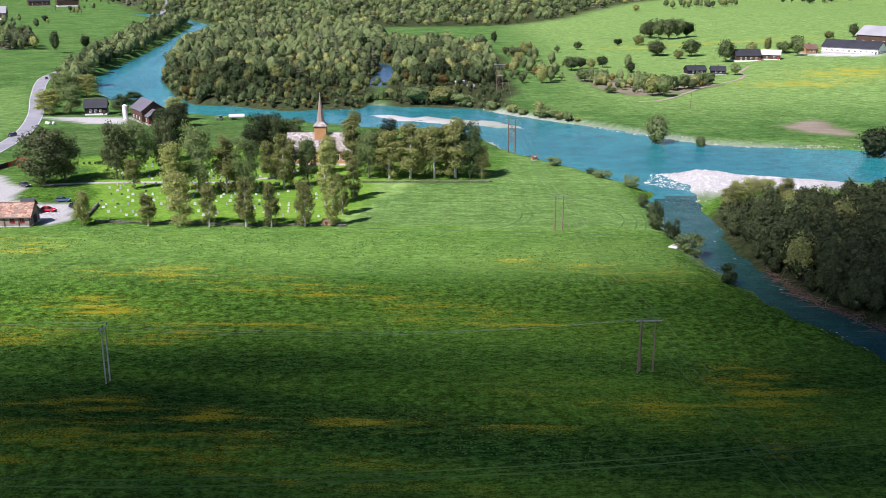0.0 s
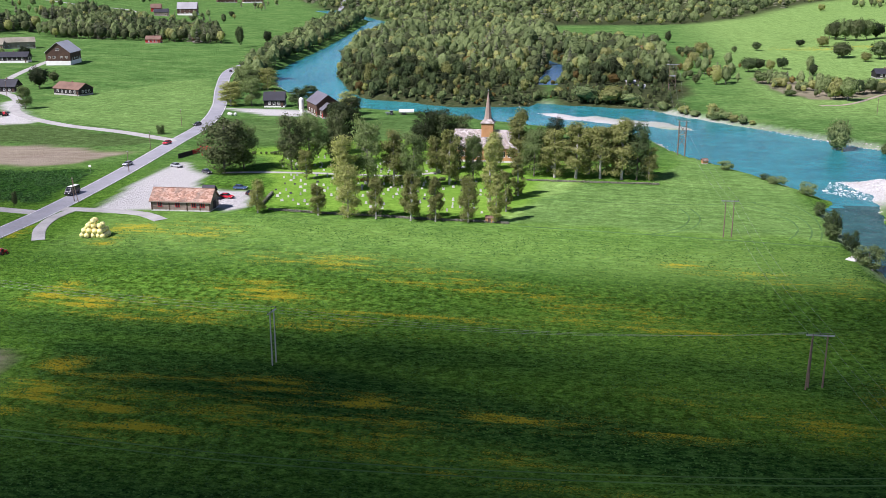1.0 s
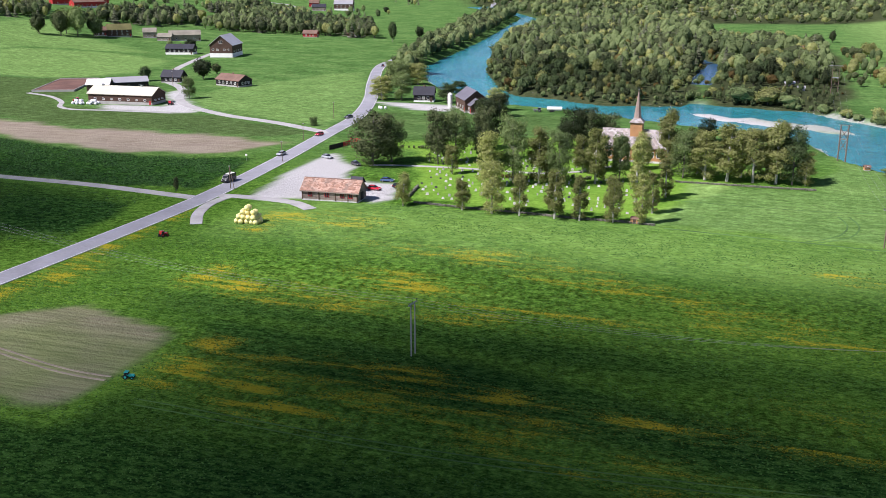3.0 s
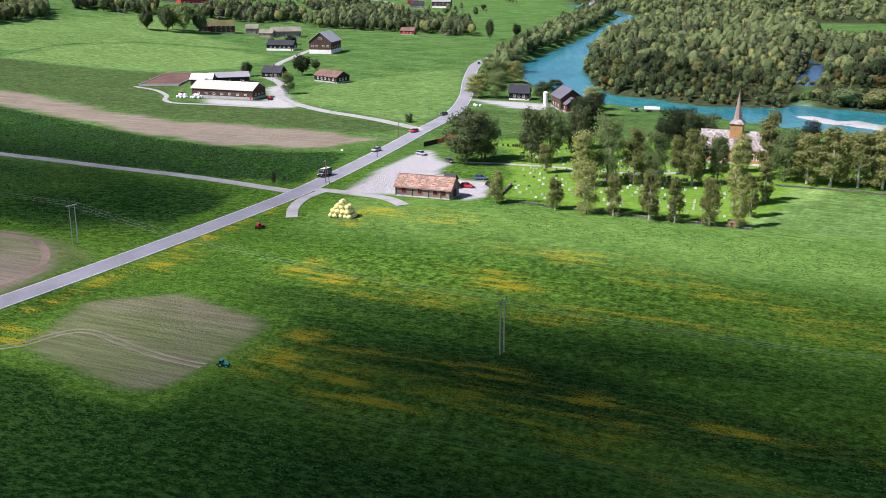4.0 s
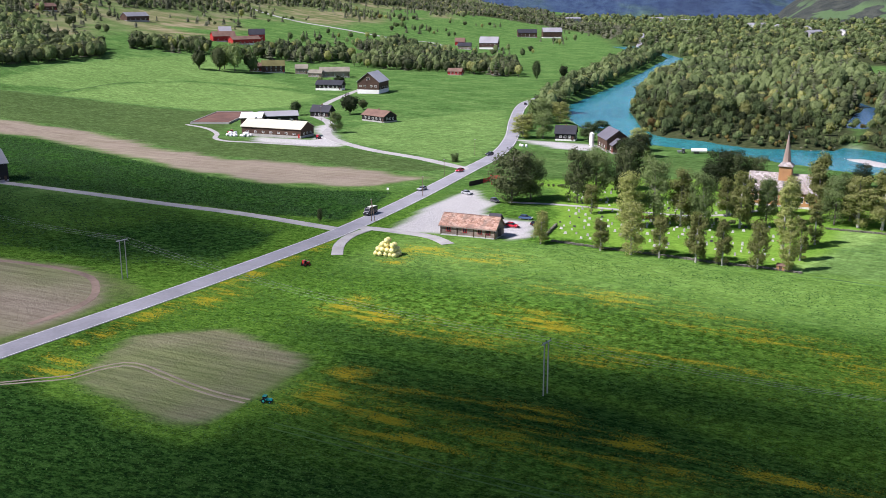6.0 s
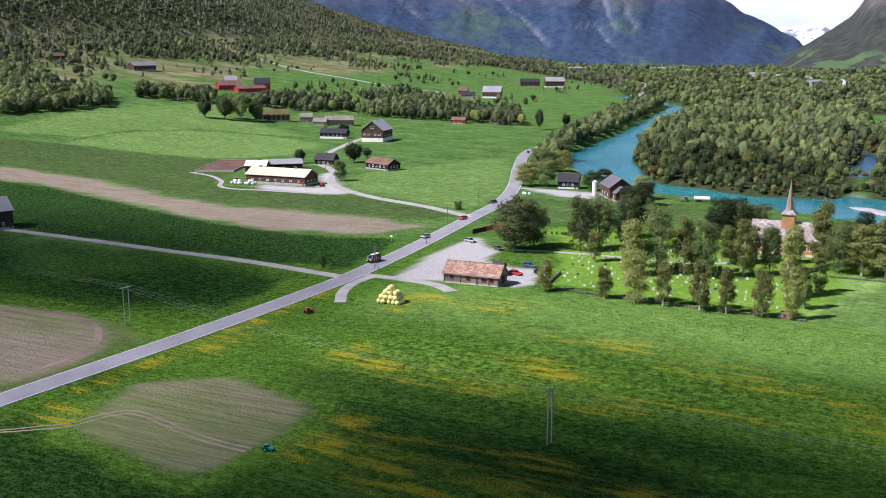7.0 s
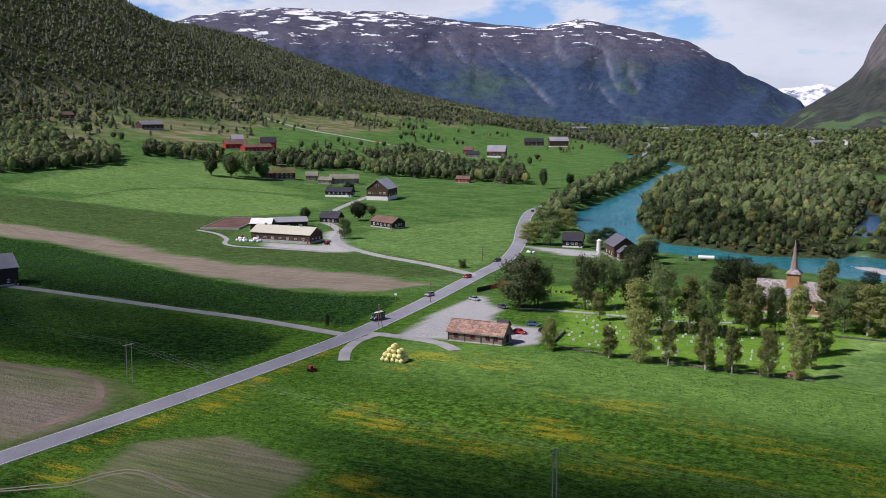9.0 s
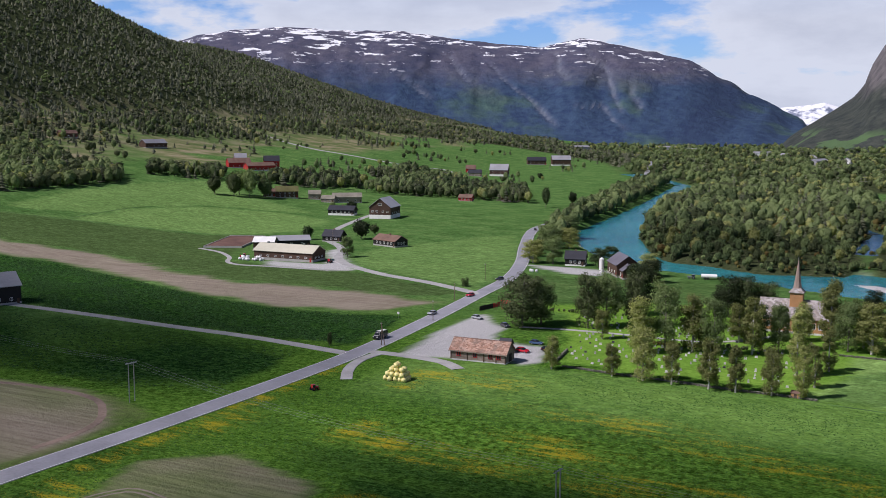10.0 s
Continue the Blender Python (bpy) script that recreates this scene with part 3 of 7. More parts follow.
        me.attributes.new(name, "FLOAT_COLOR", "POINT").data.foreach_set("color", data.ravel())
    return tagged(new("ground", me), "green valley meadows with ploughed strips and dandelions", "ground", kind="structure")


def grid_faces(nx, ny):
    k = np.arange(nx * (ny - 1)).reshape(ny - 1, nx)[:, :-1].ravel()
    return np.stack([k, k + 1, k + nx + 1, k + nx], 1)


def sheet(name, poly, z, step, material, **tags):
    """A flat sheet over an outline's bounding box."""
    p = np.array(poly)
    xs = spaced((p[:, 0].min() - 5, p[:, 0].max() + 5, step))
    ys = spaced((p[:, 1].min() - 5, p[:, 1].max() + 5, step))
    X, Y = np.meshgrid(xs, ys)
    keep = grid_faces(len(xs), len(ys))
    x, y = X.ravel(), Y.ravel()
    ok = inside(poly, x, y) > -step * 1.5
    keep = keep[ok[keep].any(1)]
    used, keep = np.unique(keep, return_inverse=True)
    me = mesh_of(name, np.stack([x, y, np.full_like(x, z)], 1)[used], keep.reshape(-1, 4), [material], smooth=True)
    return tagged(new(name, me), **tags)


def smooth_line(points, step=4.0):
    """A rounded line through the points."""
    p = [Vector((*q, 0)) for q in points]
    p = [2 * p[0] - p[1]] + p + [2 * p[-1] - p[-2]]
    out = []
    for a, b, c, d in zip(p, p[1:], p[2:], p[3:]):
        n = max(2, int((c - b).length / step))
        for k in range(n):
            s = k / n
            out.append(0.5 * (2 * b + (c - a) * s + (2 * a - 5 * b + 4 * c - d) * s * s + (3 * b - a - 3 * c + d) * s ** 3))
    out.append(p[-2])
    return np.array([(q.x, q.y) for q in out])


def ribbon(name, points, width, material, lift=0.12, across=None, parent=None, **tags):
    """A road surface along a line, on the ground. across: (offset, width) of a painted line on it."""
    c = smooth_line(points)
    d = np.gradient(c, axis=0)
    d /= np.linalg.norm(d, axis=1)[:, None]
    side = np.stack([-d[:, 1], d[:, 0]], 1)
    offs = np.array([-0.5, -0.49, 0, 0.49, 0.5]) * width if across is None else np.array([across[0] - across[1] / 2, across[0] + across[1] / 2])
    pts = c[:, None] + side[:, None] * offs[None, :, None]
    z = np.stack([land(c[:, 0], c[:, 1]) + lift] * len(offs), 1)
    if across is None:
        z[:, (0, -1)] -= 0.6
    verts = np.concatenate([pts, z[..., None]], 2).reshape(-1, 3)
    me = mesh_of(name, verts, grid_faces(len(offs), len(c)), [material], smooth=False)
    ob = new(name, me)
    if parent:
        ob.parent = parent
    return tagged(ob, **tags)


build_ground()
sheet("river", RIVER_LINE, WATER, 8, RIVER, label="turquoise glacier river with small ripples", category="river", kind="structure")
sheet("brook", [p for p in BROOK_LINE if p[1] < 311], WATER + 0.02, 4, SHALLOW, label="shallow tributary stream with white riffles", category="stream", kind="structure")
sheet("side_channel", SIDE_LINE, WATER + 0.04, 4, CHANNEL, label="blue side channel between wooded islands", category="river", kind="structure")

ROAD = [(-175, -60), (-170, 60), (-166, 132), (-163, 178), (-161, 228), (-161, 261), (-165, 312), (-172, 372), (-178, 418), (-194, 473), (-221, 544),
        (-249, 627), (-258, 690), (-280, 802), (-305, 940), (-345, 1160), (-389, 1402), (-459, 1690), (-560, 2100), (-700, 2900)]
road = ribbon("road", ROAD, 7.4, ASPHALT, 0.14, label="grey asphalt country road with edge lines", category="road", kind="structure")
for off in (-3.3, 3.3):
    ribbon("edge_line", ROAD, 0, LINE, 0.146, (off, 0.16), parent=road)
ribbon("farm_track", [(-172, 374), (-205, 391), (-237, 404), (-270, 426), (-290, 448), (-300, 468), (-318, 492), (-345, 520), (-372, 575), (-395, 640), (-410, 690)], 5.0, GRAVEL, 0.14,
       label="pale gravel farm track", category="track", kind="structure")
ribbon("field_track", [(-163, 257), (-205, 264), (-244, 266), (-287, 268), (-327, 269), (-420, 272)], 4.2, GRAVEL, 0.14,
       label="narrow grey gravel track between fields", category="track", kind="structure")
ribbon("yard_track", [(-158, 262), (-150, 262), (-140, 261), (-131, 259), (-123, 253)], 4.0, GRAVEL, 0.15, label="gravel drive into the yard", category="track", kind="structure")
ribbon("loop_track", [(-154, 263), (-155, 252), (-152, 240), (-146, 229)], 3.4, GRAVEL, 0.17, label="short worn gravel spur", category="track", kind="structure")

TRACKSOIL = plain("worn_track", (0.315, 0.265, 0.205), 0.95, grain=0.8, vary=0.3)
PRESSED = plain("pressed_grass", (0.070, 0.150, 0.034), 0.95, grain=0.8, vary=0.45)
for pts, wide in (([(-24, 263.5), (10, 261), (40, 258), (62, 256)], 0.9), ([(40, 300), (50, 285), (51, 272), (47, 262)], 0.5), ([(43, 303), (53.5, 287), (54.5, 272), (52, 262)], 0.5),
                  ([(54, 305), (57.5, 290), (57.5, 275), (55, 262)], 0.5), ([(12, 262), (20, 270), (23, 282), (21, 292)], 0.5), ([(15, 262), (23, 270), (26, 282), (24, 292)], 0.5),
                  ([(-30, 297), (5, 296), (28, 298), (44, 304)], 0.5), ([(-95, 128), (-40, 126), (20, 131), (70, 140)], 0.3), ([(-95, 126), (-40, 124), (20, 129), (70, 138)], 0.3),
                  # The last two are a boundary ditch and a field edge, drawn alike.
                  ([(-526, 481), (-533, 505), (-540, 533), (-545, 556), (-546, 580)], 2.2), ([(-565, 458), (-523, 478), (-495, 491), (-462, 499), (-425, 507), (-394, 522)], 1.6)):
    ribbon("wheel_track", pts, wide, PRESSED, 0.05, label="dark wheel track or field edge line in the grass", category="wheel track", kind="structure")
for pts in ([(-163, 114), (-152, 121), (-148, 125), (-143.5, 129), (-142, 134), (-139, 139), (-134, 139.6), (-126, 137.6), (-118, 135.6), (-111, 134.6), (-105, 134.5)], [(-163, 112.6), (-152, 119.6), (-147, 123.6), (-142, 128), (-140.5, 133.4), (-138, 137.4), (-134, 138), (-126, 136), (-118, 134), (-111, 133), (-105, 132.8)]):
    ribbon("dirt_track", pts, 0.5, TRACKSOIL, 0.06, label="pale dirt wheel track across the stubble", category="wheel track", kind="structure")
ribbon("farm_loop", [(-384, 447), (-363, 439), (-344, 424), (-334, 410), (-322, 403.5), (-306, 404.5), (-286, 405), (-267, 405)], 2.6, GRAVEL, 0.13, label="pale gravel track round the farm", category="track", kind="structure")
ribbon("field_rim", [(-262, 176), (-230, 184.5), (-217, 186), (-205, 186), (-192.5, 183), (-184, 176.5), (-177.5, 168.5), (-175, 158), (-175.5, 148)], 2.0, plain("headland_soil", (0.225, 0.168, 0.130), 0.95, grain=0.5, vary=0.35), 0.04, label="bare brown headland of the ploughed field", category="wheel track", kind="structure")
ribbon("slope_road", [(-1060, 1410), (-1000, 1385), (-852, 1320), (-734, 1291), (-671, 1316), (-635, 1285)], 7, GRAVEL, 0.3, label="pale gravel road across the slope", category="road", kind="structure")
ribbon("pasture_track", [(103, 526), (120, 535), (155, 590), (179, 616), (192, 640), (194, 658), (208, 686)], 2.2, TRACKSOIL, 0.2, label="pale gravel track beyond the river", category="track", kind="structure")


# ---- trees ----
def cards(rng, centres, size, out, droop=0.0, single=False):
    """Small bent leaf clumps: two triangles each, facing outwards more or less."""
    n = len(centres)
    nor = out + rng.normal(0, 0.42, (n, 3))
    nor /= np.linalg.norm(nor, axis=1)[:, None] + 1e-9
    ref = rng.normal(0, 1, (n, 3))
    ref[:, 2] -= droop * 3
    a = np.cross(nor, ref)
    a /= np.linalg.norm(a, axis=1)[:, None] + 1e-9
    b = np.cross(nor, a)
    s = size * rng.uniform(0.6, 1.35, (n, 1))
    k = rng.uniform(0.55, 1.0, (n, 1))
    bend = nor * s * rng.uniform(0.1, 0.4, (n, 1))
    quad = np.stack([centres - a * s * k - bend, centres - b * s, centres + a * s * k - bend, centres + b * s], 1)
    if single:
        tri = np.stack([centres - a * s * k, centres + b * s * 1.1, centres + a * s * k - bend], 1)
        turned = out / (np.linalg.norm(out, axis=1)[:, None] + 1e-9) + 0.35 * nor
        turned /= np.linalg.norm(turned, axis=1)[:, None] + 1e-9
        return tri.reshape(-1, 3), np.arange(3 * n).reshape(n, 3), np.repeat(turned, 3, 0)
    return quad.reshape(-1, 3), np.arange(4 * n).reshape(n, 4)


def stem(path, radii, sides=6):
    """A tapered, bent limb."""
    path = np.asarray(path, float)
    d = np.gradient(path, axis=0)
    d /= np.linalg.norm(d, axis=1)[:, None] + 1e-9
    ref = np.where(np.abs(d[:, 2:3]) > 0.8, [[1.0, 0, 0]], [[0, 0, 1.0]])
    a = np.cross(d, ref)
    a /= np.linalg.norm(a, axis=1)[:, None] + 1e-9
    b = np.cross(d, a)
    ang = np.linspace(0, 2 * np.pi, sides, endpoint=False)
    ring = a[:, None] * np.cos(ang)[None, :, None] + b[:, None] * np.sin(ang)[None, :, None]
    verts = (path[:, None] + ring * np.asarray(radii)[:, None, None]).reshape(-1, 3)
    faces = [(i * sides + j, i * sides + (j + 1) % sides, (i + 1) * sides + (j + 1) % sides, (i + 1) * sides + j)
             for i in range(len(path) - 1) for j in range(sides)]
    return verts, np.array(faces)


def gather(pieces):
    verts, faces, k = [], [], 0
    for v, f in pieces:
        verts.append(v)
        faces.append(f + k)
        k += len(v)
    return np.concatenate(verts), np.concatenate(faces)


def lobed(rng, tall, wide, low, fineness, sprays, size):
    """A far crown: a lobed, dented mass of leaves with loose sprays all over it."""
    bm = bmesh.new()
    bmesh.ops.create_icosphere(bm, subdivisions=fineness, radius=1)
    d = np.array([v.co for v in bm.verts])
    f = np.array([[v.index for v in face.verts] for face in bm.faces])
    bm.free()
    count, sharp = ((9, 0.16), (10, 0.15), (22, 0.065))[fineness - 1]
    lobes = rng.normal(0, 1, (count, 3)) + np.array([0, 0, 0.5])
    lobes /= np.linalg.norm(lobes, axis=1)[:, None]
    amp = rng.uniform(0.16, 0.46, count)

    def skin(q):
        return 0.64 + np.max(amp * np.exp(-((1 - q @ lobes.T) / sharp)), axis=1)

    half = np.array([wide, wide, tall * (1 - low) / 2])
    mid = np.array([0, 0, tall * (1 + low) / 2])
    v = d * (skin(d) * rng.uniform(0.93, 1.07, len(d)) * (0.86 if fineness == 3 else 0.96))[:, None] * half
    side = np.cross(v[f[:, 1]] - v[f[:, 0]], v[f[:, 2]] - v[f[:, 0]])
    nor = np.zeros_like(v)
    for k in range(3):
        np.add.at(nor, f[:, k], side)
    nor /= np.linalg.norm(nor, axis=1)[:, None] + 1e-9
    q = rng.normal(0, 1, (sprays, 3)) + np.array([0, 0, 0.35])
    q /= np.linalg.norm(q, axis=1)[:, None]
    lv, lf, ln = cards(rng, q * (skin(q) * rng.uniform(0.84, 1.18, sprays))[:, None] * half, size, q / half * wide, single=True)
    return np.concatenate([v, lv]) + mid, np.concatenate([f, lf + len(v)]), np.concatenate([nor, ln])


def broad_tree(seed, tall, wide, low=0.22, limbs=9, clumps=60, leaves=26, size=0.34, point=0.0, coarse=False, belly=0.52):
    """Trunk and limbs, then leaves round many clumps. Returns (wood, leaf)."""
    rng = np.random.default_rng(seed)
    lean = rng.normal(0, 0.03, 2) * tall
    hs = np.linspace(0, 0.93, 7)
    trunk = np.stack([lean[0] * hs ** 2 + rng.normal(0, 0.05, 7), lean[1] * hs ** 2 + rng.normal(0, 0.05, 7), hs * tall], 1)
    trunk[0, :2] = 0
    r0 = tall * 0.018
    if coarse:
        fineness = 3 if clumps * leaves > 400 else 2 if clumps * leaves > 100 else 1
        return stem(trunk[::3], (r0 * (1 - hs) + 0.03)[::3], 3), lobed(rng, tall, wide, low, fineness, clumps * leaves // (1 if fineness == 3 else 2), size)
    wood = [stem(trunk, r0 * (1 - hs) + 0.03, 7)]
    centres = []
    for k in range(limbs):
        h = rng.uniform(low + 0.02, 0.82)
        foot = np.array([np.interp(h, hs, trunk[:, j]) for j in range(3)])
        ang = 2.4 * k + rng.uniform(-0.5, 0.5)
        reach = wide * (1 - point * h) * rng.uniform(0.55, 0.95) * math.sqrt(max(0.08, 1 - ((h - 0.5) / 0.62) ** 2))
        tip = foot + np.array([math.cos(ang) * reach, math.sin(ang) * reach, tall * rng.uniform(0.06, 0.2)])
        mid = (foot + tip) / 2 + np.array([0, 0, -0.04 * tall * rng.uniform(-1, 0.5)])
        wood.append(stem([foot, mid, tip], [r0 * 0.4 * (1 - h) + 0.03, r0 * 0.22 + 0.01, 0.015], 4))
        centres += [tip, (mid + tip) / 2, tip * 0.8 + mid * 0.2 + rng.normal(0, 0.06 * wide, 3)]
    while len(centres) < clumps:
        h = rng.uniform(low, 1.0)
        prof = wide * (1 - point * h) * math.sqrt(max(0.03, 1 - ((h - belly) / (1.07 - belly if h > belly else belly - 0.02)) ** 2))
        ang, rr = rng.uniform(0, 2 * np.pi), prof * math.sqrt(rng.uniform(0.15, 1.0)) * (1 + 0.09 * math.sin(3 * seed + h * 9))
        c = np.array([lean[0] * h * h + math.cos(ang) * rr, lean[1] * h * h + math.sin(ang) * rr, h * tall * 0.97])
        centres.append(c)
    centres = np.array(centres)
    rad = rng.uniform(0.20, 0.40, (len(centres), 1, 1)) * wide + 0.2
    d = rng.normal(0, 1, (len(centres), leaves, 3))
    d /= np.linalg.norm(d, axis=2)[..., None]
    pts = centres[:, None] + d * rad * rng.uniform(0.5, 1.05, (len(centres), leaves, 1)) * np.array([1, 1, 0.85])
    axis = np.array([0, 0, tall * 0.5])
    out = 0.7 * d + 0.75 * (pts - axis) / (np.array([wide, wide, 0.5 * tall]) + 0.5)
    out[..., 2] += 0.2
    leaf = cards(rng, pts.reshape(-1, 3), size, out.reshape(-1, 3), single=True)
    return gather(wood), leaf


def spruce(seed, tall, wide, tiers=9, arms=8, size=1.0):
    rng = np.random.default_rng(seed)
    wood = stem([(0, 0, 0), (0, 0, tall * 0.96)], [tall * 0.013 + 0.03, 0.02], 3)
    verts, k = [], 0
    for i in range(tiers):
        h = 0.10 + 0.86 * i / tiers
        r = wide * (1 - h) ** 0.85 + 0.12
        for j in range(arms):
            if rng.random() < 0.1:
                continue
            a = 2 * np.pi * (j + 0.5 * (i % 2)) / arms + rng.uniform(-0.25, 0.25)
            rr = r * rng.uniform(0.7, 1.2)
            zc = h * tall + rng.uniform(-0.02, 0.02) * tall
            wd = 0.42 * rr * size
            ca, sa = math.cos(a), math.sin(a)
            dz = 0.26 * rr + 0.05 * tall
            verts += [(0, 0, zc + 0.06 * tall), (ca * rr * 0.6 - sa * wd, sa * rr * 0.6 + ca * wd, zc - dz * 0.5), (ca * rr, sa * rr, zc - dz * 0.75),
                      (ca * rr * 0.6 + sa * wd, sa * rr * 0.6 - ca * wd, zc - dz * 0.5)]
    verts = np.array(verts)
    quads = np.arange(len(verts)).reshape(-1, 4)
    mid = verts.reshape(-1, 4, 3).mean(1)
    away = np.repeat(mid * np.array([1, 1, 0]), 4, 0)
    away = away / (np.linalg.norm(away, axis=1)[:, None] + 1e-6) + np.array([0, 0, 0.55])
    return wood, (verts, np.concatenate([quads[:, :3], quads[:, (0, 2, 3)]]), away / np.linalg.norm(away, axis=1)[:, None])


def fir(seed, tall, wide, tiers=3, sides=5):
    """A far conifer: ragged skirts on a short stem."""
    rng = np.random.default_rng(seed)
    wood = stem([(0, 0, 0), (0, 0, tall * 0.3)], [0.25, 0.15], 3)
    verts, faces, away = [], [], []
    for i in range(tiers):
        k, low = len(verts), 0.08 + 0.27 * i
        verts.append((rng.normal(0, 0.1), rng.normal(0, 0.1), tall * min(1.0, low + 0.5)))
        away.append((0, 0, 1))
        for j in range(sides):
            a = 2 * np.pi * (j + 0.5 * i) / sides + rng.uniform(-0.3, 0.3)
            r = wide * (1.05 - low) * rng.uniform(0.65, 1.25)
            verts.append((math.cos(a) * r, math.sin(a) * r, tall * (low + rng.uniform(-0.06, 0.06))))
            away.append((math.cos(a) * 0.86, math.sin(a) * 0.86, 0.5))
            faces.append((k, k + 1 + j, k + 1 + (j + 1) % sides))
    return wood, (np.array(verts), np.array(faces), np.array(away))


def tree_thing(name, made, leaf_mat, bark_mat, label, category="tree", group=""):
    (wv, wf), (lv, lf, ln) = made
    ob = new(name)
    trunk = new("trunk", mesh_of("trunk", wv, wf, [bark_mat], smooth=True))
    crown = new("crown", mesh_of("crown", lv, lf, [leaf_mat], normals=ln))
    trunk.parent = crown.parent = ob
    return tagged(ob, label, category, group)


def plant(ob, x, y, scale=1.0, turn=0.0, z=None):
    """A copy of a tree on the ground."""
    c = copy_thing(ob, pose(x, y, (height(x, y) if z is None else z) - 0.05, 0, 0, turn))
    c.scale = (scale, scale, scale)
    return c


def discard(ob):
    for o in (*ob.children_recursive, ob):
        bpy.data.objects.remove(o)


def wood_stuff(name, kinds, spots, label, category="woodland"):
    """Many trees in one mesh. kinds: (wood, leaf) templates; spots: x, y, scale, kind."""
    rng = np.random.default_rng(len(spots))
    V, Q, R, I, T, N, k = [], [], [], [], [], [], 0
    spots = np.asarray(spots, float)
    zs = land(spots[:, 0], spots[:, 1]) - 0.1
    for (x, y, s, kind), z in zip(spots, zs):
        (wv, wf), (lv, lf, ln), leaf_slot = kinds[int(kind)]
        a = rng.uniform(0, 6.28)
        c, n = math.cos(a), math.sin(a)
        v = np.concatenate([wv, lv])
        sx = s * rng.uniform(0.95, 1.4)
        v = np.stack([(v[:, 0] * c - v[:, 1] * n) * sx + x, (v[:, 0] * n + v[:, 1] * c) * sx + y, v[:, 2] * s + z], 1)
        V.append(v)
        nw = wv * np.array([1, 1, 0])
        d = np.concatenate([nw / (np.linalg.norm(nw, axis=1)[:, None] + 1e-6), ln])
        N.append(np.stack([d[:, 0] * c - d[:, 1] * n, d[:, 0] * n + d[:, 1] * c, d[:, 2] + 0.01], 1))
        Q.append(wf + k)
        R.append(lf + len(wv) + k)
        I.append(np.full(len(lf), leaf_slot))
        T.append(np.full(len(v), 0.06 + 0.88 * (0.55 * (0.5 + 0.25 * math.sin(x / 23 + math.sin(y / 31)) + 0.25 * math.sin(y / 41 + 1.3 * math.sin(x / 37))) + 0.45 * rng.random())))
        k += len(v)
    Q, R = np.concatenate(Q), np.concatenate(R)
    slots = np.concatenate([np.zeros(len(Q), int), *I])
    me = mesh_of(name, np.concatenate(V), [Q, R], [DARKBARK, BROAD, DARKLEAF, NEEDLE, RUSTY, BIRCH, SPRUCE], slots, tint=np.concatenate(T), normals=np.concatenate(N))
    return tagged(new(name, me), label, category, kind="stuff")


def fill(poly, gap, seed, margin=1.0, grow=0.0):
    """Uneven spots in an outline, about gap metres apart (wider with distance by grow)."""
    rng = np.random.default_rng(seed)
    p = np.array(poly, float)
    lo, hi = p.min(0), p.max(0)
    y, out = lo[1], []
    while y < hi[1]:
        g = gap + grow * max(0, y - 500)
        xs = np.arange(lo[0], hi[0], g)
        out.append(np.stack([xs + rng.uniform(-0.55, 0.55, len(xs)) * g, y + rng.uniform(-0.55, 0.55, len(xs)) * g], 1))
        y += g
    out = np.concatenate(out)
    out = out[inside(poly, out[:, 0], out[:, 1]) > margin]
    return out[wet(out[:, 0], out[:, 1]) < -2.0]


# templates for woods: wood, leaf, slot of the leaf material
K = [(*broad_tree(11, 10, 3.4, 0.06, 4, 20, 8, 0.62, 0.0, True), 1), (*broad_tree(12, 11, 3.0, 0.08, 4, 20, 8, 0.60, 0.0, True), 1),
     (*broad_tree(13, 9, 3.5, 0.04, 4, 20, 8, 0.62, 0.0, True), 2), (*spruce(14, 12, 3.1, 7, 6, 1.5), 6), (*spruce(15, 10, 3.0, 6, 6, 1.5), 6),
     (*broad_tree(16, 7, 2.8, 0.04, 3, 16, 8, 0.62, 0.0, True), 4), (*broad_tree(17, 10, 2.8, 0.06, 4, 20, 8, 0.55, 0.0, True), 5)]
KN = [(*broad_tree(31, 10, 3.2, 0.06, 6, 28, 17, 0.42, 0.0, True), 1), (*broad_tree(32, 11, 2.9, 0.08, 6, 28, 17, 0.42, 0.0, True), 2), (*broad_tree(33, 9, 3.2, 0.04, 6, 28, 17, 0.42, 0.0, True), 2),
      (*broad_tree(34, 10, 2.8, 0.06, 6, 26, 17, 0.40, 0.0, True), 5), (*broad_tree(35, 7, 2.8, 0.03, 5, 22, 17, 0.40, 0.0, True), 1), (*broad_tree(36, 6, 2.6, 0.03, 5, 20, 17, 0.38, 0.0, True), 4)]
FARK = [(*broad_tree(21, 11, 4.2, 0.06, 1, 10, 6, 1.25, 0.0, True), 1), (*broad_tree(22, 11, 4.0, 0.06, 1, 10, 6, 1.25, 0.0, True), 2), (*spruce(23, 14, 4.0, 4, 4, 2.0), 3), (*spruce(24, 12, 4.0, 4, 4, 2.0), 3),
        (*broad_tree(25, 9, 4.0, 0.06, 1, 10, 6, 1.2, 0.0, True), 5)]
HILLK = [(*fir(41, 12, 3.3), 6), (*fir(42, 10, 3.6), 3), (*fir(43, 15, 3.2), 6), (*fir(44, 9, 3.6, 2), 3), (*broad_tree(45, 9, 3.6, 0.06, 1, 5, 5, 1.7, 0.0, True), 2), (*broad_tree(46, 9, 3.6, 0.06, 1, 5, 5, 1.7, 0.0, True), 1)]


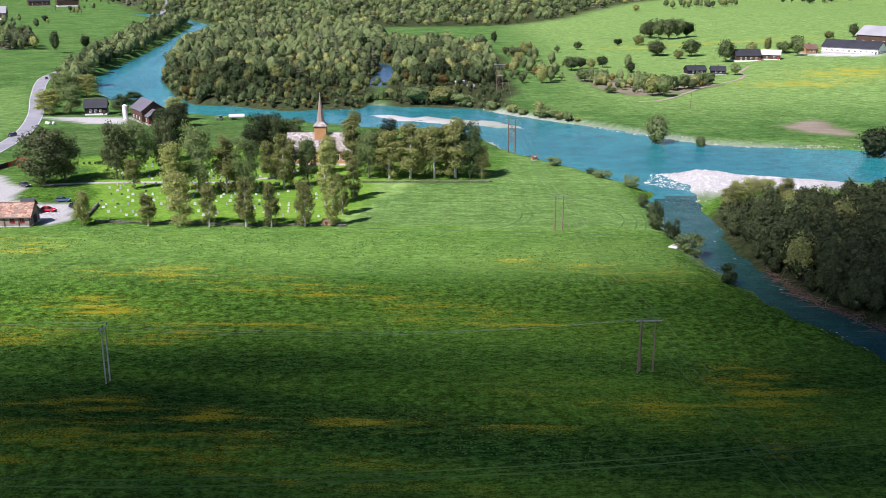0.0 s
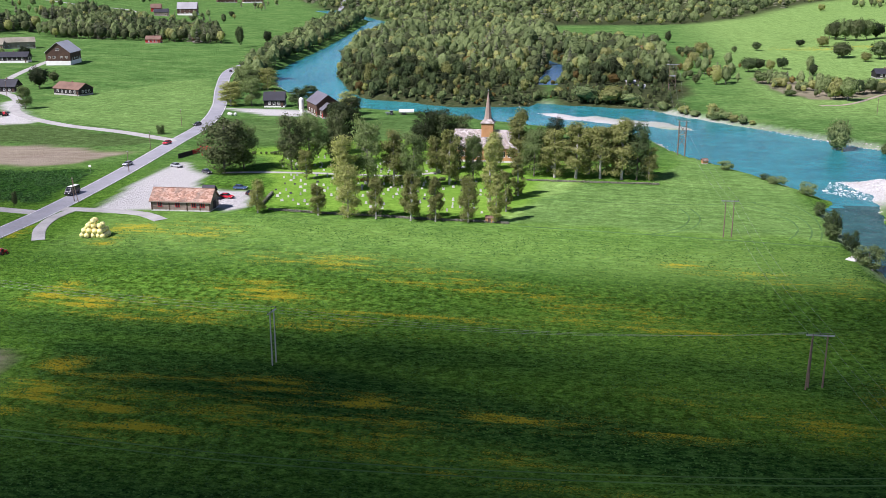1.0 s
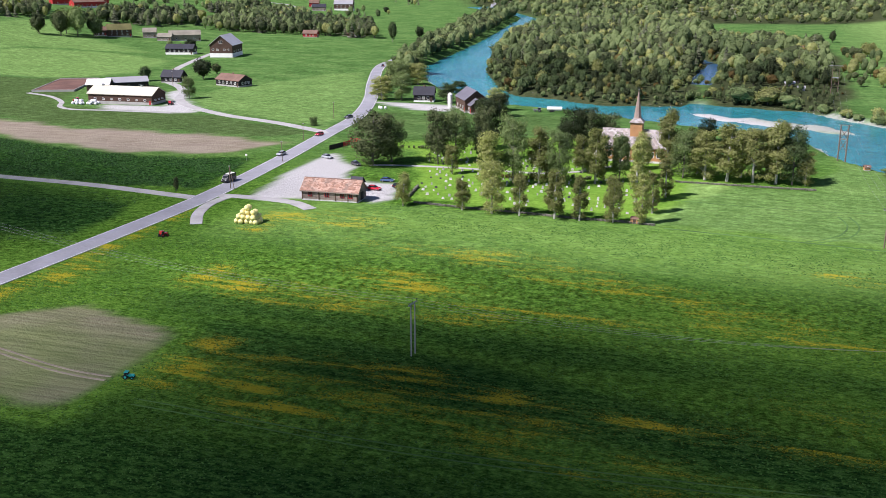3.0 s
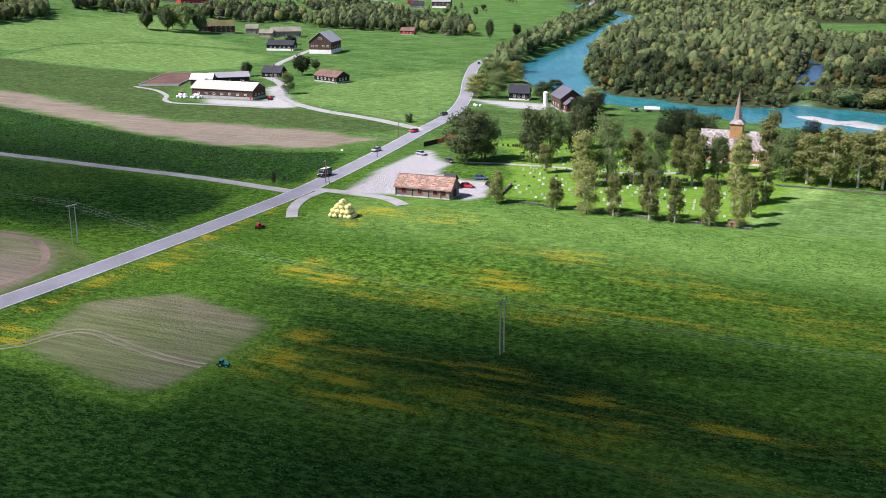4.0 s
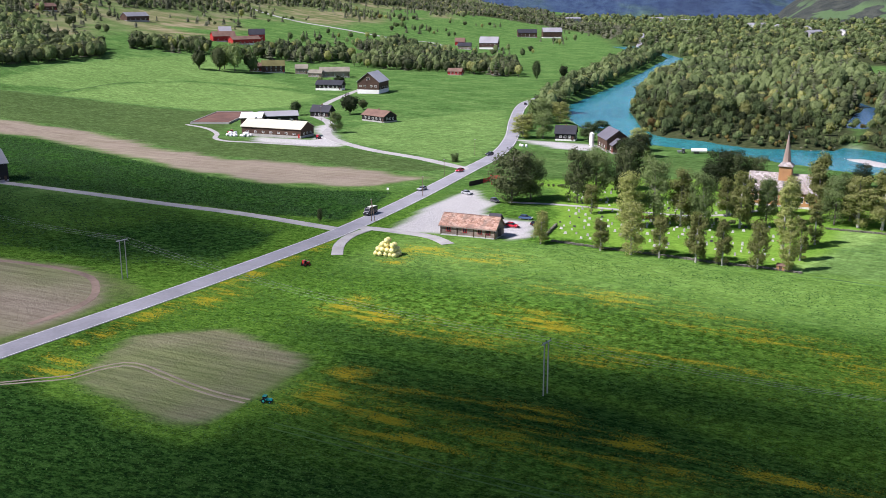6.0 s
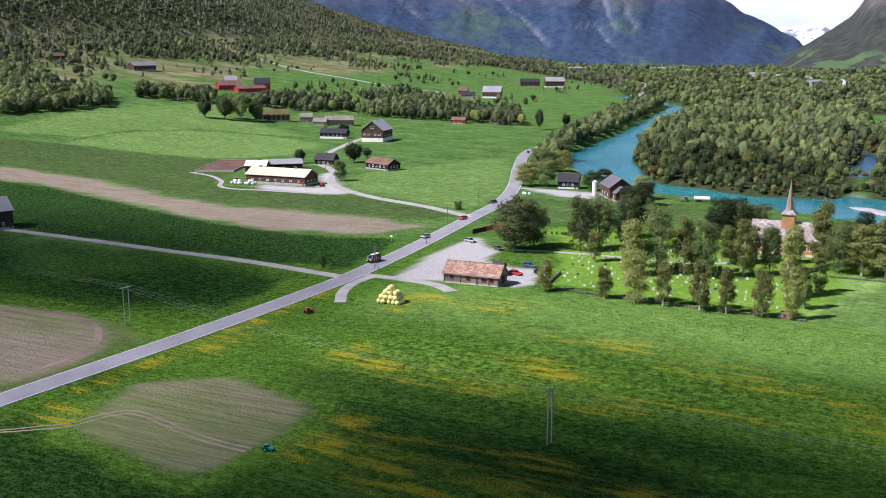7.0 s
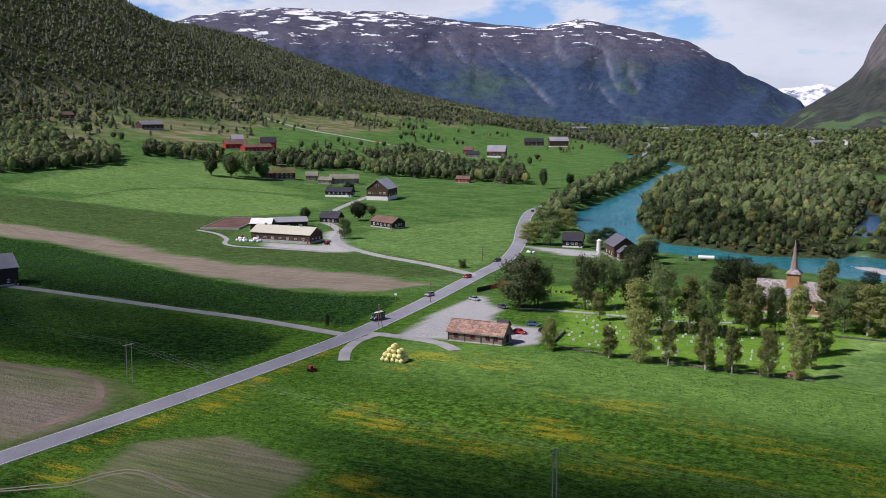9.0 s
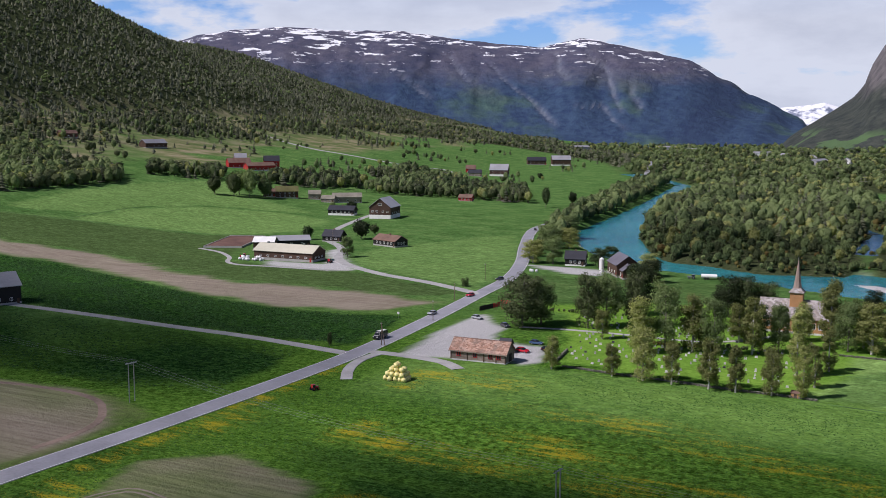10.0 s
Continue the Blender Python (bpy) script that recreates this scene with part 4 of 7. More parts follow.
def woods():
    rng = np.random.default_rng(5)
    pick = lambda n, p: rng.choice(len(p), n, p=np.array(p) / sum(p))
    a = np.concatenate([fill(ISLAND, 7.3, 1, -4), fill(ISLAND_EAST, 7.3, 2, -3)])
    front = a[:, 1] < 640
    low = np.where((a[:, 0] > -48) & (a[:, 1] < 598), 0.48, 1.0)
    for name, spots, squat, kinds, mixk in (("island_wood", a[front], low[front], KN, (4, 2, 2, 2.2, 4, 1.2)), ("inner_wood", a[~front], low[~front], K, (2.4, 2.4, 3.4, 0.8, 0.7, 0.5, 1.0))):
        s = [(x, y, (0.6 + 0.65 * rng.random() ** 1.4) * (0.74 + 0.40 * ramp(530, 760, y)) * (1 + 0.28 * math.sin(x / 21 + 2 * math.sin(y / 47)) * math.sin(y / 33 + 1)) * q, k) for (x, y), q, k in zip(spots, squat, pick(len(spots), mixk))]
        wood_stuff(name, kinds, s, "mixed green broadleaf wood on the river island", "wood")
    g = np.stack(np.meshgrid(np.arange(-236, 40, 2.5), np.arange(505, 760, 2.5)), 2).reshape(-1, 2) + rng.uniform(-1.1, 1.1, (102 * 111, 2))
    w = wet(g[:, 0], g[:, 1])
    g = g[(w > -8) & (w < -1.3) & (np.maximum(inside(ISLAND, g[:, 0], g[:, 1]), inside(ISLAND_EAST, g[:, 0], g[:, 1])) > -13) & (rng.random(len(g)) < 0.34)]
    s = [(x, y, rng.uniform(0.25, 0.6), k) for (x, y), k in zip(g, pick(len(g), (2, 1, 1, 1, 4, 1.5)))]
    wood_stuff("shore_willows", KN, s, "low willow bushes along the island's shore", "shrubs")
    b = fill(VALLEY_WOOD, 14, 3, 2, 0.008)
    b = b[glade(b[:, 0], b[:, 1]) < 0.5]
    s = [(x, y, rng.uniform(0.8, 1.25) * (1 + 0.0002 * (y - 1000)), k) for (x, y), k in zip(b, pick(len(b), (5, 1.5, 0.3, 0.3, 1.6)))]
    wood_stuff("valley_wood", FARK, s, "wide mixed wood on the valley floor", "wood")
    c = fill(WOOD_EAST, 5.4, 4)
    c = c[(c[:, 0] < 175) & (c[:, 1] > 120) & (c[:, 0] < c[:, 1] * 0.5 + 20)]
    s = [(x, y, rng.uniform(0.85, 1.25) * (0.58 + 0.42 * float(ramp(292, 250, y - 0.7 * (x - 105)))), k) for (x, y), k in zip(c, pick(len(c), (0.15, 4, 4, 0.1, 0.2, 0)))]
    for x, y in smooth_line([(121, 151), (101, 180), (94, 192), (85, 209), (80, 232), (79, 254), (81, 278)], 2.2):
        s.append((x + rng.uniform(-0.5, 2.5), y + rng.uniform(-1, 1), rng.uniform(0.45, 0.8), 1 + int(rng.random() * 2)))
    wood_stuff("stream_wood", KN, s, "dense dark broadleaf wood beside the stream", "wood")
    d = fill(FAR_FOREST, 17, 8, 1)
    s = [(x, y, rng.uniform(0.8, 1.3), k) for (x, y), k in zip(d, pick(len(d), (1.5, 2, 3, 3, 0.4)))]
    wood_stuff("valley_side_wood", FARK, s, "dark spruce wood at the foot of the far mountain", "forest")
    # the hillside: sparse at its foot, dense above
    n = 38000
    u, v = 500 + 3700 * rng.random(n) ** 1.15, rng.uniform(640, 1560, n)
    x, y = -math.sin(AXIS) * u - math.cos(AXIS) * v, math.cos(AXIS) * u - math.sin(AXIS) * v
    keep = (rng.random(n) < 0.05 + 0.95 * ramp(850, 950, v + 40 * np.sin(u / 170) + 30 * np.sin(u / 61 + v / 47))) & (y > 350)
    keep &= (inside(VALLEY_WOOD, x, y) < 0) & (inside(FAR_FOREST, x, y) < 0) & (y > -0.78 * x)
    x, y, v = x[keep], y[keep], v[keep]
    s = [(x[i], y[i], rng.uniform(0.5, 0.95) * (1 + 0.00012 * (y[i] - 1000)), k) for i, k in enumerate(pick(len(x), (2, 2.5, 0.8, 2.5, 2.6, 1.2)))]
    wood_stuff("hillside_forest", HILLK, s, "dark spruce and birch forest on the hillside", "forest")
    print("WOODS", len(a), len(b), len(c), len(x))


woods()


# ---- mountains ----
def mountain_material():
    n = Nodes("hazy_mountain_side", 0.95)
    geo = n.add("ShaderNodeNewGeometry")
    z = n.add("ShaderNodeSeparateXYZ", {0: geo.outputs["Position"]}).outputs[2]
    big = n.noise(0.004, 7, None, 0.6)
    fine = n.noise(0.03, 6, None, 0.65)
    mid = n.noise(0.012, 9, n.coords((1.0, 1.0, 1.6)), 0.70)
    # Distance haze is put into the rock colours as blue and purple.
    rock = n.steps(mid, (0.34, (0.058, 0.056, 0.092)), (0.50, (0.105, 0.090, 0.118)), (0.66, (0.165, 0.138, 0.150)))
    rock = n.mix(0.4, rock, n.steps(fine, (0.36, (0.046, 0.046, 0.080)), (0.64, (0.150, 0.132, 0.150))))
    # Lower slopes: haze and cloud shade put into a dark blue green.
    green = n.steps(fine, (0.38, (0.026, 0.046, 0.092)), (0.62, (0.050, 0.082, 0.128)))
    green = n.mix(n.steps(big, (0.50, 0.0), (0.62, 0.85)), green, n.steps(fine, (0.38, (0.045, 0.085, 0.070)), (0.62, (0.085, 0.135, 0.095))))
    lift = n.add("ShaderNodeMath", {0: z, 1: n.times(big, 260.0)}, operation="ADD").outputs[0]
    tree = n.add("ShaderNodeMapRange", {0: lift, 1: 330.0, 2: 460.0}).outputs[0]
    col = n.mix(tree, green, rock)
    scree = n.times(n.add("ShaderNodeAttribute", attribute_name="scree").outputs["Fac"], n.steps(n.noise(0.02, 5, None, 0.7), (0.40, 0.25), (0.62, 1.0)))
    col = n.mix(scree, col, (0.26, 0.25, 0.265))
    # Dark blue streaks running down the slope.
    dark_streak = n.noise(0.0034, 3, n.coords((1.0, 0.05, 0.07)), 0.5)
    col = n.mix(n.steps(dark_streak, (0.36, 0.45), (0.48, 0.0)), col, (0.022, 0.032, 0.066))
    # The whole side is tinted bluer, again as haze.
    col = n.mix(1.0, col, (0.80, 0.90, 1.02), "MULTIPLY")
    streak = n.noise(0.0105, 9, n.coords((1.0, 0.8, 4.5), radians(18)), 0.66)
    patchy = n.add("ShaderNodeMath", {0: streak, 1: n.times(n.add("ShaderNodeMapRange", {0: lift, 1: 470.0, 2: 640.0}).outputs[0], 0.12)}, operation="ADD").outputs[0]
    high = n.add("ShaderNodeMapRange", {0: lift, 1: 400.0, 2: 480.0}).outputs[0]
    white = n.times(n.steps(patchy, (0.612, 0.0), (0.624, 1.0)), high)
    col = n.mix(white, col, (0.88, 0.90, 0.93))
    n.bump(n.mix(0.6, fine, mid), 0.8, 22)
    return n.done(col)


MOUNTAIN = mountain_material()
cn = Nodes("wooded_cliff", 0.95)
cliff_z = cn.add("ShaderNodeSeparateXYZ", {0: cn.add("ShaderNodeNewGeometry").outputs["Position"]}).outputs[2]
cliff_h = cn.add("ShaderNodeMath", {0: cliff_z, 1: cn.times(cn.noise(0.006, 5), 160.0)}, operation="ADD").outputs[0]
cliff_fine = cn.noise(0.03, 8, cn.coords((1, 1, 0.8)), 0.7)
cliff_low = cn.times(cn.steps(cn.noise(0.008, 4), (0.55, 0.0), (0.58, 0.8)), cn.add("ShaderNodeMapRange", {0: cliff_z, 1: 70.0, 2: 45.0}).outputs[0])
CLIFF = cn.done(cn.mix(cliff_low, cn.mix(cn.add("ShaderNodeMapRange", {0: cliff_h, 1: 240.0, 2: 330.0}).outputs[0],
                       cn.steps(cliff_fine, (0.38, (0.028, 0.036, 0.034)), (0.62, (0.070, 0.080, 0.064))), cn.steps(cliff_fine, (0.36, (0.085, 0.078, 0.082)), (0.64, (0.190, 0.175, 0.172)))), (0.105, 0.185, 0.070)))
cn.bump(cliff_fine, 0.7, 30)
sn = Nodes("snow_and_rock", 0.8)
SNOWFIELD = sn.done(sn.steps(sn.noise(0.02, 7, None, 0.65), (0.40, (0.16, 0.19, 0.27)), (0.50, (0.72, 0.75, 0.82)), (0.6, (0.85, 0.87, 0.9))))


def mountain(name, ridge, near, far, foot_z, label, mat, gully=1.0, seed=0, gullies=()):
    """A ridge given by bearings left of +y and rises in degrees, at distance far, sloping down to near."""
    az = np.array([r[0] for r in ridge])[::-1]
    el = np.array([r[1] for r in ridge])[::-1]
    A = np.linspace(az[0], az[-1], 260)
    S = np.linspace(0, 1.25, 60)
    aa, ss = np.meshgrid(A, S)
    top = np.interp(aa, az, el)
    crest = 70 + far * np.tan(np.radians(top))
    g = np.zeros_like(aa)
    for i in range(aa.shape[0]):
        for j in range(0, aa.shape[1]):
            q = Vector((aa[i, j] * 0.20 + seed, ss[i, j] * 0.8, seed))
            g[i, j] = 1 - 2 * abs(noise.fractal(q, 1.0, 2.0, 5))
    rise = np.where(ss <= 1, 0.25 * ss + 0.75 * np.sin(ss * np.pi / 2) ** 1.3, 1.0 - 1.2 * (ss - 1))
    z = foot_z - 25 + (crest - foot_z) * rise + gully * g * 26 * np.clip(4 * ss * (1.02 - ss), 0, 1)
    scree = np.zeros_like(aa)
    for a0, s0, a1, s1 in gullies:
        q = np.clip((ss - s0) / (s1 - s0), 0, 1)
        off = (aa - (a0 + (a1 - a0) * q + 0.12 * np.sin(q * 9 + a0))) / (0.08 + 0.13 * q)
        cut = np.exp(-off ** 2) * ramp(s1 - 0.04, s1 + 0.04, ss) * ramp(s0 + 0.04, s0 - 0.04, ss)
        scree = np.maximum(scree, 0.75 * cut)
        z = z - 12 * cut
    dist = near + (far - near) * ss + gully * 70 * g * np.clip(4 * ss * (1 - ss), 0, 1)
    a = np.radians(aa)
    verts = np.stack([-np.sin(a) * dist, np.cos(a) * dist, z], 2).reshape(-1, 3)
    me = mesh_of(name, verts, grid_faces(len(A), len(S))[:, ::-1], [mat], smooth=True)
    me.attributes.new("scree", "FLOAT", "POINT").data.foreach_set("value", scree.ravel().astype(np.float32))
    return tagged(new(name, me), label, "mountain", kind="structure")


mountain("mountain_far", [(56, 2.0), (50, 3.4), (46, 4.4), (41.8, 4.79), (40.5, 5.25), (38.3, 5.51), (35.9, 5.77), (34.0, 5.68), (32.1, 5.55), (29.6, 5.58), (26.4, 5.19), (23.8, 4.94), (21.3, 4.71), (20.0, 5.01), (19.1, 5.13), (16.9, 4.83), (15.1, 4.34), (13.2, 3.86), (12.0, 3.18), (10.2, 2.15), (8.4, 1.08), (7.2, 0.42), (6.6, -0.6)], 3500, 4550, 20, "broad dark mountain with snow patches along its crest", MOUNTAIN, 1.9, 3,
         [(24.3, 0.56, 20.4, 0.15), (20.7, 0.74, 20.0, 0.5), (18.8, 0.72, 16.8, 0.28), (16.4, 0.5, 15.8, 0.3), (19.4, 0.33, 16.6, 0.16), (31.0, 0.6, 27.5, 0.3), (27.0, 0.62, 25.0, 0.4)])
mountain("mountain_east", [(10.4, -1.1), (8.6, -0.74), (7.8, -0.13), (6.6, 0.63), (5.5, 1.37), (4.7, 1.95), (4.2, 2.59), (3.9, 3.57), (3.3, 4.64), (1.2, 6.8), (-1, 8.0), (-8, 8.5), (-20, 7.5), (-32, 6.0)], 2900, 3900, 10,
         "steep grey mountain with a rock cliff above woods", CLIFF, 0.6, 8)
mountain("mountain_snow", [(11.0, 0.2), (9.0, 1.21), (8.2, 1.36), (7.2, 1.44), (6.1, 1.61), (5.5, 1.43), (4.0, 1.0)], 4550, 4800, 20, "far snow-covered mountain", SNOWFIELD, 0.4, 5)


# ---- clouds ----
CLOUD = plain("cloud", (0.8, 0.8, 0.8), 1.0, grain=0.02)


def cloud(x, y, wide, deep, seed, shade_at=820, lumps=90, thin=False):
    """An out-of-view cumulus that shades the land at (x, y) from the sun."""
    rng = np.random.default_rng(seed)
    bm = bmesh.new()
    if not thin:
        bmesh.ops.create_icosphere(bm, subdivisions=3, radius=1, matrix=Matrix.Diagonal((wide * 0.86, deep * 0.86, deep * 0.25, 1)))
    for k in range(lumps):
        a, r = rng.uniform(0, 6.28), math.sqrt(rng.uniform(0, 1))
        s = rng.uniform(0.05, 0.09) * min(wide, deep) if thin else rng.uniform(0.16, 0.3) * min(wide, deep) * (1.15 - 0.6 * r)
        bmesh.ops.create_icosphere(bm, subdivisions=1 if thin else 2, radius=s, matrix=Matrix.LocRotScale((math.cos(a) * r * wide, math.sin(a) * r * deep, abs(rng.normal(0, 0.12)) * deep), None, (1, 1, 0.6)))
    me = bpy.data.meshes.new("cloud")
    bm.to_mesh(me)
    bm.free()
    me.materials.append(CLOUD)
    ob = new("cloud", me)
    ob.location = Vector((x, y, 0)) + SUN_FROM * (shade_at / SUN_FROM.z)
    return tagged(ob, "white cumulus cloud out of view above the valley", "cloud", kind="structure")


cloud(66, -33, 250, 242, 1, 2500, 342, True)
# Added cloud, unseen: it only darkens the near stubble and road verge.
cloud(-148, 104, 92, 70, 11, 2500, 130, True)
cloud(172, 162, 125, 134, 2, 2500, 520, True)
cloud(-292, 228, 136, 68, 7, 2500, 680, True)
cloud(-1330, 1180, 420, 120, 9, 2700, 120, True)


# ---- smaller woods, hedges and scrub ----
def thickets():
    rng = np.random.default_rng(31)
    pick = lambda n, p: rng.choice(len(p), n, p=np.array(p) / sum(p))

    def stand(name, polys, gap, lo, hi, mixk, label, category="thicket"):
        a = np.concatenate([fill(p, gap, 40 + i, 0.5) for i, p in enumerate(polys)])
        wood_stuff(name, K, [(x, y, rng.uniform(lo, hi), k) for (x, y), k in zip(a, pick(len(a), mixk))], label, category)

    stand("field_hedge", [[(-635, 517), (-639, 573), (-654, 660), (-706, 715), (-745, 690), (-737, 600)], [(-757, 617), (-771, 700), (-827, 762), (-942, 769)]], 6.4, 0.8, 1.5,
          (1.5, 1.5, 5, 0.3, 0.2, 0, 0.6), "rounded broadleaf thicket at the field's edge")
    stand("farm_hedge", [[(-695, 738), (-642, 788), (-702, 862), (-741, 792)], [(-618, 758), (-623, 827), (-574, 847), (-550, 907), (-617, 1004), (-665, 913)],
                         [(-537, 874), (-431, 869), (-336, 839), (-408, 1000), (-519, 1047), (-580, 994)], [(-646, 1064), (-682, 1232), (-529, 1114), (-486, 1008), (-588, 1034)]],
          8.2, 0.8, 1.5, (1.5, 1.5, 5, 1.2, 1, 0, 0.8), "mixed hedge trees between the farms")
    stand("riverside_trees", [[(-205, 525), (-226, 590), (-246, 655), (-266, 762), (-287, 873), (-309, 992), (-352, 1242), (-310, 1242), (-272, 992), (-256, 873), (-244, 762), (-233, 655), (-208, 581)]],
          6.6, 0.8, 1.35, (2, 2, 5, 0, 0, 0.3, 0.8), "row of broadleaf trees along the river bank", "trees")
    stand("stony_scrub", [SCRUB], 7.5, 0.35, 0.8, (3, 2, 2, 0.2, 0.4, 1, 2), "low scrub among stones and brown heaps", "scrub")
    stand("pasture_trees", [[(35, 610), (48, 818), (79, 856), (61, 639)], [(59, 609), (74, 608), (90, 715), (66, 707)]], 13, 0.5, 1.0, (3, 2, 1, 0.2, 0.3, 2, 3), "scattered pasture trees beyond the river", "trees")
    stand("bank_shrubs", [[(28, 494), (34, 500), (62, 470), (66, 462), (58, 464), (44, 478)]], 3.2, 0.2, 0.4, (3, 2, 1, 0, 0, 1, 3), "willow shrubs on the far river bank", "shrubs")
    stand("ridge_trees", [[(280, 1320), (300, 1380), (390, 1390), (390, 1330), (330, 1270)], [(470, 1430), (600, 1580), (640, 1560), (500, 1410)]], 16, 0.8, 1.3, (3, 2, 2, 0.5, 0.5, 0, 1),
          "tree belt on the far slope", "trees")
    stand("churchyard_hedge", [[(-134, 351), (-127, 352), (-102, 354), (-102, 355.6), (-127, 353.6), (-134, 352.6)], [(-73, 315.4), (-41, 316.4), (-41, 317.8), (-73, 316.8)]], 0.8, 0.14, 0.2, (1, 1, 5, 0, 0, 0, 0), "clipped dark hedge behind the graves", "hedge")
    stand("brown_hedge", [[(-82, 309.6), (-74, 311), (-66, 314), (-66, 316), (-74, 313), (-82, 311.6)]], 0.8, 0.15, 0.24, (0, 0, 0, 0, 0, 1, 0), "low brown twig hedge among the graves", "hedge")
    # sparse trees over the foot of the hillside
    n = 5400
    u, v = rng.uniform(700, 2600, n), rng.uniform(560, 930, n)
    x, y = -math.sin(AXIS) * u - math.cos(AXIS) * v, math.cos(AXIS) * u - math.sin(AXIS) * v
    keep = rng.random(n) < ramp(560, 800, v + 60 * np.sin(u / 90)) * ramp(-0.6, 0.8, np.sin(u / 70 + np.sin(v / 31)) + np.sin(v / 43 + 1))
    for meadow in SLOPE_MEADOWS:
        keep &= inside(meadow, x, y) < 0
    wood_stuff("slope_trees", K, [(a, b, rng.uniform(0.7, 1.4), k) for a, b, k in zip(x[keep], y[keep], pick(keep.sum(), (0.6, 0.6, 3, 4, 4, 0.2, 0.4)))], "scattered spruces and birches on rough pasture", "trees")
    # farms and copses in the far valley
    n = 260
    u, v = rng.uniform(1100, 2300, n), rng.uniform(230, 600, n)
    x, y = -math.sin(AXIS) * u - math.cos(AXIS) * v, math.cos(AXIS) * u - math.sin(AXIS) * v
    keep = np.sin(u / 61) + np.sin(v / 37 + 1) > 0.75
    wood_stuff("copse", K, [(a, b, rng.uniform(0.7, 1.2), k) for a, b, k in zip(x[keep], y[keep], pick(keep.sum(), (2, 2, 2, 2, 2, 0, 1)))], "small copses between far fields", "trees")


thickets()

# ---- single trees ----
BIRCHES = [tree_thing("birch_tree", broad_tree(50 + i, 14, w, low, 22, 112, 54, 0.25, pt, False, 0.34), BIRCH, PALEBARK, "tall birch with fresh light green leaves")
           for i, (w, low, pt) in enumerate([(3.0, 0.08, 0.35), (2.6, 0.10, 0.3), (3.3, 0.06, 0.4), (2.8, 0.12, 0.2)])]
ROUND = [tree_thing("broadleaf_tree", broad_tree(60 + i, 17, 5.0, 0.12, 26, 130, 58, 0.31, 0.1, False, 0.46), BROAD, BARK, "large broadleaf tree with a wide uneven crown") for i in range(3)]
DARKS = [tree_thing("dark_tree", broad_tree(70 + i, 15, 5.0, 0.08, 24, 120, 58, 0.32, 0.1, False, 0.46), DARKLEAF, BARK, "dark green broadleaf tree with a dense crown") for i in range(2)]
WEEPING = [tree_thing("slender_birch", broad_tree(80 + i, 17, 2.3, 0.06, 10, 95, 64, 0.23, 0.4, False, 0.36), BIRCH, PALEBARK, "slender tall birch with hanging yellow-green twigs") for i in range(2)]
BUSH = [tree_thing("willow_shrub", broad_tree(90 + i, 5, 2.6, 0.05, 6, 50, 46, 0.24, 0.0), BROAD, BARK, "low green willow shrub", "shrub") for i in range(2)]
FAR_TREES = [tree_thing("broadleaf_tree", broad_tree(100 + i, 12, 4.4, 0.04, 6, 30, 22, 0.50, 0.1, True, 0.44), m, BARK, "broadleaf tree with an uneven green crown") for i, m in enumerate((BROAD, DARKLEAF, BIRCH, BROAD))]
FAR_BUSH = [tree_thing("willow_shrub", broad_tree(110 + i, 5, 2.6, 0.03, 5, 22, 17, 0.42, 0.0, True), m, BARK, "low green willow shrub", "shrub") for i, m in enumerate((BROAD, BIRCH))]
TEMPLATE_SIZE = {**{t: (12, 4.4) for t in FAR_TREES}, **{t: (5, 2.6) for t in FAR_BUSH}, **{t: (14, 3.0) for t in BIRCHES}, **{t: (17, 5.0) for t in ROUND}, **{t: (15, 5.0) for t in DARKS}, **{t: (17, 2.3) for t in WEEPING}, **{t: (5, 2.6) for t in BUSH}}


def stand_of(rows, kinds, group, label=""):
    rng = random.Random(len(rows) * 7 + len(group))
    for i, (x, y, tall, wide) in enumerate(rows):
        t = kinds[i % len(kinds)]
        h0, w0 = TEMPLATE_SIZE[t]
        c = plant(t, x, y, 1, rng.uniform(0, 360))
        c.scale = (wide / w0 * rng.uniform(1.0, 1.2), wide / w0 * rng.uniform(1.0, 1.2), tall / h0)
        tagged(c, label, group=group)


stand_of([(-99, 265, 10, 2.3), (-81, 265, 9.5, 2.5), (-72, 264, 15, 3.3), (-64, 264, 12, 2.5), (-54, 264, 14, 3.1), (-47, 264, 13, 2.7), (-38, 265, 13, 2.6)], BIRCHES, "birches along the churchyard wall")
stand_of([(-35, 290, 19, 2.6), (-30.5, 266, 14, 2.1), (-29, 279, 12, 2.0), (-27.5, 300, 12, 2.2)], WEEPING, "slender birches at the churchyard corner")
stand_of([(-82, 298, 18, 4.3), (-76, 304, 21, 4.6), (-68, 306, 18, 4.2), (-61, 304, 18, 4.0), (-99, 312, 10, 2.5), (-51, 312, 18, 4.0), (-44, 318, 15, 3.4), (-38, 326, 15, 3.2), (-53, 334, 12, 3.6), (-47, 338, 11.5, 3.4), (-58, 328, 13, 3.6), (-40, 340, 11, 3.2)], [BIRCHES[0], ROUND[0], BIRCHES[2], ROUND[1], BIRCHES[3]],
         "trees among the graves")
stand_of([(-130, 318, 18.5, 8.2), (-126, 326, 15, 5.0), (-109, 327, 19, 4.8), (-104, 332, 19, 5.6), (-95, 336, 20, 4.0)], [DARKS[0], ROUND[0], DARKS[1], ROUND[2]], "large trees at the churchyard's back")
stand_of([(-100, 361, 19, 5.6), (-70, 372, 15, 5.0), (-64, 376, 15, 5.4), (-58, 385, 12, 4.0), (-117, 440, 11, 4.4), (-22, 402, 9, 3.6), (-14, 396, 8, 3.0)], DARKS, "dark trees behind the church")
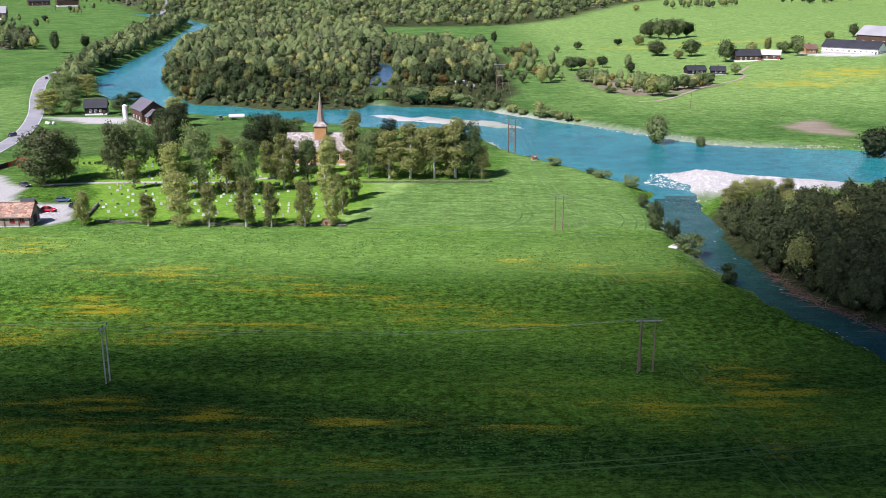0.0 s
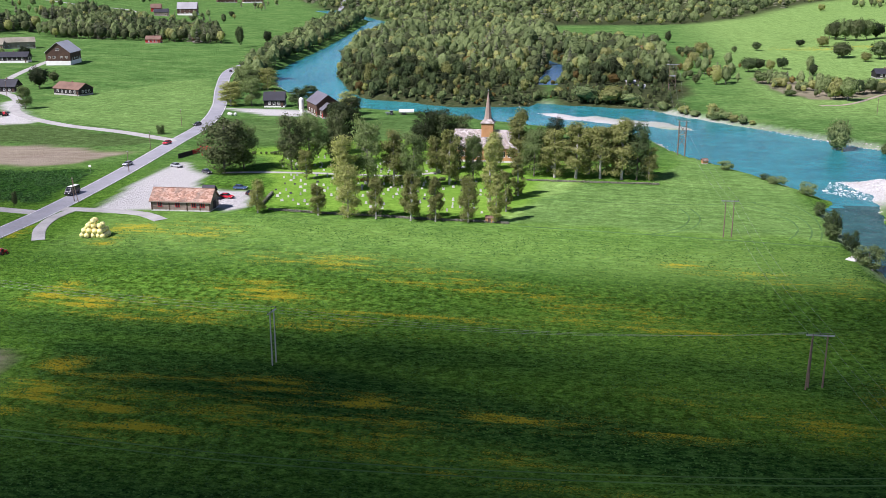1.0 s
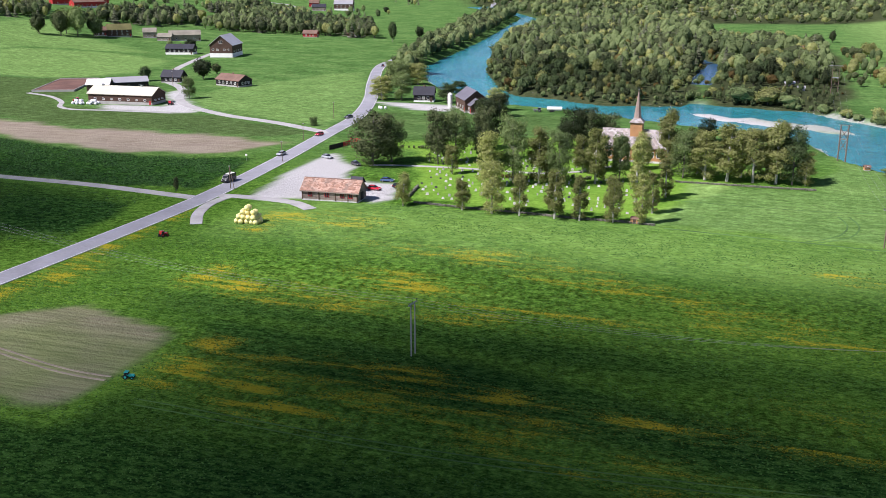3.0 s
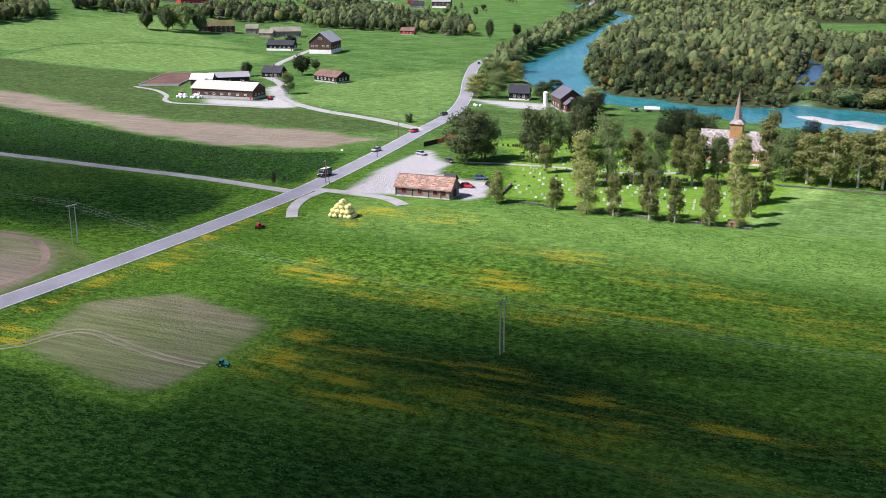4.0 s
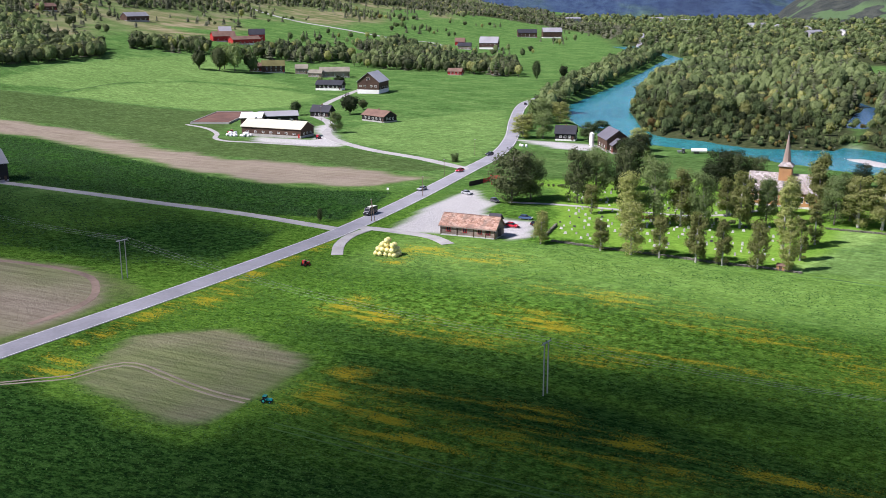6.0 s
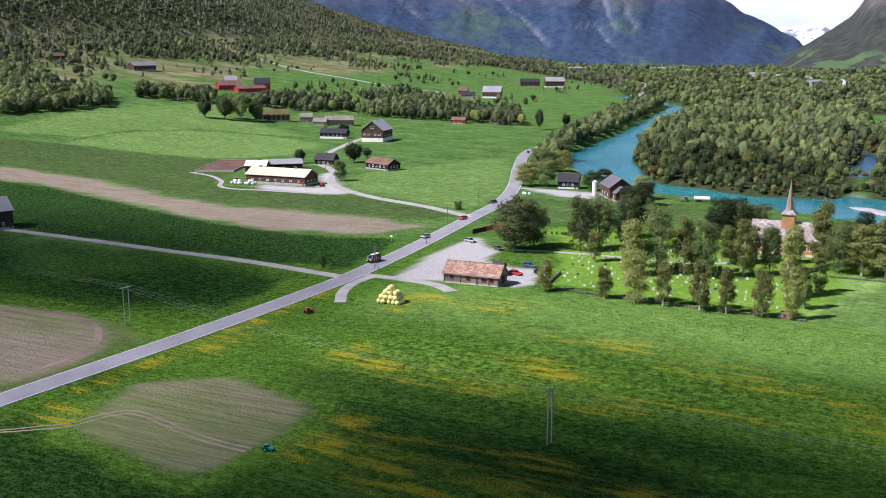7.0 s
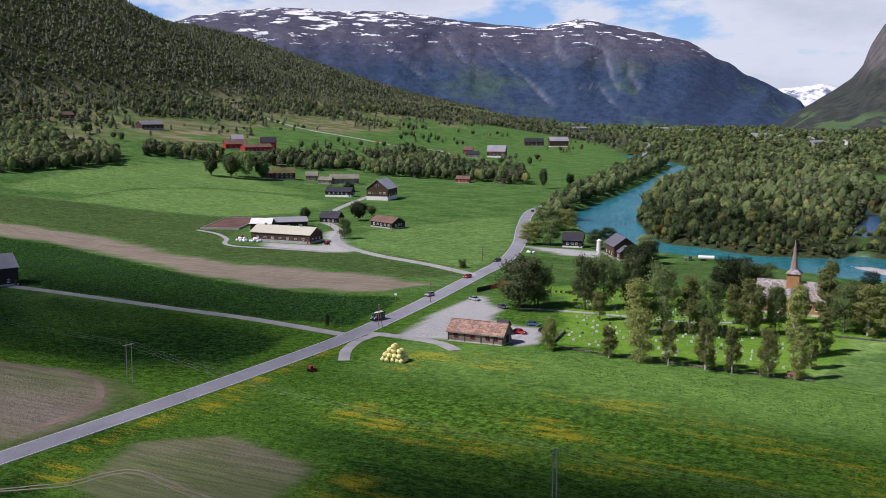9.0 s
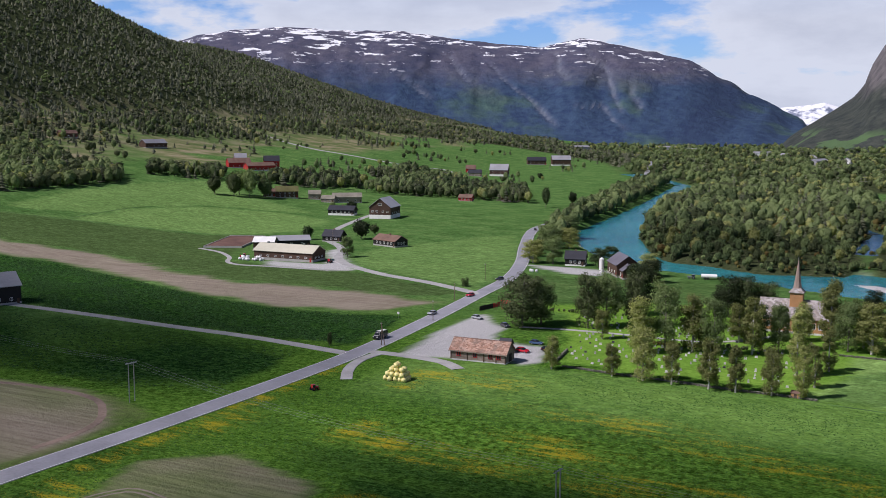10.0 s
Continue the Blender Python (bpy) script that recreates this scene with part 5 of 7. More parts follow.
stand_of([(-31, 337, 22, 4.1), (-25, 330, 16, 4.4), (-18, 329, 16, 4.4), (-11, 329, 19, 5.0), (-3, 330, 18, 4.7), (4, 330, 21, 5.0), (9, 330, 18, 4.4), (13, 330, 11, 2.9), (-21, 338, 15, 4), (-7, 337, 16, 4), (1, 338, 17, 4)],
         [BIRCHES[1], ROUND[0], BIRCHES[2], BIRCHES[0], BIRCHES[3]], "tree row beside the hay meadow")
stand_of([(89, 413, 15, 5.0), (46, 920, 11, 3.1), (245, 1302, 9, 5.3), (92, 818, 6, 2.1), (112, 844, 7, 4.4), (151, 878, 6, 4.1), (168, 872, 9, 5.6), (165, 785, 12, 7.0), (188, 767, 13, 7.6), (169, 384, 15, 7.0)], FAR_TREES, "single trees on the far pasture")
stand_of([(201, 719, 16, 6.0), (235, 771, 8, 4.1), (245, 765, 12, 3.2), (255, 759, 8, 5.5), (262, 752, 13, 5.8), (339, 841, 12, 4.6), (317, 835, 7, 4.6), (187, 645, 8, 4.2), (106, 407, 6, 2.2)], FAR_TREES, "trees round the far farm")
stand_of([(49, 787, 7.4, 3.1), (55, 773, 9.1, 5.3), (65, 797, 10.3, 6.8), (71, 778, 6.4, 2.7), (43, 636, 5.2, 1.8), (48, 613, 6.5, 2.5), (60, 612, 10.8, 3.9), (66, 620, 10.3, 3.6), (87, 684, 9.7, 5.9), (95, 695, 8.2, 4.0),
          (102, 695, 7.4, 3.6), (111, 703, 8.4, 4.5), (123, 672, 12.0, 3.1), (124, 665, 7.9, 3.1), (230, 754, 9.2, 4.5), (253, 753, 9.3, 5.9), (256, 731, 12.7, 4.8), (164, 780, 11.2, 6.8), (175, 753, 7.3, 4.4)], FAR_TREES, "trees on the pasture beyond the river")
stand_of([(113, 562, 11.8, 4.1), (115, 550, 12.6, 4.8), (120, 545, 13.1, 4.8), (131, 573, 8.6, 4.0), (139, 578, 8.4, 4.1), (146, 586, 7.1, 3.8), (152, 594, 8.7, 4.2), (159, 600, 7.3, 3.5), (94, 563, 3.4, 3.9), (94, 603, 5.7, 5.2), (87, 619, 7.3, 5.3), (105, 588, 4.9, 4.4)], [FAR_TREES[0], FAR_BUSH[1], FAR_TREES[3], FAR_BUSH[0]], "willows round the stony ground")
stand_of([(25, 509, 4.8, 2.9), (34, 498, 4.1, 3.4), (39, 491, 2.9, 2.8), (47, 483, 7.5, 3.1), (52, 478, 4.0, 3.3), (55, 473, 3.9, 2.7), (59, 469, 2.8, 2.2), (63, 467, 2.2, 1.6), (10, 522, 5.5, 6.0), (-1, 524, 9.2, 7.5), (-13, 527, 8.7, 7.5), (-29, 545, 5.1, 3.1)], [FAR_BUSH[0], FAR_BUSH[1]], "willow shrubs on the far bank")
stand_of([(190, 935, 17, 6.5), (195, 920, 19, 6.4), (203, 916, 20, 6.9), (213, 922, 18, 6.5), (223, 930, 15, 6.5), (188, 949, 13, 5.5)], [FAR_TREES[1], FAR_TREES[0]], "dense grove on the far pasture")
stand_of([(60, 273, 7, 2.0), (63, 245, 5, 3.2), (61, 255, 5, 1.8), (66.5, 221, 5, 1.9), (60, 292, 4, 1.4), (40, 353, 3, 2.5), (54, 334, 2.4, 2.9), (51, 338, 2, 1.6), (61, 318, 4, 2.3), (60.5, 280, 3.4, 1.7), (48, 480, 6, 2.8), (58, 264, 4, 1.6)], BUSH,
         "shrubs on the stream bank")
stand_of([(84, 285, 8, 2.8), (88, 290, 8, 3.0), (93, 294, 8, 3.0), (99, 297, 7, 2.8), (105, 299, 7, 2.8), (82, 279, 6, 2.2)], BIRCHES, "young light trees at the gravel bar")
stand_of([(-582, 699, 18, 7.0), (-573, 722, 22, 8.0), (-567, 707, 22, 8.0), (-557, 716, 26, 8.0), (-551, 730, 20, 7.0), (-546, 726, 17, 6.2), (-323, 526, 13, 6.0), (-352, 510, 9, 3.9), (-330, 553, 7, 3.3), (-313, 817, 18, 4.0), (-303, 859, 12, 4.1), (-462, 706, 6, 2.9), (-443, 706, 8, 5.2)], [FAR_TREES[1], FAR_TREES[0]], "farm trees")
stand_of([(-286, 451, 11, 3.4), (-123, 457, 11, 4.4), (-124, 442, 8, 4.4), (-178, 476, 13, 5.0), (-188, 474, 12, 5.2), (-153, 474, 10, 4.4), (-158, 512, 7, 4.0), (-193, 543, 12, 5.6), (-203, 538, 14, 6.4), (-218, 612, 13, 6.5), (-196, 500, 8, 3.1)],
         [ROUND[0], BIRCHES[2], ROUND[2]], "trees round the riverside houses")
stand_of([(-186, 389, 4, 1.7), (-174.5, 264, 4.6, 0.8)], [BUSH[0], DARKS[0]], "roadside bushes")
for t in TEMPLATE_SIZE:
    discard(t)

# ---- buildings ----
BROWNWOOD = plain("brown_boards", (0.080, 0.048, 0.034), 0.8, grain=1.5, vary=0.3, relief=0.2)
BLACKWOOD = plain("black_boards", (0.022, 0.020, 0.020), 0.75, grain=1.5, vary=0.3, relief=0.2)
GREYWOOD = plain("weathered_logs", (0.235, 0.19, 0.155), 0.9, grain=1.2, vary=0.35, relief=0.3)
REDWOOD = plain("red_boards", (0.36, 0.030, 0.028), 0.75, grain=1.5, vary=0.2, relief=0.2)
OCHRE = plain("ochre_boards", (0.42, 0.225, 0.10), 0.75, grain=1.5, vary=0.2, relief=0.2)
WHITE = plain("white_paint", (0.78, 0.77, 0.74), 0.7, grain=1.5, vary=0.1)
CONCRETE = plain("concrete", (0.36, 0.35, 0.33), 0.9, grain=1.5, vary=0.2)
DARKROOF = plain("dark_roof", (0.035, 0.036, 0.045), 0.6, grain=1.0, vary=0.25, relief=0.2)
GREYROOF = plain("grey_sheet_roof", (0.30, 0.30, 0.32), 0.5, grain=0.6, vary=0.15)
PALEROOF = plain("pale_cream_roof", (0.52, 0.50, 0.39), 0.7, grain=0.5, vary=0.12)
BROWNROOF = plain("brown_tile_roof", (0.17, 0.105, 0.080), 0.8, grain=1.2, vary=0.3, relief=0.3)
TURFROOF = plain("grey_turf_roof", (0.225, 0.21, 0.165), 0.95, grain=0.8, vary=0.35, relief=0.4)
PALEGREY = plain("pale_sheet_roof", (0.44, 0.44, 0.47), 0.5, grain=0.6, vary=0.12)
DARKSHEET = plain("dark_sheet_roof", (0.135, 0.128, 0.150), 0.55, grain=0.6, vary=0.18)
SODROOF = plain("sod_roof", (0.12, 0.115, 0.045), 0.95, grain=0.8, vary=0.35, relief=0.5)
GLASS = plain("window_glass", (0.02, 0.024, 0.03), 0.08, grain=0.4, vary=0.3)
STEEL = plain("steel", (0.42, 0.43, 0.44), 0.4, 0.8)
RUBBER = plain("rubber", (0.015, 0.015, 0.016), 0.8)
POLEWOOD = plain("pole_wood", (0.16, 0.115, 0.085), 0.9, grain=1.0, vary=0.3)
GREYPOLE = plain("grey_pole", (0.235, 0.24, 0.235), 0.85, grain=1.0, vary=0.25)
WIRE = plain("wire", (0.20, 0.205, 0.21), 0.5, 0.3)


def slate_roof():
    """Old slates: rusty, grey and mossy patches in courses."""
    n = Nodes("old_slate", 0.85)
    cell = n.add("ShaderNodeTexVoronoi", {"Vector": n.coords((1.6, 2.2, 2.2)), "Scale": 1.0})
    tone = n.split(cell.outputs["Color"])[0]
    blot = n.noise(0.35, 5)
    a = n.steps(tone, (0.0, (0.19, 0.110, 0.080)), (0.5, (0.32, 0.185, 0.130)), (1.0, (0.46, 0.31, 0.24)))
    col = n.mix(n.steps(blot, (0.45, 0.0), (0.7, 0.7)), a, (0.17, 0.15, 0.13))
    n.bump(tone, 0.4, 0.05)
    return n.done(col)


def lichen_roof():
    """Stave-shingled church roof, pale with lichen and worn patches."""
    n = Nodes("pale_slate", 0.85)
    cell = n.add("ShaderNodeTexVoronoi", {"Vector": n.coords((1.4, 1.8, 1.8)), "Scale": 1.0})
    tone = n.split(cell.outputs["Color"])[0]
    a = n.steps(tone, (0.0, (0.20, 0.175, 0.16)), (0.5, (0.31, 0.28, 0.265)), (1.0, (0.46, 0.43, 0.41)))
    col = n.mix(n.steps(n.noise(0.5, 5), (0.45, 0.0), (0.65, 0.6)), a, (0.26, 0.21, 0.17))
    n.bump(tone, 0.4, 0.05)
    return n.done(col)


OLDSLATE, PALESLATE = slate_roof(), lichen_roof()


def gable_body(L, W, wall, rise):
    """Walls with two gables; the ridge runs along x."""
    bm = prism([(-W / 2, 0), (W / 2, 0), (W / 2, wall), (0, wall + rise), (-W / 2, wall)], -L / 2, L / 2)
    bmesh.ops.rotate(bm, verts=bm.verts, cent=(0, 0, 0), matrix=Matrix.Rotation(radians(90), 3, "Z"))
    return bm


def roof_slabs(L, W, wall, rise, over=0.5, thick=0.22):
    """Two pitched slabs that overhang on all sides."""
    k = rise / (W / 2)
    d = over * k
    outline = [(-W / 2 - over, wall - d), (0, wall + rise), (W / 2 + over, wall - d), (W / 2 + over, wall - d + thick), (0, wall + rise + thick), (-W / 2 - over, wall - d + thick)]
    bm = bmesh.new()
    for half in (outline[0:2] + outline[4:6], [outline[1], outline[2], outline[3], outline[4]]):
        b2 = prism(half, -L / 2 - over, L / 2 + over)
        me = bpy.data.meshes.new("slab")
        b2.to_mesh(me)
        b2.free()
        bm.from_mesh(me)
        bpy.data.meshes.remove(me)
    bmesh.ops.rotate(bm, verts=bm.verts, cent=(0, 0, 0), matrix=Matrix.Rotation(radians(90), 3, "Z"))
    return bm


WINDOW_MESH = {}


def window(parent, x, y, z, face, w=1.0, h=1.2, frame_mat=None, name="window"):
    """A framed window on a wall; face: the degrees its outside points to (0: +x)."""
    key = (w, h, (frame_mat or WHITE).name)
    if key not in WINDOW_MESH:
        bm = bmesh.new()
        t = 0.12
        for b in ((-w / 2 - t, w / 2 + t, h, h + t), (-w / 2 - t, w / 2 + t, -t, 0), (-w / 2 - t, -w / 2, 0, h), (w / 2, w / 2 + t, 0, h), (-0.04, 0.04, 0, h)):
            box(bm, -0.05, 0.09, b[0], b[1], b[2], b[3])
        me = bpy.data.meshes.new("window")
        bm.to_mesh(me)
        bm.free()
        me.materials.append(frame_mat or WHITE)
        bm = boxed(-0.04, 0.035, -w / 2, w / 2, 0, h)
        pane = bpy.data.meshes.new("pane")
        bm.to_mesh(pane)
        bm.free()
        pane.materials.append(GLASS)
        WINDOW_MESH[key] = (me, pane)
    ob = new(name, WINDOW_MESH[key][0])
    ob.parent = parent
    ob.matrix_basis = pose(x, y, z, 0, 0, face)
    pane = new("pane", WINDOW_MESH[key][1])
    pane.parent = ob
    return ob


def windows_on(parent, L, W, z, faces, n, w=1.0, h=1.2, mat=None, inset=1.6):
    for face in faces:
        along_x = face in (-90, 90)
        span = (L if along_x else W) - 2 * inset
        count = n if along_x else max(1, int(n * W / L + 0.5))
        for i in range(count):
            s = (i + 0.5) / count * span - span / 2
            if along_x:
                window(parent, s, math.copysign(W / 2, face), z, face, w, h, mat)
            else:
                window(parent, (L / 2) if face == 0 else -L / 2, s, z, face, w, h, mat)


def house(name, x, y, yaw, L, W, wall, rise, wall_mat, roof_mat, label, storeys=1, wins=3, foot=0.6, foot_mat=None, chimney=True, faces=(-90, 0), over=0.5, category="house",
          win=(1.0, 1.2), door=True, group=""):
    h = base(name, x, y, yaw, label=label, category=category, group=group)
    part("foundation", boxed(-L / 2 - 0.03, L / 2 + 0.03, -W / 2 - 0.03, W / 2 + 0.03, -1.6, foot), foot_mat or CONCRETE, h)
    body = part("wall", gable_body(L, W, wall - foot, rise), wall_mat, h)
    body.location.z = foot
    part("roof", roof_slabs(L, W, wall, rise, over), roof_mat, h)
    for s in range(storeys):
        windows_on(h, L, W, foot + 0.7 + 2.7 * s, faces, wins, *win)
    if door:
        part("door", boxed(L / 2 - 1.7, L / 2 - 0.7, -W / 2 - 0.06, -W / 2 + 0.02, 0.25, 2.3, bevel=0.01), BROWNWOOD if wall_mat is not BROWNWOOD else REDWOOD, h)
    if chimney:
        part("chimney", boxed(-0.4, 0.4, -0.35, 0.35, wall + rise - 0.6, wall + rise + 0.9, bevel=0.03), BROWNROOF, h)
    return h


def log_shed():
    """The long slate-roofed log shed beside the yard."""
    L, W, wall, rise = 17.6, 7.0, 3.3, 2.7
    h = base("log_shed", -122, 267.3, 2.5, label="long weathered log shed with a rusty slate roof", category="shed")
    bm = bmesh.new()
    rng = random.Random(3)
    for k in range(int(14 + L)):
        box(bm, -L / 2 + k * 0.56, -L / 2 + k * 0.56 + rng.uniform(0.45, 0.53), -W / 2 - 0.12, -W / 2 + 0.4, -0.6, rng.uniform(0.3, 0.45))
    box(bm, L / 2 - 0.5, L / 2 + 0.1, -W / 2, W / 2, -0.6, 0.4)
    box(bm, -L / 2 - 0.1, -L / 2 + 0.4, -W / 2, W / 2, -0.6, 0.4)
    part("stone_footing", bm, STONE, h, "rough pale stone footing")
    body = part("wall", gable_body(L, W, wall - 0.35, rise), GREYWOOD, h)
    body.location.z = 0.35
    for k in range(11):
        bm = bmesh.new()
        z = 0.5 + k * 0.26
        rod(bm, (-L / 2 - 0.15, -W / 2 - 0.01, z), (L / 2 + 0.15, -W / 2 - 0.01, z), 0.13, sides=6)
        part("log", bm, GREYWOOD, h)
        bm = bmesh.new()
        rod(bm, (L / 2 + 0.01, -W / 2 - 0.1, z), (L / 2 + 0.01, W / 2 + 0.1, z), 0.13, sides=6)
        part("log", bm, GREYWOOD, h)
    for xx in (-L / 2 + 0.1, -3.4, 1.9, L / 2 - 3.0, L / 2 - 0.1):
        part("post", boxed(xx - 0.14, xx + 0.14, -W / 2 - 0.24, -W / 2 - 0.02, 0.2, wall, bevel=0.02), BROWNWOOD, h)
    for xx in (-6.2, -0.9, 4.0, 6.6):
        window(h, xx, -W / 2 - 0.16, 1.35, -90, 1.1, 1.2, REDWOOD)
    part("roof", roof_slabs(L, W, wall, rise, 0.55, 0.16), OLDSLATE, h, "rust and grey slates with lichen")
    part("ridge_cap", rod(bmesh.new(), (-L / 2 - 0.5, 0, wall + rise + 0.16), (L / 2 + 0.5, 0, wall + rise + 0.16), 0.12, sides=6), BROWNROOF, h)
    for yy in (-W / 2 - 0.62, W / 2 + 0.62):
        part("barge_board", boxed(-L / 2 - 0.58, L / 2 + 0.58, yy - 0.03, yy + 0.03, wall - 0.66, wall - 0.4), GREYWOOD, h)
    part("door", boxed(L / 2 + 0.08, L / 2 + 0.2, -1.2, 1.2, 0.3, 2.7, bevel=0.02), BLACKWOOD, h)
    s = base("small_shed", -119.5, 279.5, 2.5, label="small dark gabled shed behind the long shed", category="shed")
    part("wall", gable_body(3.4, 3.6, 2.6, 1.7), BLACKWOOD, s)
    part("roof", roof_slabs(3.4, 3.6, 2.6, 1.7, 0.3, 0.15), DARKROOF, s)
    part("door", boxed(1.68, 1.76, -0.5, 0.5, 0.1, 2.1), BROWNWOOD, s)


log_shed()


SHINGLE = plain("spire_shingle", (0.27, 0.205, 0.17), 0.85, grain=1.0, vary=0.3, relief=0.3)


def church():
    c = base("church", -44, 356, 0, label="wooden church with pale slate roof and a tall shingled spire", category="church")
    part("foundation", boxed(-11.6, 11.6, -4.6, 4.6, -1, 0.7), STONE, c)
    nave = part("nave_wall", gable_body(23, 9, 5.2, 5.2), OCHRE, c, "tarred ochre log wall")
    nave.location.z = 0.6
    part("nave_roof", roof_slabs(23, 9, 5.8, 5.2, 0.6, 0.2), PALESLATE, c, "pale lichen-grey slates")
    for xx in (-8.5, -6.2, 6.2, 8.5):
        window(c, xx, -4.5, 2.0, -90, 1.2, 1.9)
    for xx in (-2.2, 2.2):
        window(c, xx, -4.5, 2.0, -90, 1.2, 1.9)
    window(c, 11.5, 0, 2.2, 0, 1.2, 1.9)
    part("tower", boxed(-2.1, 2.1, -2.1, 2.1, 8.5, 13.7, bevel=0.04), OCHRE, c, "ochre boarded square tower")
    bm = bmesh.new()
    box(bm, -2.5, 2.5, -2.5, 2.5, 13.6, 13.85)
    part("tower_cornice", bm, PALESLATE, c)
    bm = bmesh.new()
    bmesh.ops.create_cone(bm, cap_ends=True, segments=4, radius1=3.55, radius2=1.75, depth=1.3, matrix=pose(0, 0, 14.5, 0, 0, 45))
    part("spire_skirt", bm, PALESLATE, c, "flared shingled skirt")
    bm = bmesh.new()
    bmesh.ops.create_cone(bm, cap_ends=True, segments=8, radius1=1.45, radius2=0.06, depth=9.9, matrix=pose(0, 0, 20.0, 0, 0, 22.5))
    part("spire", bm, SHINGLE, c, "slender brown shingled spire")
    bm = rod(bmesh.new(), (0, 0, 24.7), (0, 0, 25.7), 0.05, sides=6)
    bmesh.ops.create_icosphere(bm, subdivisions=1, radius=0.16, matrix=pose(0, 0, 25.1))
    part("finial", bm, STEEL, c)


church()

# the farm with the long byre
byre = house("long_byre", -309.5, 431, 3, 36, 13, 5.0, 3.2, BROWNWOOD, PALEROOF, "long dark byre with a pale cream roof and pale base", 1, 7, 1.4, CONCRETE, False, (-90, 0), 0.6, "barn", (1.2, 0.7))
for xx in (-13, 9):
    part("vent", boxed(xx - 0.5, xx + 0.5, -0.5, 0.5, 7.8, 9.2, bevel=0.05), STEEL, byre, "roof ventilator")
house("hay_barn", -350, 464, 24, 12, 10, 4.4, 2.4, BROWNWOOD, WHITE, "brown hay barn with a white sheet roof", 1, 2, 1.0, None, False, (-90,), 0.5, "barn")
house("machine_barn", -344, 480, 42, 22, 12, 4.0, 2.2, BLACKWOOD, GREYROOF, "black machine barn with a grey sheet roof", 1, 3, 0.6, None, False, (-90,), 0.5, "barn")
house("cottage", -334, 512, 8, 12, 9, 3.4, 3.4, BLACKWOOD, DARKROOF, "small black timber cottage with a dark roof", 1, 3, 0.5)
house("bungalow", -291, 506, -18, 19, 10, 3.6, 2.8, BLACKWOOD, BROWNROOF, "dark brown bungalow with a brown tiled roof", 1, 5, 0.8, CONCRETE)
hb = house("big_barn", -385.5, 662, -79, 23, 17, 9.0, 6.6, BROWNWOOD, PALEGREY, "tall brown barn with white base and pale grey roof", 1, 4, 3.0, WHITE, False, (90,), 0.7, "barn", (1.4, 1.0), False)
for s in (-7, -3, 3, 7):
    window(hb, 11.5, s * 0.85, 5.0, 0, 1.5, 1.1)
window(hb, 11.5, 0, 10.2, 0, 2.6, 1.5)
house("black_house", -427, 667, 14, 21, 10, 4.4, 3.0, BLACKWOOD, DARKROOF, "long black house with a white base", 1, 5, 1.6, WHITE)
house("storehouse", -522, 768, 30, 11, 9, 5.0, 3.2, GREYWOOD, TURFROOF, "old grey log storehouse", 1, 2, 0.6, None, False)
house("log_barn", -487, 768, 36, 26, 11, 5.2, 3.4, GREYWOOD, TURFROOF, "long weathered grey log barn", 1, 3, 0.8, None, False, category="barn")
house("log_house", -498, 755, 16, 12, 8, 3.6, 2.6, GREYWOOD, TURFROOF, "grey log farm building", 1, 2, 0.6, None, False)
house("sod_house", -542, 752, 40, 20, 11, 6.2, 4.4, BROWNWOOD, SODROOF, "brown timber house with a sod roof", 2, 4, 0.8)
house("brown_outhouse", -554, 742, 40, 10, 9, 4.5, 3.0, BROWNWOOD, BROWNROOF, "brown outhouse beside the sod-roofed house", 1, 2, 0.6, None, False)

# the red farm and houses higher up
house("red_barn", -731, 921, 55, 26, 13, 6.0, 5.0, REDWOOD, BROWNROOF, "red barn with white trim", 1, 3, 0.8, WHITE, False, category="barn")
house("red_byre", -708, 930, 62, 34, 13, 5.5, 3.4, REDWOOD, BROWNROOF, "long low red byre", 1, 6, 0.8, WHITE, False, category="barn")
house("red_farmhouse", -722, 972, 40, 18, 12, 8.5, 6.0, REDWOOD, DARKROOF, "red farmhouse with steep gables", 2, 4, 1.0, WHITE)
house("red_storehouse", -755, 955, 45, 14, 10, 8.0, 5.0, REDWOOD, GREYROOF, "red storehouse with a blue-grey roof", 1, 2, 0.8, WHITE, False)
house("slope_cabin", -966, 888, 70, 22, 9, 5.0, 3.6, BROWNWOOD, BROWNROOF, "brown cabin high on the slope", 1, 3)
house("slope_farm", -916, 982, 85, 36, 12, 6.0, 4.5, BROWNWOOD, GREYROOF, "brown slope farm with a grey roof", 1, 4, 0.8)
house("white_house", -571, 1305, 15, 26, 16, 9.0, 8.0, BROWNWOOD, GREYROOF, "brown and white gabled farmhouse", 2, 4, 2.6, WHITE)
house("far_farmhouse", -673, 1706, 30, 34, 16, 8.0, 6.0, BROWNWOOD, DARKROOF, "dark timber farmhouse in far fields", 2, 4, 1.0)
house("far_barn", -631, 1720, 30, 34, 18, 11.0, 7.0, BROWNWOOD, GREYROOF, "dark far barn with a grey roof", 1, 4, 2.0, WHITE, False, category="barn")
house("white_cottage", -571, 1128, 10, 16, 11, 6.0, 4.5, WHITE, DARKROOF, "white cottage with a dark roof", 1, 3)
house("red_cottage", -628, 1330, 20, 14, 11, 6.0, 5.0, REDWOOD, BROWNROOF, "small red cottage among trees", 1, 3)
house("grey_cottage", -589, 1262, 20, 18, 11, 5.0, 4.0, GREYWOOD, DARKROOF, "grey cottage among trees", 1, 3)
house("hedge_cabin", -405, 848, 10, 13, 8, 3.6, 2.6, REDWOOD, BROWNROOF, "small red cabin at the hedge", 1, 3)
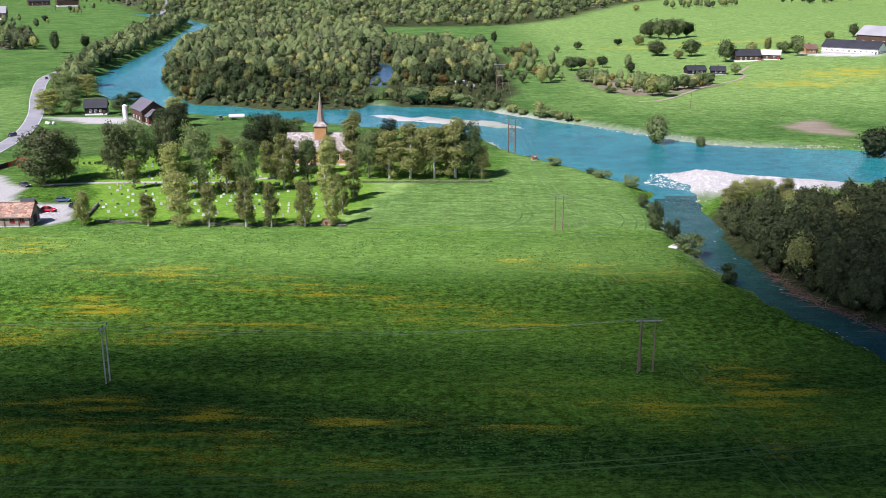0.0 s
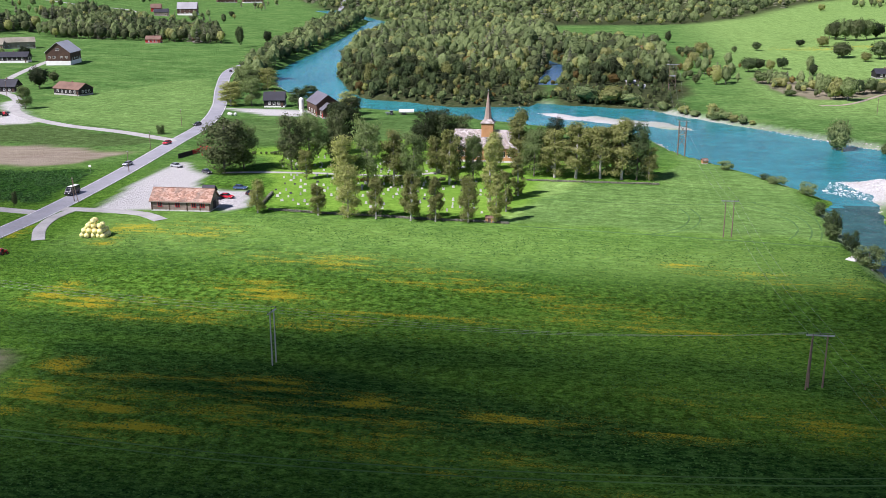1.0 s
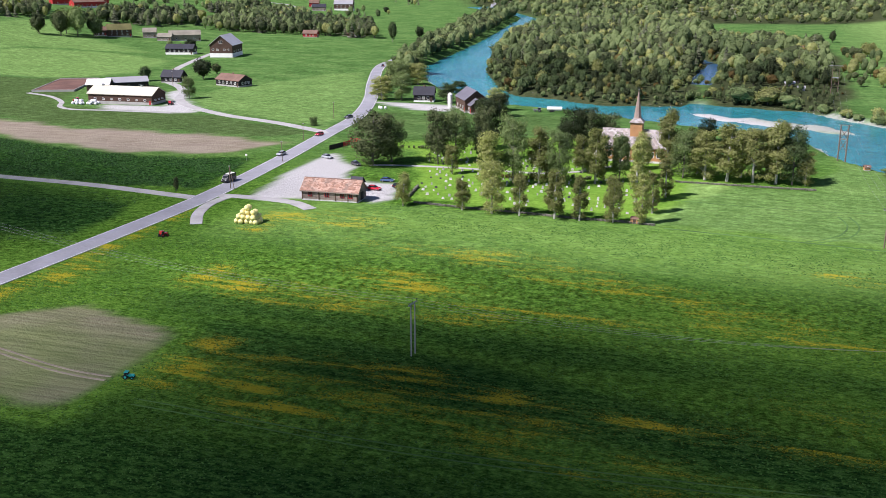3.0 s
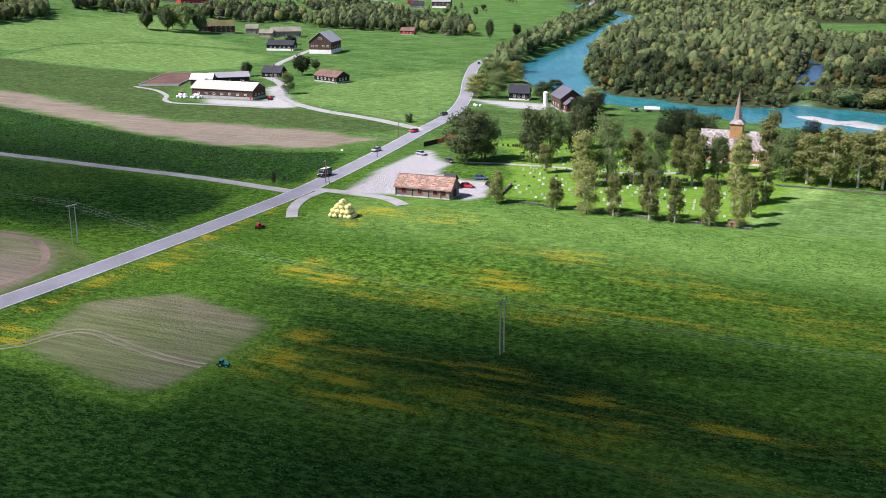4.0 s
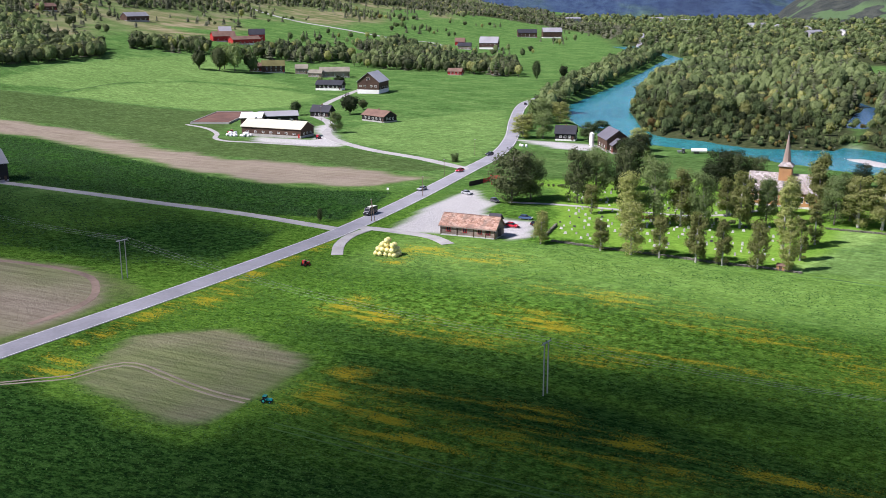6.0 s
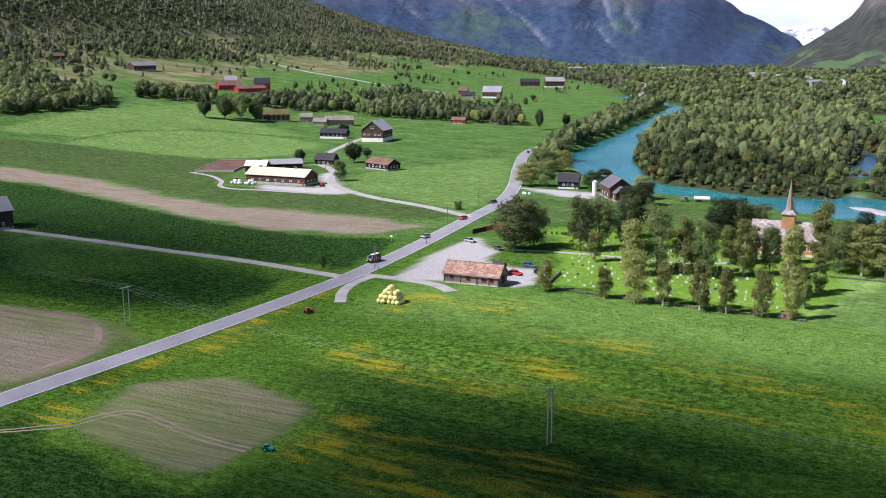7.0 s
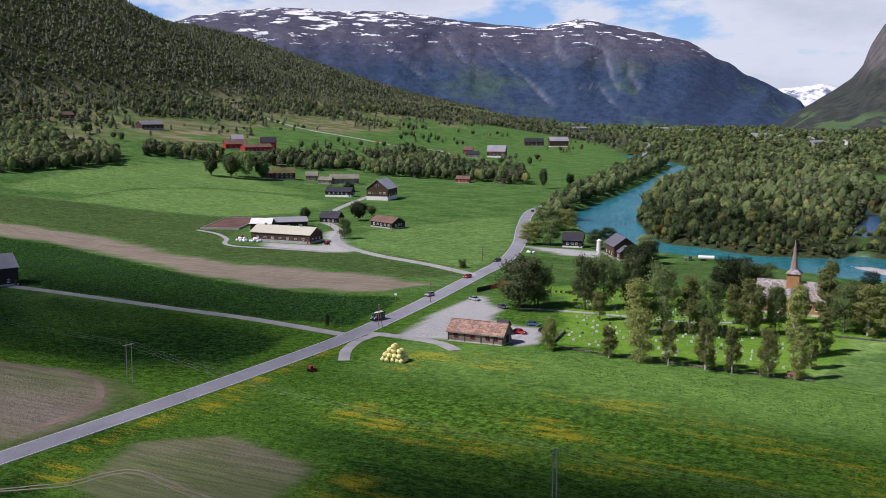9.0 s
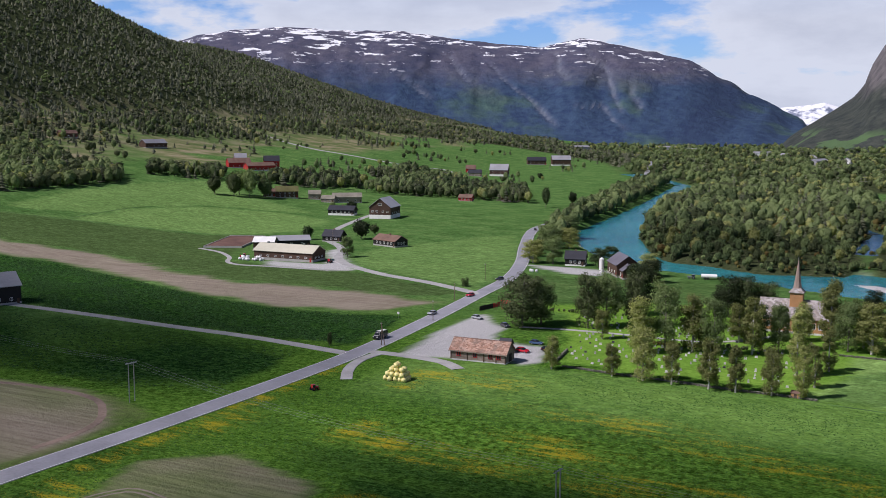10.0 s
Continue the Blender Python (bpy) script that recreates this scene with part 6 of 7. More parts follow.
house("hedge_shed", -370, 866, 10, 11, 7, 3.2, 2.4, BROWNWOOD, BROWNROOF, "small brown shed at the hedge", 1, 2)
house("field_barn", -335.5, 267.5, 68, 17, 14, 7.4, 4.6, BLACKWOOD, GREYROOF, "dark barn with a grey roof beside the field track", 1, 3, 0.8, CONCRETE, False, (-90, 0), 0.5, "barn")

# by the river
rb = house("river_barn", -135, 456, -58, 17, 11, 6.0, 4.0, BROWNWOOD, DARKSHEET, "brown river barn with dark grey sheet roofs", 1, 3, 1.0, CONCRETE, False, (-90, 0), 0.5, "barn")
wing = house("barn_wing", -131, 448.5, -58, 11, 7, 4.0, 2.6, BROWNWOOD, DARKSHEET, "low brown barn wing with a dark grey roof", 1, 2, 0.8, None, False, (-90, 0), 0.4, "barn")
silo = base("silo", -147, 460, 0, label="white round silo beside the river barn", category="silo")
bm = rod(bmesh.new(), (0, 0, -0.3), (0, 0, 6.3), 1.15, sides=20)
part("tank", bm, WHITE, silo)
bm = bmesh.new()
bmesh.ops.create_cone(bm, cap_ends=True, segments=20, radius1=1.22, radius2=0.15, depth=0.9, matrix=pose(0, 0, 6.75))
part("cap", bm, WHITE, silo)
house("river_cottage", -166, 477, 12, 10, 8, 3.8, 3.4, BLACKWOOD, DARKROOF, "black timber cottage with grey-blue roof", 1, 3, 0.8, WHITE)

# the farm beyond the river
house("pasture_house", 164, 656, 6, 12, 9, 3.0, 2.6, BLACKWOOD, DARKROOF, "low dark house with a black roof", 1, 3)
house("pasture_garage", 178, 653, -8, 9, 8, 2.8, 2.4, BLACKWOOD, DARKROOF, "small dark garage with a black roof", 1, 2)
house("blue_roof_house", 216, 722, 4, 18, 12, 4.2, 4.0, BROWNWOOD, DARKROOF, "dark house with a blue-black roof", 1, 4, 0.8, WHITE)
house("grey_outbuilding", 234, 722, -20, 13, 10, 3.6, 3.0, BROWNWOOD, PALEGREY, "brown outbuilding with pale grey roofs", 1, 2, 0.6, WHITE, False)
house("ochre_cabin", 269, 746, 20, 11, 8, 3.6, 3.0, OCHRE, BROWNROOF, "ochre cabin beside the farmyard", 1, 2)
house("white_byre", 297, 733, -42, 40, 17, 4.2, 4.6, WHITE, DARKROOF, "long white byre with a dark roof", 1, 9, 0.6, None, False, (-90, 0, 180), 0.7, "barn", (1.3, 1.0))
house("great_barn", 324, 752, -55, 28, 19, 10.0, 6.0, BROWNWOOD, GREYROOF, "large brown barn with a pale grey roof", 1, 3, 4.0, WHITE, False, (-90, 0, 180), 0.7, "barn", (1.6, 1.2))

house("red_cabin", 22, 813, 10, 9, 7, 3.0, 2.2, REDWOOD, BROWNROOF, "small red cabin among pasture trees", 1, 2, 0.4, None, False)
house("boat_house", 33.5, 362.5, 20, 1.9, 1.5, 1.1, 0.6, OCHRE, BROWNROOF, "tiny ochre boat house on the river bank", 1, 1, 0.2, None, False, (-90,), 0.2, "hut", (0.5, 0.5), False)
house("white_hut", 16, 587, 8, 3.4, 2.6, 1.7, 0.8, WHITE, GREYROOF, "small white hut beyond the river", 1, 1, 0.3, None, False, category="hut")
house("grey_hut", 10, 606, 8, 5, 3, 1.8, 0.8, GREYWOOD, PALEGREY, "small grey hut with a pale roof among bushes", 1, 1, 0.3, None, False, category="hut")

# far valley buildings
for i, (x, y, L, m) in enumerate([(-401, 2482, 40, WHITE), (-789, 3095, 60, WHITE), (-930, 2700, 46, GREYROOF), (-218, 1985, 50, GREYROOF), (-175, 2059, 36, WHITE), (-260, 2250, 30, WHITE), (-330, 2350, 30, BROWNWOOD), (-640, 2800, 40, BROWNWOOD)]):
    house("valley_building", x, y, 20 + 17 * i, L, 16, 8, 4, m, GREYROOF, "far pale building in the valley", 1, 4, 0.5, None, False, (-90,), 0.5, "building", (2.0, 1.6), False, "far buildings")


# ---- vehicles ----
def car(x, y, yaw, paint, label, kind="car", group="cars on the road"):
    """A car that faces its own +x."""
    big = kind == "van"
    L, W, H, r = (5.9, 2.0, 2.6, 0.36) if big else (4.4, 1.8, 1.48, 0.32)
    c = base(kind, x, y, yaw, z=height(x, y) + (0.15 if group == "cars on the road" else 0.03), label=label, category=kind, group=group)
    if big:
        low = [(-L / 2, 0.35), (L / 2 - 0.1, 0.35), (L / 2, 0.9), (L / 2 - 0.5, 1.25), (L / 2 - 1.3, 2.35), (L / 2 - 1.8, 2.55), (-L / 2 + 0.1, 2.6), (-L / 2, 2.4)]
        cab = [(L / 2 - 2.0, 1.35), (L / 2 - 0.62, 1.3), (L / 2 - 1.32, 2.28), (L / 2 - 2.0, 2.3)]
    else:
        low = [(-L / 2, 0.32), (L / 2 - 0.05, 0.3), (L / 2, 0.62), (L / 2 - 0.25, 0.82), (L / 2 - 1.15, 0.95), (-L / 2 + 0.5, 1.0), (-L / 2 + 0.05, 0.92)]
        cab = [(L / 2 - 1.25, 0.93), (L / 2 - 2.0, 1.40), (-0.9, 1.44), (-L / 2 + 0.55, 1.3), (-L / 2 + 0.15, 0.95)]
    bm = prism(low, -W / 2, W / 2)
    bmesh.ops.bevel(bm, geom=bm.edges[:], offset=0.06, segments=2, affect="EDGES")
    part("body", bm, paint, c)
    k = 1.006 if big else 0.86
    bm = prism(cab, -W / 2 * k, W / 2 * k)
    part("side_glass" if big else "cabin_glass", bm, GLASS, c)
    if big:
        part("roof_panel", boxed(-L / 2 + 0.3, L / 2 - 1.9, -W / 2 + 0.2, W / 2 - 0.2, 2.56, 2.63, bevel=0.02), WHITE, c, "pale roof")
        m = Matrix.Translation((L / 2 - 0.93, 0, 1.8)) @ Matrix.Rotation(radians(-33), 4, "Y")
        part("windscreen", boxed(-0.02, 0.05, -0.85, 0.85, -0.5, 0.55, m=m), GLASS, c)
    else:
        part("roof_panel", boxed(-L / 2 + 0.75, L / 2 - 2.05, -W / 2 * 0.8, W / 2 * 0.8, 1.41, 1.47, bevel=0.02), paint, c)
    for xx in (-L / 2 + 0.85, L / 2 - 0.9):
        for yy in (-W / 2 + 0.08, W / 2 - 0.08):
            wheel = part("wheel", rod(bmesh.new(), (xx, yy - 0.1, r), (xx, yy + 0.1, r), r, sides=14), RUBBER, c)
            part("rim", rod(bmesh.new(), (xx, yy - 0.115, r), (xx, yy + 0.115, r), r * 0.6, sides=10), STEEL, wheel)
    for yy in (-W / 2 + 0.3, W / 2 - 0.3):
        part("headlight", boxed(L / 2 - 0.16, L / 2 + 0.01, yy - 0.2, yy + 0.2, 0.66 if not big else 0.85, 0.8 if not big else 1.05, bevel=0.02), WHITE, c, "clear headlight")
        part("tail_light", boxed(-L / 2 - 0.015, -L / 2 + 0.1, yy - 0.14, yy + 0.14, 0.7, 0.9, bevel=0.02), TAIL, c, "red tail light")
    part("bumper", boxed(L / 2 - 0.2, L / 2 + 0.05, -W / 2 + 0.06, W / 2 - 0.06, 0.3, 0.5, bevel=0.03), RUBBER, c)
    return c


def gloss(name, colour):
    n = Nodes(name, 0.25)
    n.b.inputs["Coat Weight"].default_value = 0.6
    dust = n.steps(n.noise(1.5, 5), (0.45, 0.0), (0.8, 0.35))
    return n.done(n.mix(dust, colour, (0.2, 0.18, 0.15)))


TAIL = gloss("tail_red", (0.5, 0.01, 0.01))
P_BLACK, P_SILVER, P_RED, P_BLUE, P_DARK = gloss("black_paint", (0.012, 0.014, 0.018)), gloss("silver_paint", (0.42, 0.44, 0.46)), gloss("red_paint", (0.55, 0.01, 0.03)), gloss("blue_paint", (0.06, 0.12, 0.24)), gloss("dark_grey_paint", (0.05, 0.05, 0.06))
car(-165.0, 280, -94, P_BLACK, "black delivery van with a pale roof on the road", "van")
car(-169.0, 325, -97, P_SILVER, "silver estate car on the road")
car(-173.2, 367, -98, P_RED, "red hatchback on the road")
car(-179.6, 412, -105, P_DARK, "dark grey car on the road")
car(-247.5, 627, 110, P_DARK, "dark car far along the road")
car(-150.5, 325, -20, P_SILVER, "silver pickup parked in the gravel yard", group="parked cars")
car(-135.5, 316, -38, P_DARK, "dark car parked under the big tree", group="parked cars")
car(-115.2, 294, 4, P_BLUE, "blue estate parked beside the churchyard", group="parked cars")
car(-108.6, 287, 62, P_BLACK, "black car parked beside the churchyard", group="parked cars")
car(-114.8, 281.5, -8, P_RED, "red car parked behind the log shed", group="parked cars")
car(-351, 502, 20, P_SILVER, "pale car parked on the farm", group="parked cars")


# ---- power lines ----
def h_pole(x, y, tall, yaw, gap=2.4, arm=4.6, label="two-legged wooden power pole with a steel crossarm", braces=False, grey=False):
    p = base("power_pole", x, y, yaw, label=label, category="power pole", group="power poles")
    m = GREYPOLE if grey else POLEWOOD
    for s in (-gap / 2, gap / 2):
        part("pole", rod(bmesh.new(), (s, 0, -0.6), (s, 0, tall), 0.26 if braces and tall < 14 else 0.14 if grey else 0.18, 0.22 if braces and tall < 14 else 0.11, sides=10), m, p)
    part("crossarm", boxed(-arm / 2, arm / 2, -0.1, 0.1, tall - 0.35, tall - 0.12, bevel=0.02), STEEL, p)
    for s in (-arm / 2 + 0.15, 0, arm / 2 - 0.15):
        bm = rod(bmesh.new(), (s, 0, tall - 0.12), (s, 0, tall + 0.28), 0.07, 0.05, sides=8)
        part("insulator", bm, GLASS, p, "dark insulator")
    if braces:
        for z0, z1 in ((tall * 0.25, tall * 0.6), (tall * 0.6, tall * 0.9)):
            for a, b in ((-1, 1), (1, -1)):
                part("brace", rod(bmesh.new(), (a * gap / 2, 0, z0), (b * gap / 2, 0, z1), 0.11 if tall < 14 else 0.06, sides=6), POLEWOOD, p)
        part("tie", boxed(-gap / 2, gap / 2, -0.08, 0.08, tall * 0.58, tall * 0.62), STEEL, p)
    return Vector((x, y, height(x, y) + tall + 0.25)), yaw, arm


def wires(a, b, sag=1.2):
    """Three sagging conductors between two poles."""
    bm = bmesh.new()
    for k in (-0.5, 0, 0.5):
        ends = []
        for at, yaw, arm in (a, b):
            ends.append(at + Matrix.Rotation(radians(yaw), 3, "Z") @ Vector((k * (arm - 0.3), 0, 0)))
        last = None
        for i in range(15):
            s = i / 14
            q = ends[0].lerp(ends[1], s) - Vector((0, 0, sag * 4 * s * (1 - s)))
            if last is not None:
                rod(bm, last, q, 0.018, sides=4)
            last = q
    me = bpy.data.meshes.new("power_line")
    bm.to_mesh(me)
    bm.free()
    me.materials.append(WIRE)
    tagged(new("power_line", me), "three thin sagging power wires between poles", "power line", "power lines")


pole_mid = h_pole(-58.2, 160, 10.2, 82, 1.5, 3.2, "pair of slim grey power poles in the meadow", grey=True)
pole_east = h_pole(36.2, 165, 9.7, 3)
tagged(part("stay_pole", rod(bmesh.new(), (-1.9, -1.2, -0.5), (-1.3, 0, 8.8), 0.15, 0.12, sides=10), POLEWOOD, bpy.data.objects["power_pole.001"]))
pole_north = h_pole(31.4, 262, 10, 3, 2.1, 4.4)
pylon = h_pole(26.1, 377, 13.0, 0, 2.6, 4.4, "tall rust-brown braced power pylon on the river bank", True)
pole_west = h_pole(-183.4, 186, 10.4, 80, 1.6, 3.4, "pair of slim grey power poles beside the road", grey=True)
pole_far = h_pole(32, 569, 16, 0, 3.5, 7.0, "slim far power pylon beyond the river", True)
wires(pole_mid, pole_east, 2.2)
wires(pole_east, pole_north, 2.0)
wires(pole_north, pylon, 2.0)
wires(pylon, pole_far, 3.5)
wires(pole_mid, pole_west, 2.4)
south = h_pole(54, 45, 10, 3)
wires(pole_east, south, 2.2)
west_end = h_pole(-330, 215, 10, 80, 1.6, 3.4, "pair of slim grey power poles in the west field", grey=True)
wires(pole_west, west_end, 2.4)
for x, y, tall in ((-159.6, 271.5, 7.5), (-163.5, 315, 7.5), (-186, 410, 7.5), (124, 500, 8.0), (-175, 356, 7), (-322, 492, 9)):
    p = base("utility_pole", x, y, 0, label="single wooden utility pole", category="utility pole", group="utility poles")
    part("pole", rod(bmesh.new(), (0, 0, -0.5), (0, 0, tall), 0.15, 0.10, sides=8), POLEWOOD, p)
    part("cap", boxed(-0.3, 0.3, -0.08, 0.08, tall - 0.4, tall - 0.2), STEEL, p)
    if y < 300:
        part("stay", rod(bmesh.new(), (0.1, 0, tall - 0.6), (2.0, -1.0, -0.3), 0.11, sides=8), POLEWOOD, p)

# ---- bales, machines and odds and ends ----
PLASTIC = plain("cream_bale_wrap", (0.82, 0.74, 0.30), 0.45, grain=1.5, vary=0.12, relief=0.3)
WRAP = plain("white_bale_wrap", (0.80, 0.80, 0.80), 0.4, grain=1.5, vary=0.08, relief=0.3)


def bale_mesh(material):
    bm = bmesh.new()
    bmesh.ops.create_cone(bm, cap_ends=True, segments=16, radius1=0.72, radius2=0.72, depth=1.3)
    bmesh.ops.bevel(bm, geom=[e for e in bm.edges if abs(e.verts[0].co.z - e.verts[1].co.z) < 0.01], offset=0.16, segments=2, affect="EDGES")
    me = bpy.data.meshes.new("bale")
    bm.to_mesh(me)
    bm.free()
    for p in me.polygons:
        p.use_smooth = True
    me.materials.append(material)
    return me


rng = random.Random(8)
cream, pure = bale_mesh(PLASTIC), bale_mesh(WRAP)
k = 0
for layer, (nx, ny) in enumerate(((5, 3), (4, 3), (3, 2), (1, 2))):
    for i in range(nx):
        for j in range(ny):
            if layer == 2 and rng.random() < 0.3:
                continue
            x, y = -133 + (i - (nx - 1) / 2) * 1.45 + rng.uniform(-0.3, 0.3), 235 + (j - (ny - 1) / 2) * 1.42 + rng.uniform(-0.15, 0.15)
            b = new("bale", cream)
            lying = rng.random() < 0.3
            b.matrix_world = pose(x, y, height(-133, 235) + 0.62 + layer * 1.22, 90 if lying else rng.uniform(-6, 6), rng.uniform(-6, 6), rng.uniform(0, 180))
            tagged(b, "pale yellow plastic-wrapped silage bale in a heap", "bale", "cream bale heap")
for i in range(30):
    b = new("bale", pure)
    low = i < 19
    x, y = -327.5 + rng.uniform(-8, 8) * (1.0 if low else 0.75), 0.0
    y = 420.5 + 0.25 * (x + 327) + rng.uniform(-2.2, 2.2) * (1.0 if low else 0.5)
    b.matrix_world = pose(x, y, height(x, y) + (0.62 if low else 1.75), 90 if rng.random() < 0.7 else rng.uniform(-10, 10), rng.uniform(-8, 8), rng.uniform(0, 180))
    tagged(b, "white plastic-wrapped bale beside the byre", "bale", "white bales")
for x, y in ((-176, 443), (-174.2, 443.6), (-177.5, 444.2)):
    b = new("bale", pure)
    b.matrix_world = pose(x, y, height(x, y) + 0.66, 90, 0, 20)
    tagged(b, "white plastic-wrapped bale on the grass verge", "bale", "white bales")


def machine(name, x, y, yaw, paint, label, size=1.0, small=1.0):
    """A small tractor or implement: hood, cab, wheels."""
    m = base(name, x, y, yaw, label=label, category="machine")
    m.scale = (small, small, small)
    part("hood", boxed(0.1, 1.7 * size, -0.45, 0.45, 0.7, 1.35, bevel=0.08), paint, m)
    part("cab", boxed(-1.1 * size, 0.1, -0.65, 0.65, 0.9, 2.2, bevel=0.1), paint, m)
    part("cab_glass", boxed(-1.0 * size, 0.14, -0.67, 0.67, 1.4, 2.0, bevel=0.03), GLASS, m)
    for xx, r in ((-0.7, 0.72), (1.2, 0.45)):
        for yy in (-0.75, 0.75):
            w = part("wheel", rod(bmesh.new(), (xx, yy - 0.2, r), (xx, yy + 0.2, r), r, sides=16), RUBBER, m)
            part("rim", rod(bmesh.new(), (xx, yy - 0.22, r), (xx, yy + 0.22, r), r * 0.5, sides=10), paint, w)
    part("drawbar", boxed(-2.2, -1.0, -0.1, 0.1, 0.4, 0.6), RUBBER, m)


machine("tractor", -101.6, 134.8, 15, gloss("turquoise_paint", (0.02, 0.42, 0.38)), "small turquoise tractor at the field's corner", 1.0, 0.62)
machine("farm_machine", -147.8, 216.0, 70, gloss("machine_red", (0.42, 0.02, 0.02)), "red farm machine standing in the grass", 1.0, 0.75)
machine("red_tractor", -337, 427, 200, P_RED, "red tractor beside the byre", 1.1)
machine("trailer_tractor", -282.6, 428.5, 100, P_RED, "small red tractor on the farm track")

tank = base("slurry_tanker", -96, 462, 12, label="silver slurry tanker trailer by the river", category="trailer")
bm = rod(bmesh.new(), (-3.6, 0, 1.6), (3.6, 0, 1.6), 1.0, sides=18)
bmesh.ops.bevel(bm, geom=[e for e in bm.edges if e.calc_length() < 0.5], offset=0.12, segments=2, affect="EDGES")
part("tank", bm, WHITE, tank)
for xx in (-1.8, -0.6):
    for yy in (-0.9, 0.9):
        part("wheel", rod(bmesh.new(), (xx, yy - 0.2, 0.55), (xx, yy + 0.2, 0.55), 0.55, sides=14), RUBBER, tank)
part("drawbar", boxed(3.4, 5.6, -0.15, 0.15, 0.5, 0.8), RUBBER, tank)
machine("parked_tractor", -103.5, 460, 190, gloss("grey_green_paint", (0.16, 0.2, 0.18)), "grey tractor coupled near the slurry tanker", 1.3)

hut = base("tool_hut", -32.1, 266.6, -4, label="small red-brown hut at the churchyard wall", category="hut")
part("wall", gable_body(2.2, 1.8, 1.3, 0.5), OCHRE, hut)
part("roof", roof_slabs(2.2, 1.8, 1.3, 0.5, 0.15, 0.1), BROWNROOF, hut)
part("door", boxed(-0.4, 0.4, -0.95, -0.86, 0.05, 1.2), BROWNWOOD, hut)

# manure pit beside the hay barn
pit = base("manure_pit", -385, 481, 113, label="walled manure pit with dark brown muck", category="pit")
part("muck", boxed(-28, 28, -11, 11, -0.6, 0.7), plain("muck", (0.135, 0.075, 0.058), 0.95, grain=0.6, vary=0.35, relief=0.5), pit)
for d in ((-28.4, 28.4, -11.4, -11), (-28.4, 28.4, 11, 11.4), (28, 28.4, -11, 11), (-28.4, -28, -11, 11)):
    part("concrete_wall", boxed(*d, -0.8, 1.0), CONCRETE, pit)

# the red gate and dark fence by the road
gate = base("lych_gate", -149, 347.5, 20, label="small red gate hut at the churchyard entrance", category="gate")
for s in (-1.3, 1.3):
    part("post", boxed(s - 0.15, s + 0.15, -0.6, 0.6, -0.2, 2.6), REDWOOD, gate)
part("roof", roof_slabs(3.4, 2.2, 2.6, 0.9, 0.2, 0.12), REDWOOD, gate)
fence = base("board_fence", -155, 346.5, 76, label="dark red board fence beside the road", category="fence")
for i in range(26):
    part("board", boxed(-6.5 + i * 0.5, -6.08 + i * 0.5, -0.04, 0.04, -0.1, 1.7 + 0.06 * (i % 2)), BLACKWOOD if i < 17 else REDWOOD, fence)
for z in (0.4, 1.3):
    part("rail", boxed(-6.6, 6.6, 0.04, 0.12, z, z + 0.12), BLACKWOOD, fence)

sign = base("road_sign", -176.8, 313, 5, label="small white and yellow road sign on a post", category="sign")
part("post", rod(bmesh.new(), (0, 0, -0.3), (0, 0, 2.6), 0.04, sides=6), STEEL, sign)
part("sign_plate", boxed(-0.45, 0.45, -0.05, -0.02, 1.8, 2.5, bevel=0.01), WHITE, sign)

slab = base("concrete_slab", 59.8, 246.7, -35, label="pale concrete slab lying at the bank", category="slab")
part("plate", boxed(-1.2, 1.2, -2.2, 2.2, -0.1, 0.35, bevel=0.05), WHITE, slab)

# ---- churchyard ----
def rock_mesh(seed, material, flat=0.6):
    rng = random.Random(seed)
    bm = bmesh.new()
    bmesh.ops.create_icosphere(bm, subdivisions=1, radius=1)
    for v in bm.verts:
        v.co *= rng.uniform(0.7, 1.15)
        v.co.z *= flat
    me = bpy.data.meshes.new("stone")
    bm.to_mesh(me)
    bm.free()
    me.materials.append(material)
    return me


def rock_stuff(name, spots, label, category, material, parent=None):
    """Loose stones in one mesh. spots: x, y, z, radius."""
    rng = np.random.default_rng(len(spots))
    bm = bmesh.new()
    bmesh.ops.create_icosphere(bm, subdivisions=1, radius=1)
    v0 = np.array([v.co for v in bm.verts])
    f0 = np.array([[v.index for v in f.verts] for f in bm.faces])
    bm.free()
    V, Fq = [], []
    for i, (x, y, z, r) in enumerate(spots):
        v = v0 * rng.uniform(0.65, 1.2, (len(v0), 1)) * r * np.array([rng.uniform(0.8, 1.4), rng.uniform(0.8, 1.2), rng.uniform(0.45, 0.8)])
        V.append(v + np.array([x, y, z]))
        Fq.append(f0 + i * len(v0))
    ob = new(name, mesh_of(name, np.concatenate(V), np.concatenate(Fq), [material]))
    if parent:
        ob.parent = parent
        ob["kind"] = "stuff"
        return ob
    return tagged(ob, label, category, kind="stuff")


def varied_stone(name, dark, light):
    n = Nodes(name, 0.9)
    geo = n.add("ShaderNodeNewGeometry")
    col = n.steps(geo.outputs["Random Per Island"], (0.0, dark), (1.0, light))
    col = n.mix(0.35, col, n.steps(n.noise(2.0, 5), (0.3, dark), (0.7, light)))
    n.bump(n.noise(4.0, 5), 0.3, 0.1)
    return n.done(col)


PEBBLE = varied_stone("bar_stones", (0.42, 0.41, 0.39), (0.80, 0.79, 0.77))
BANKSTONE = varied_stone("bank_stones", (0.22, 0.20, 0.18), (0.55, 0.53, 0.50))
WALLSTONE = varied_stone("wall_stones", (0.07, 0.075, 0.05), (0.22, 0.21, 0.17))
GRANITE = [plain("light_granite", (0.50, 0.49, 0.48), 0.5, grain=4, vary=0.15), plain("grey_granite", (0.34, 0.33, 0.33), 0.5, grain=4, vary=0.2), plain("dark_granite", (0.06, 0.06, 0.065), 0.3, grain=4, vary=0.2)]


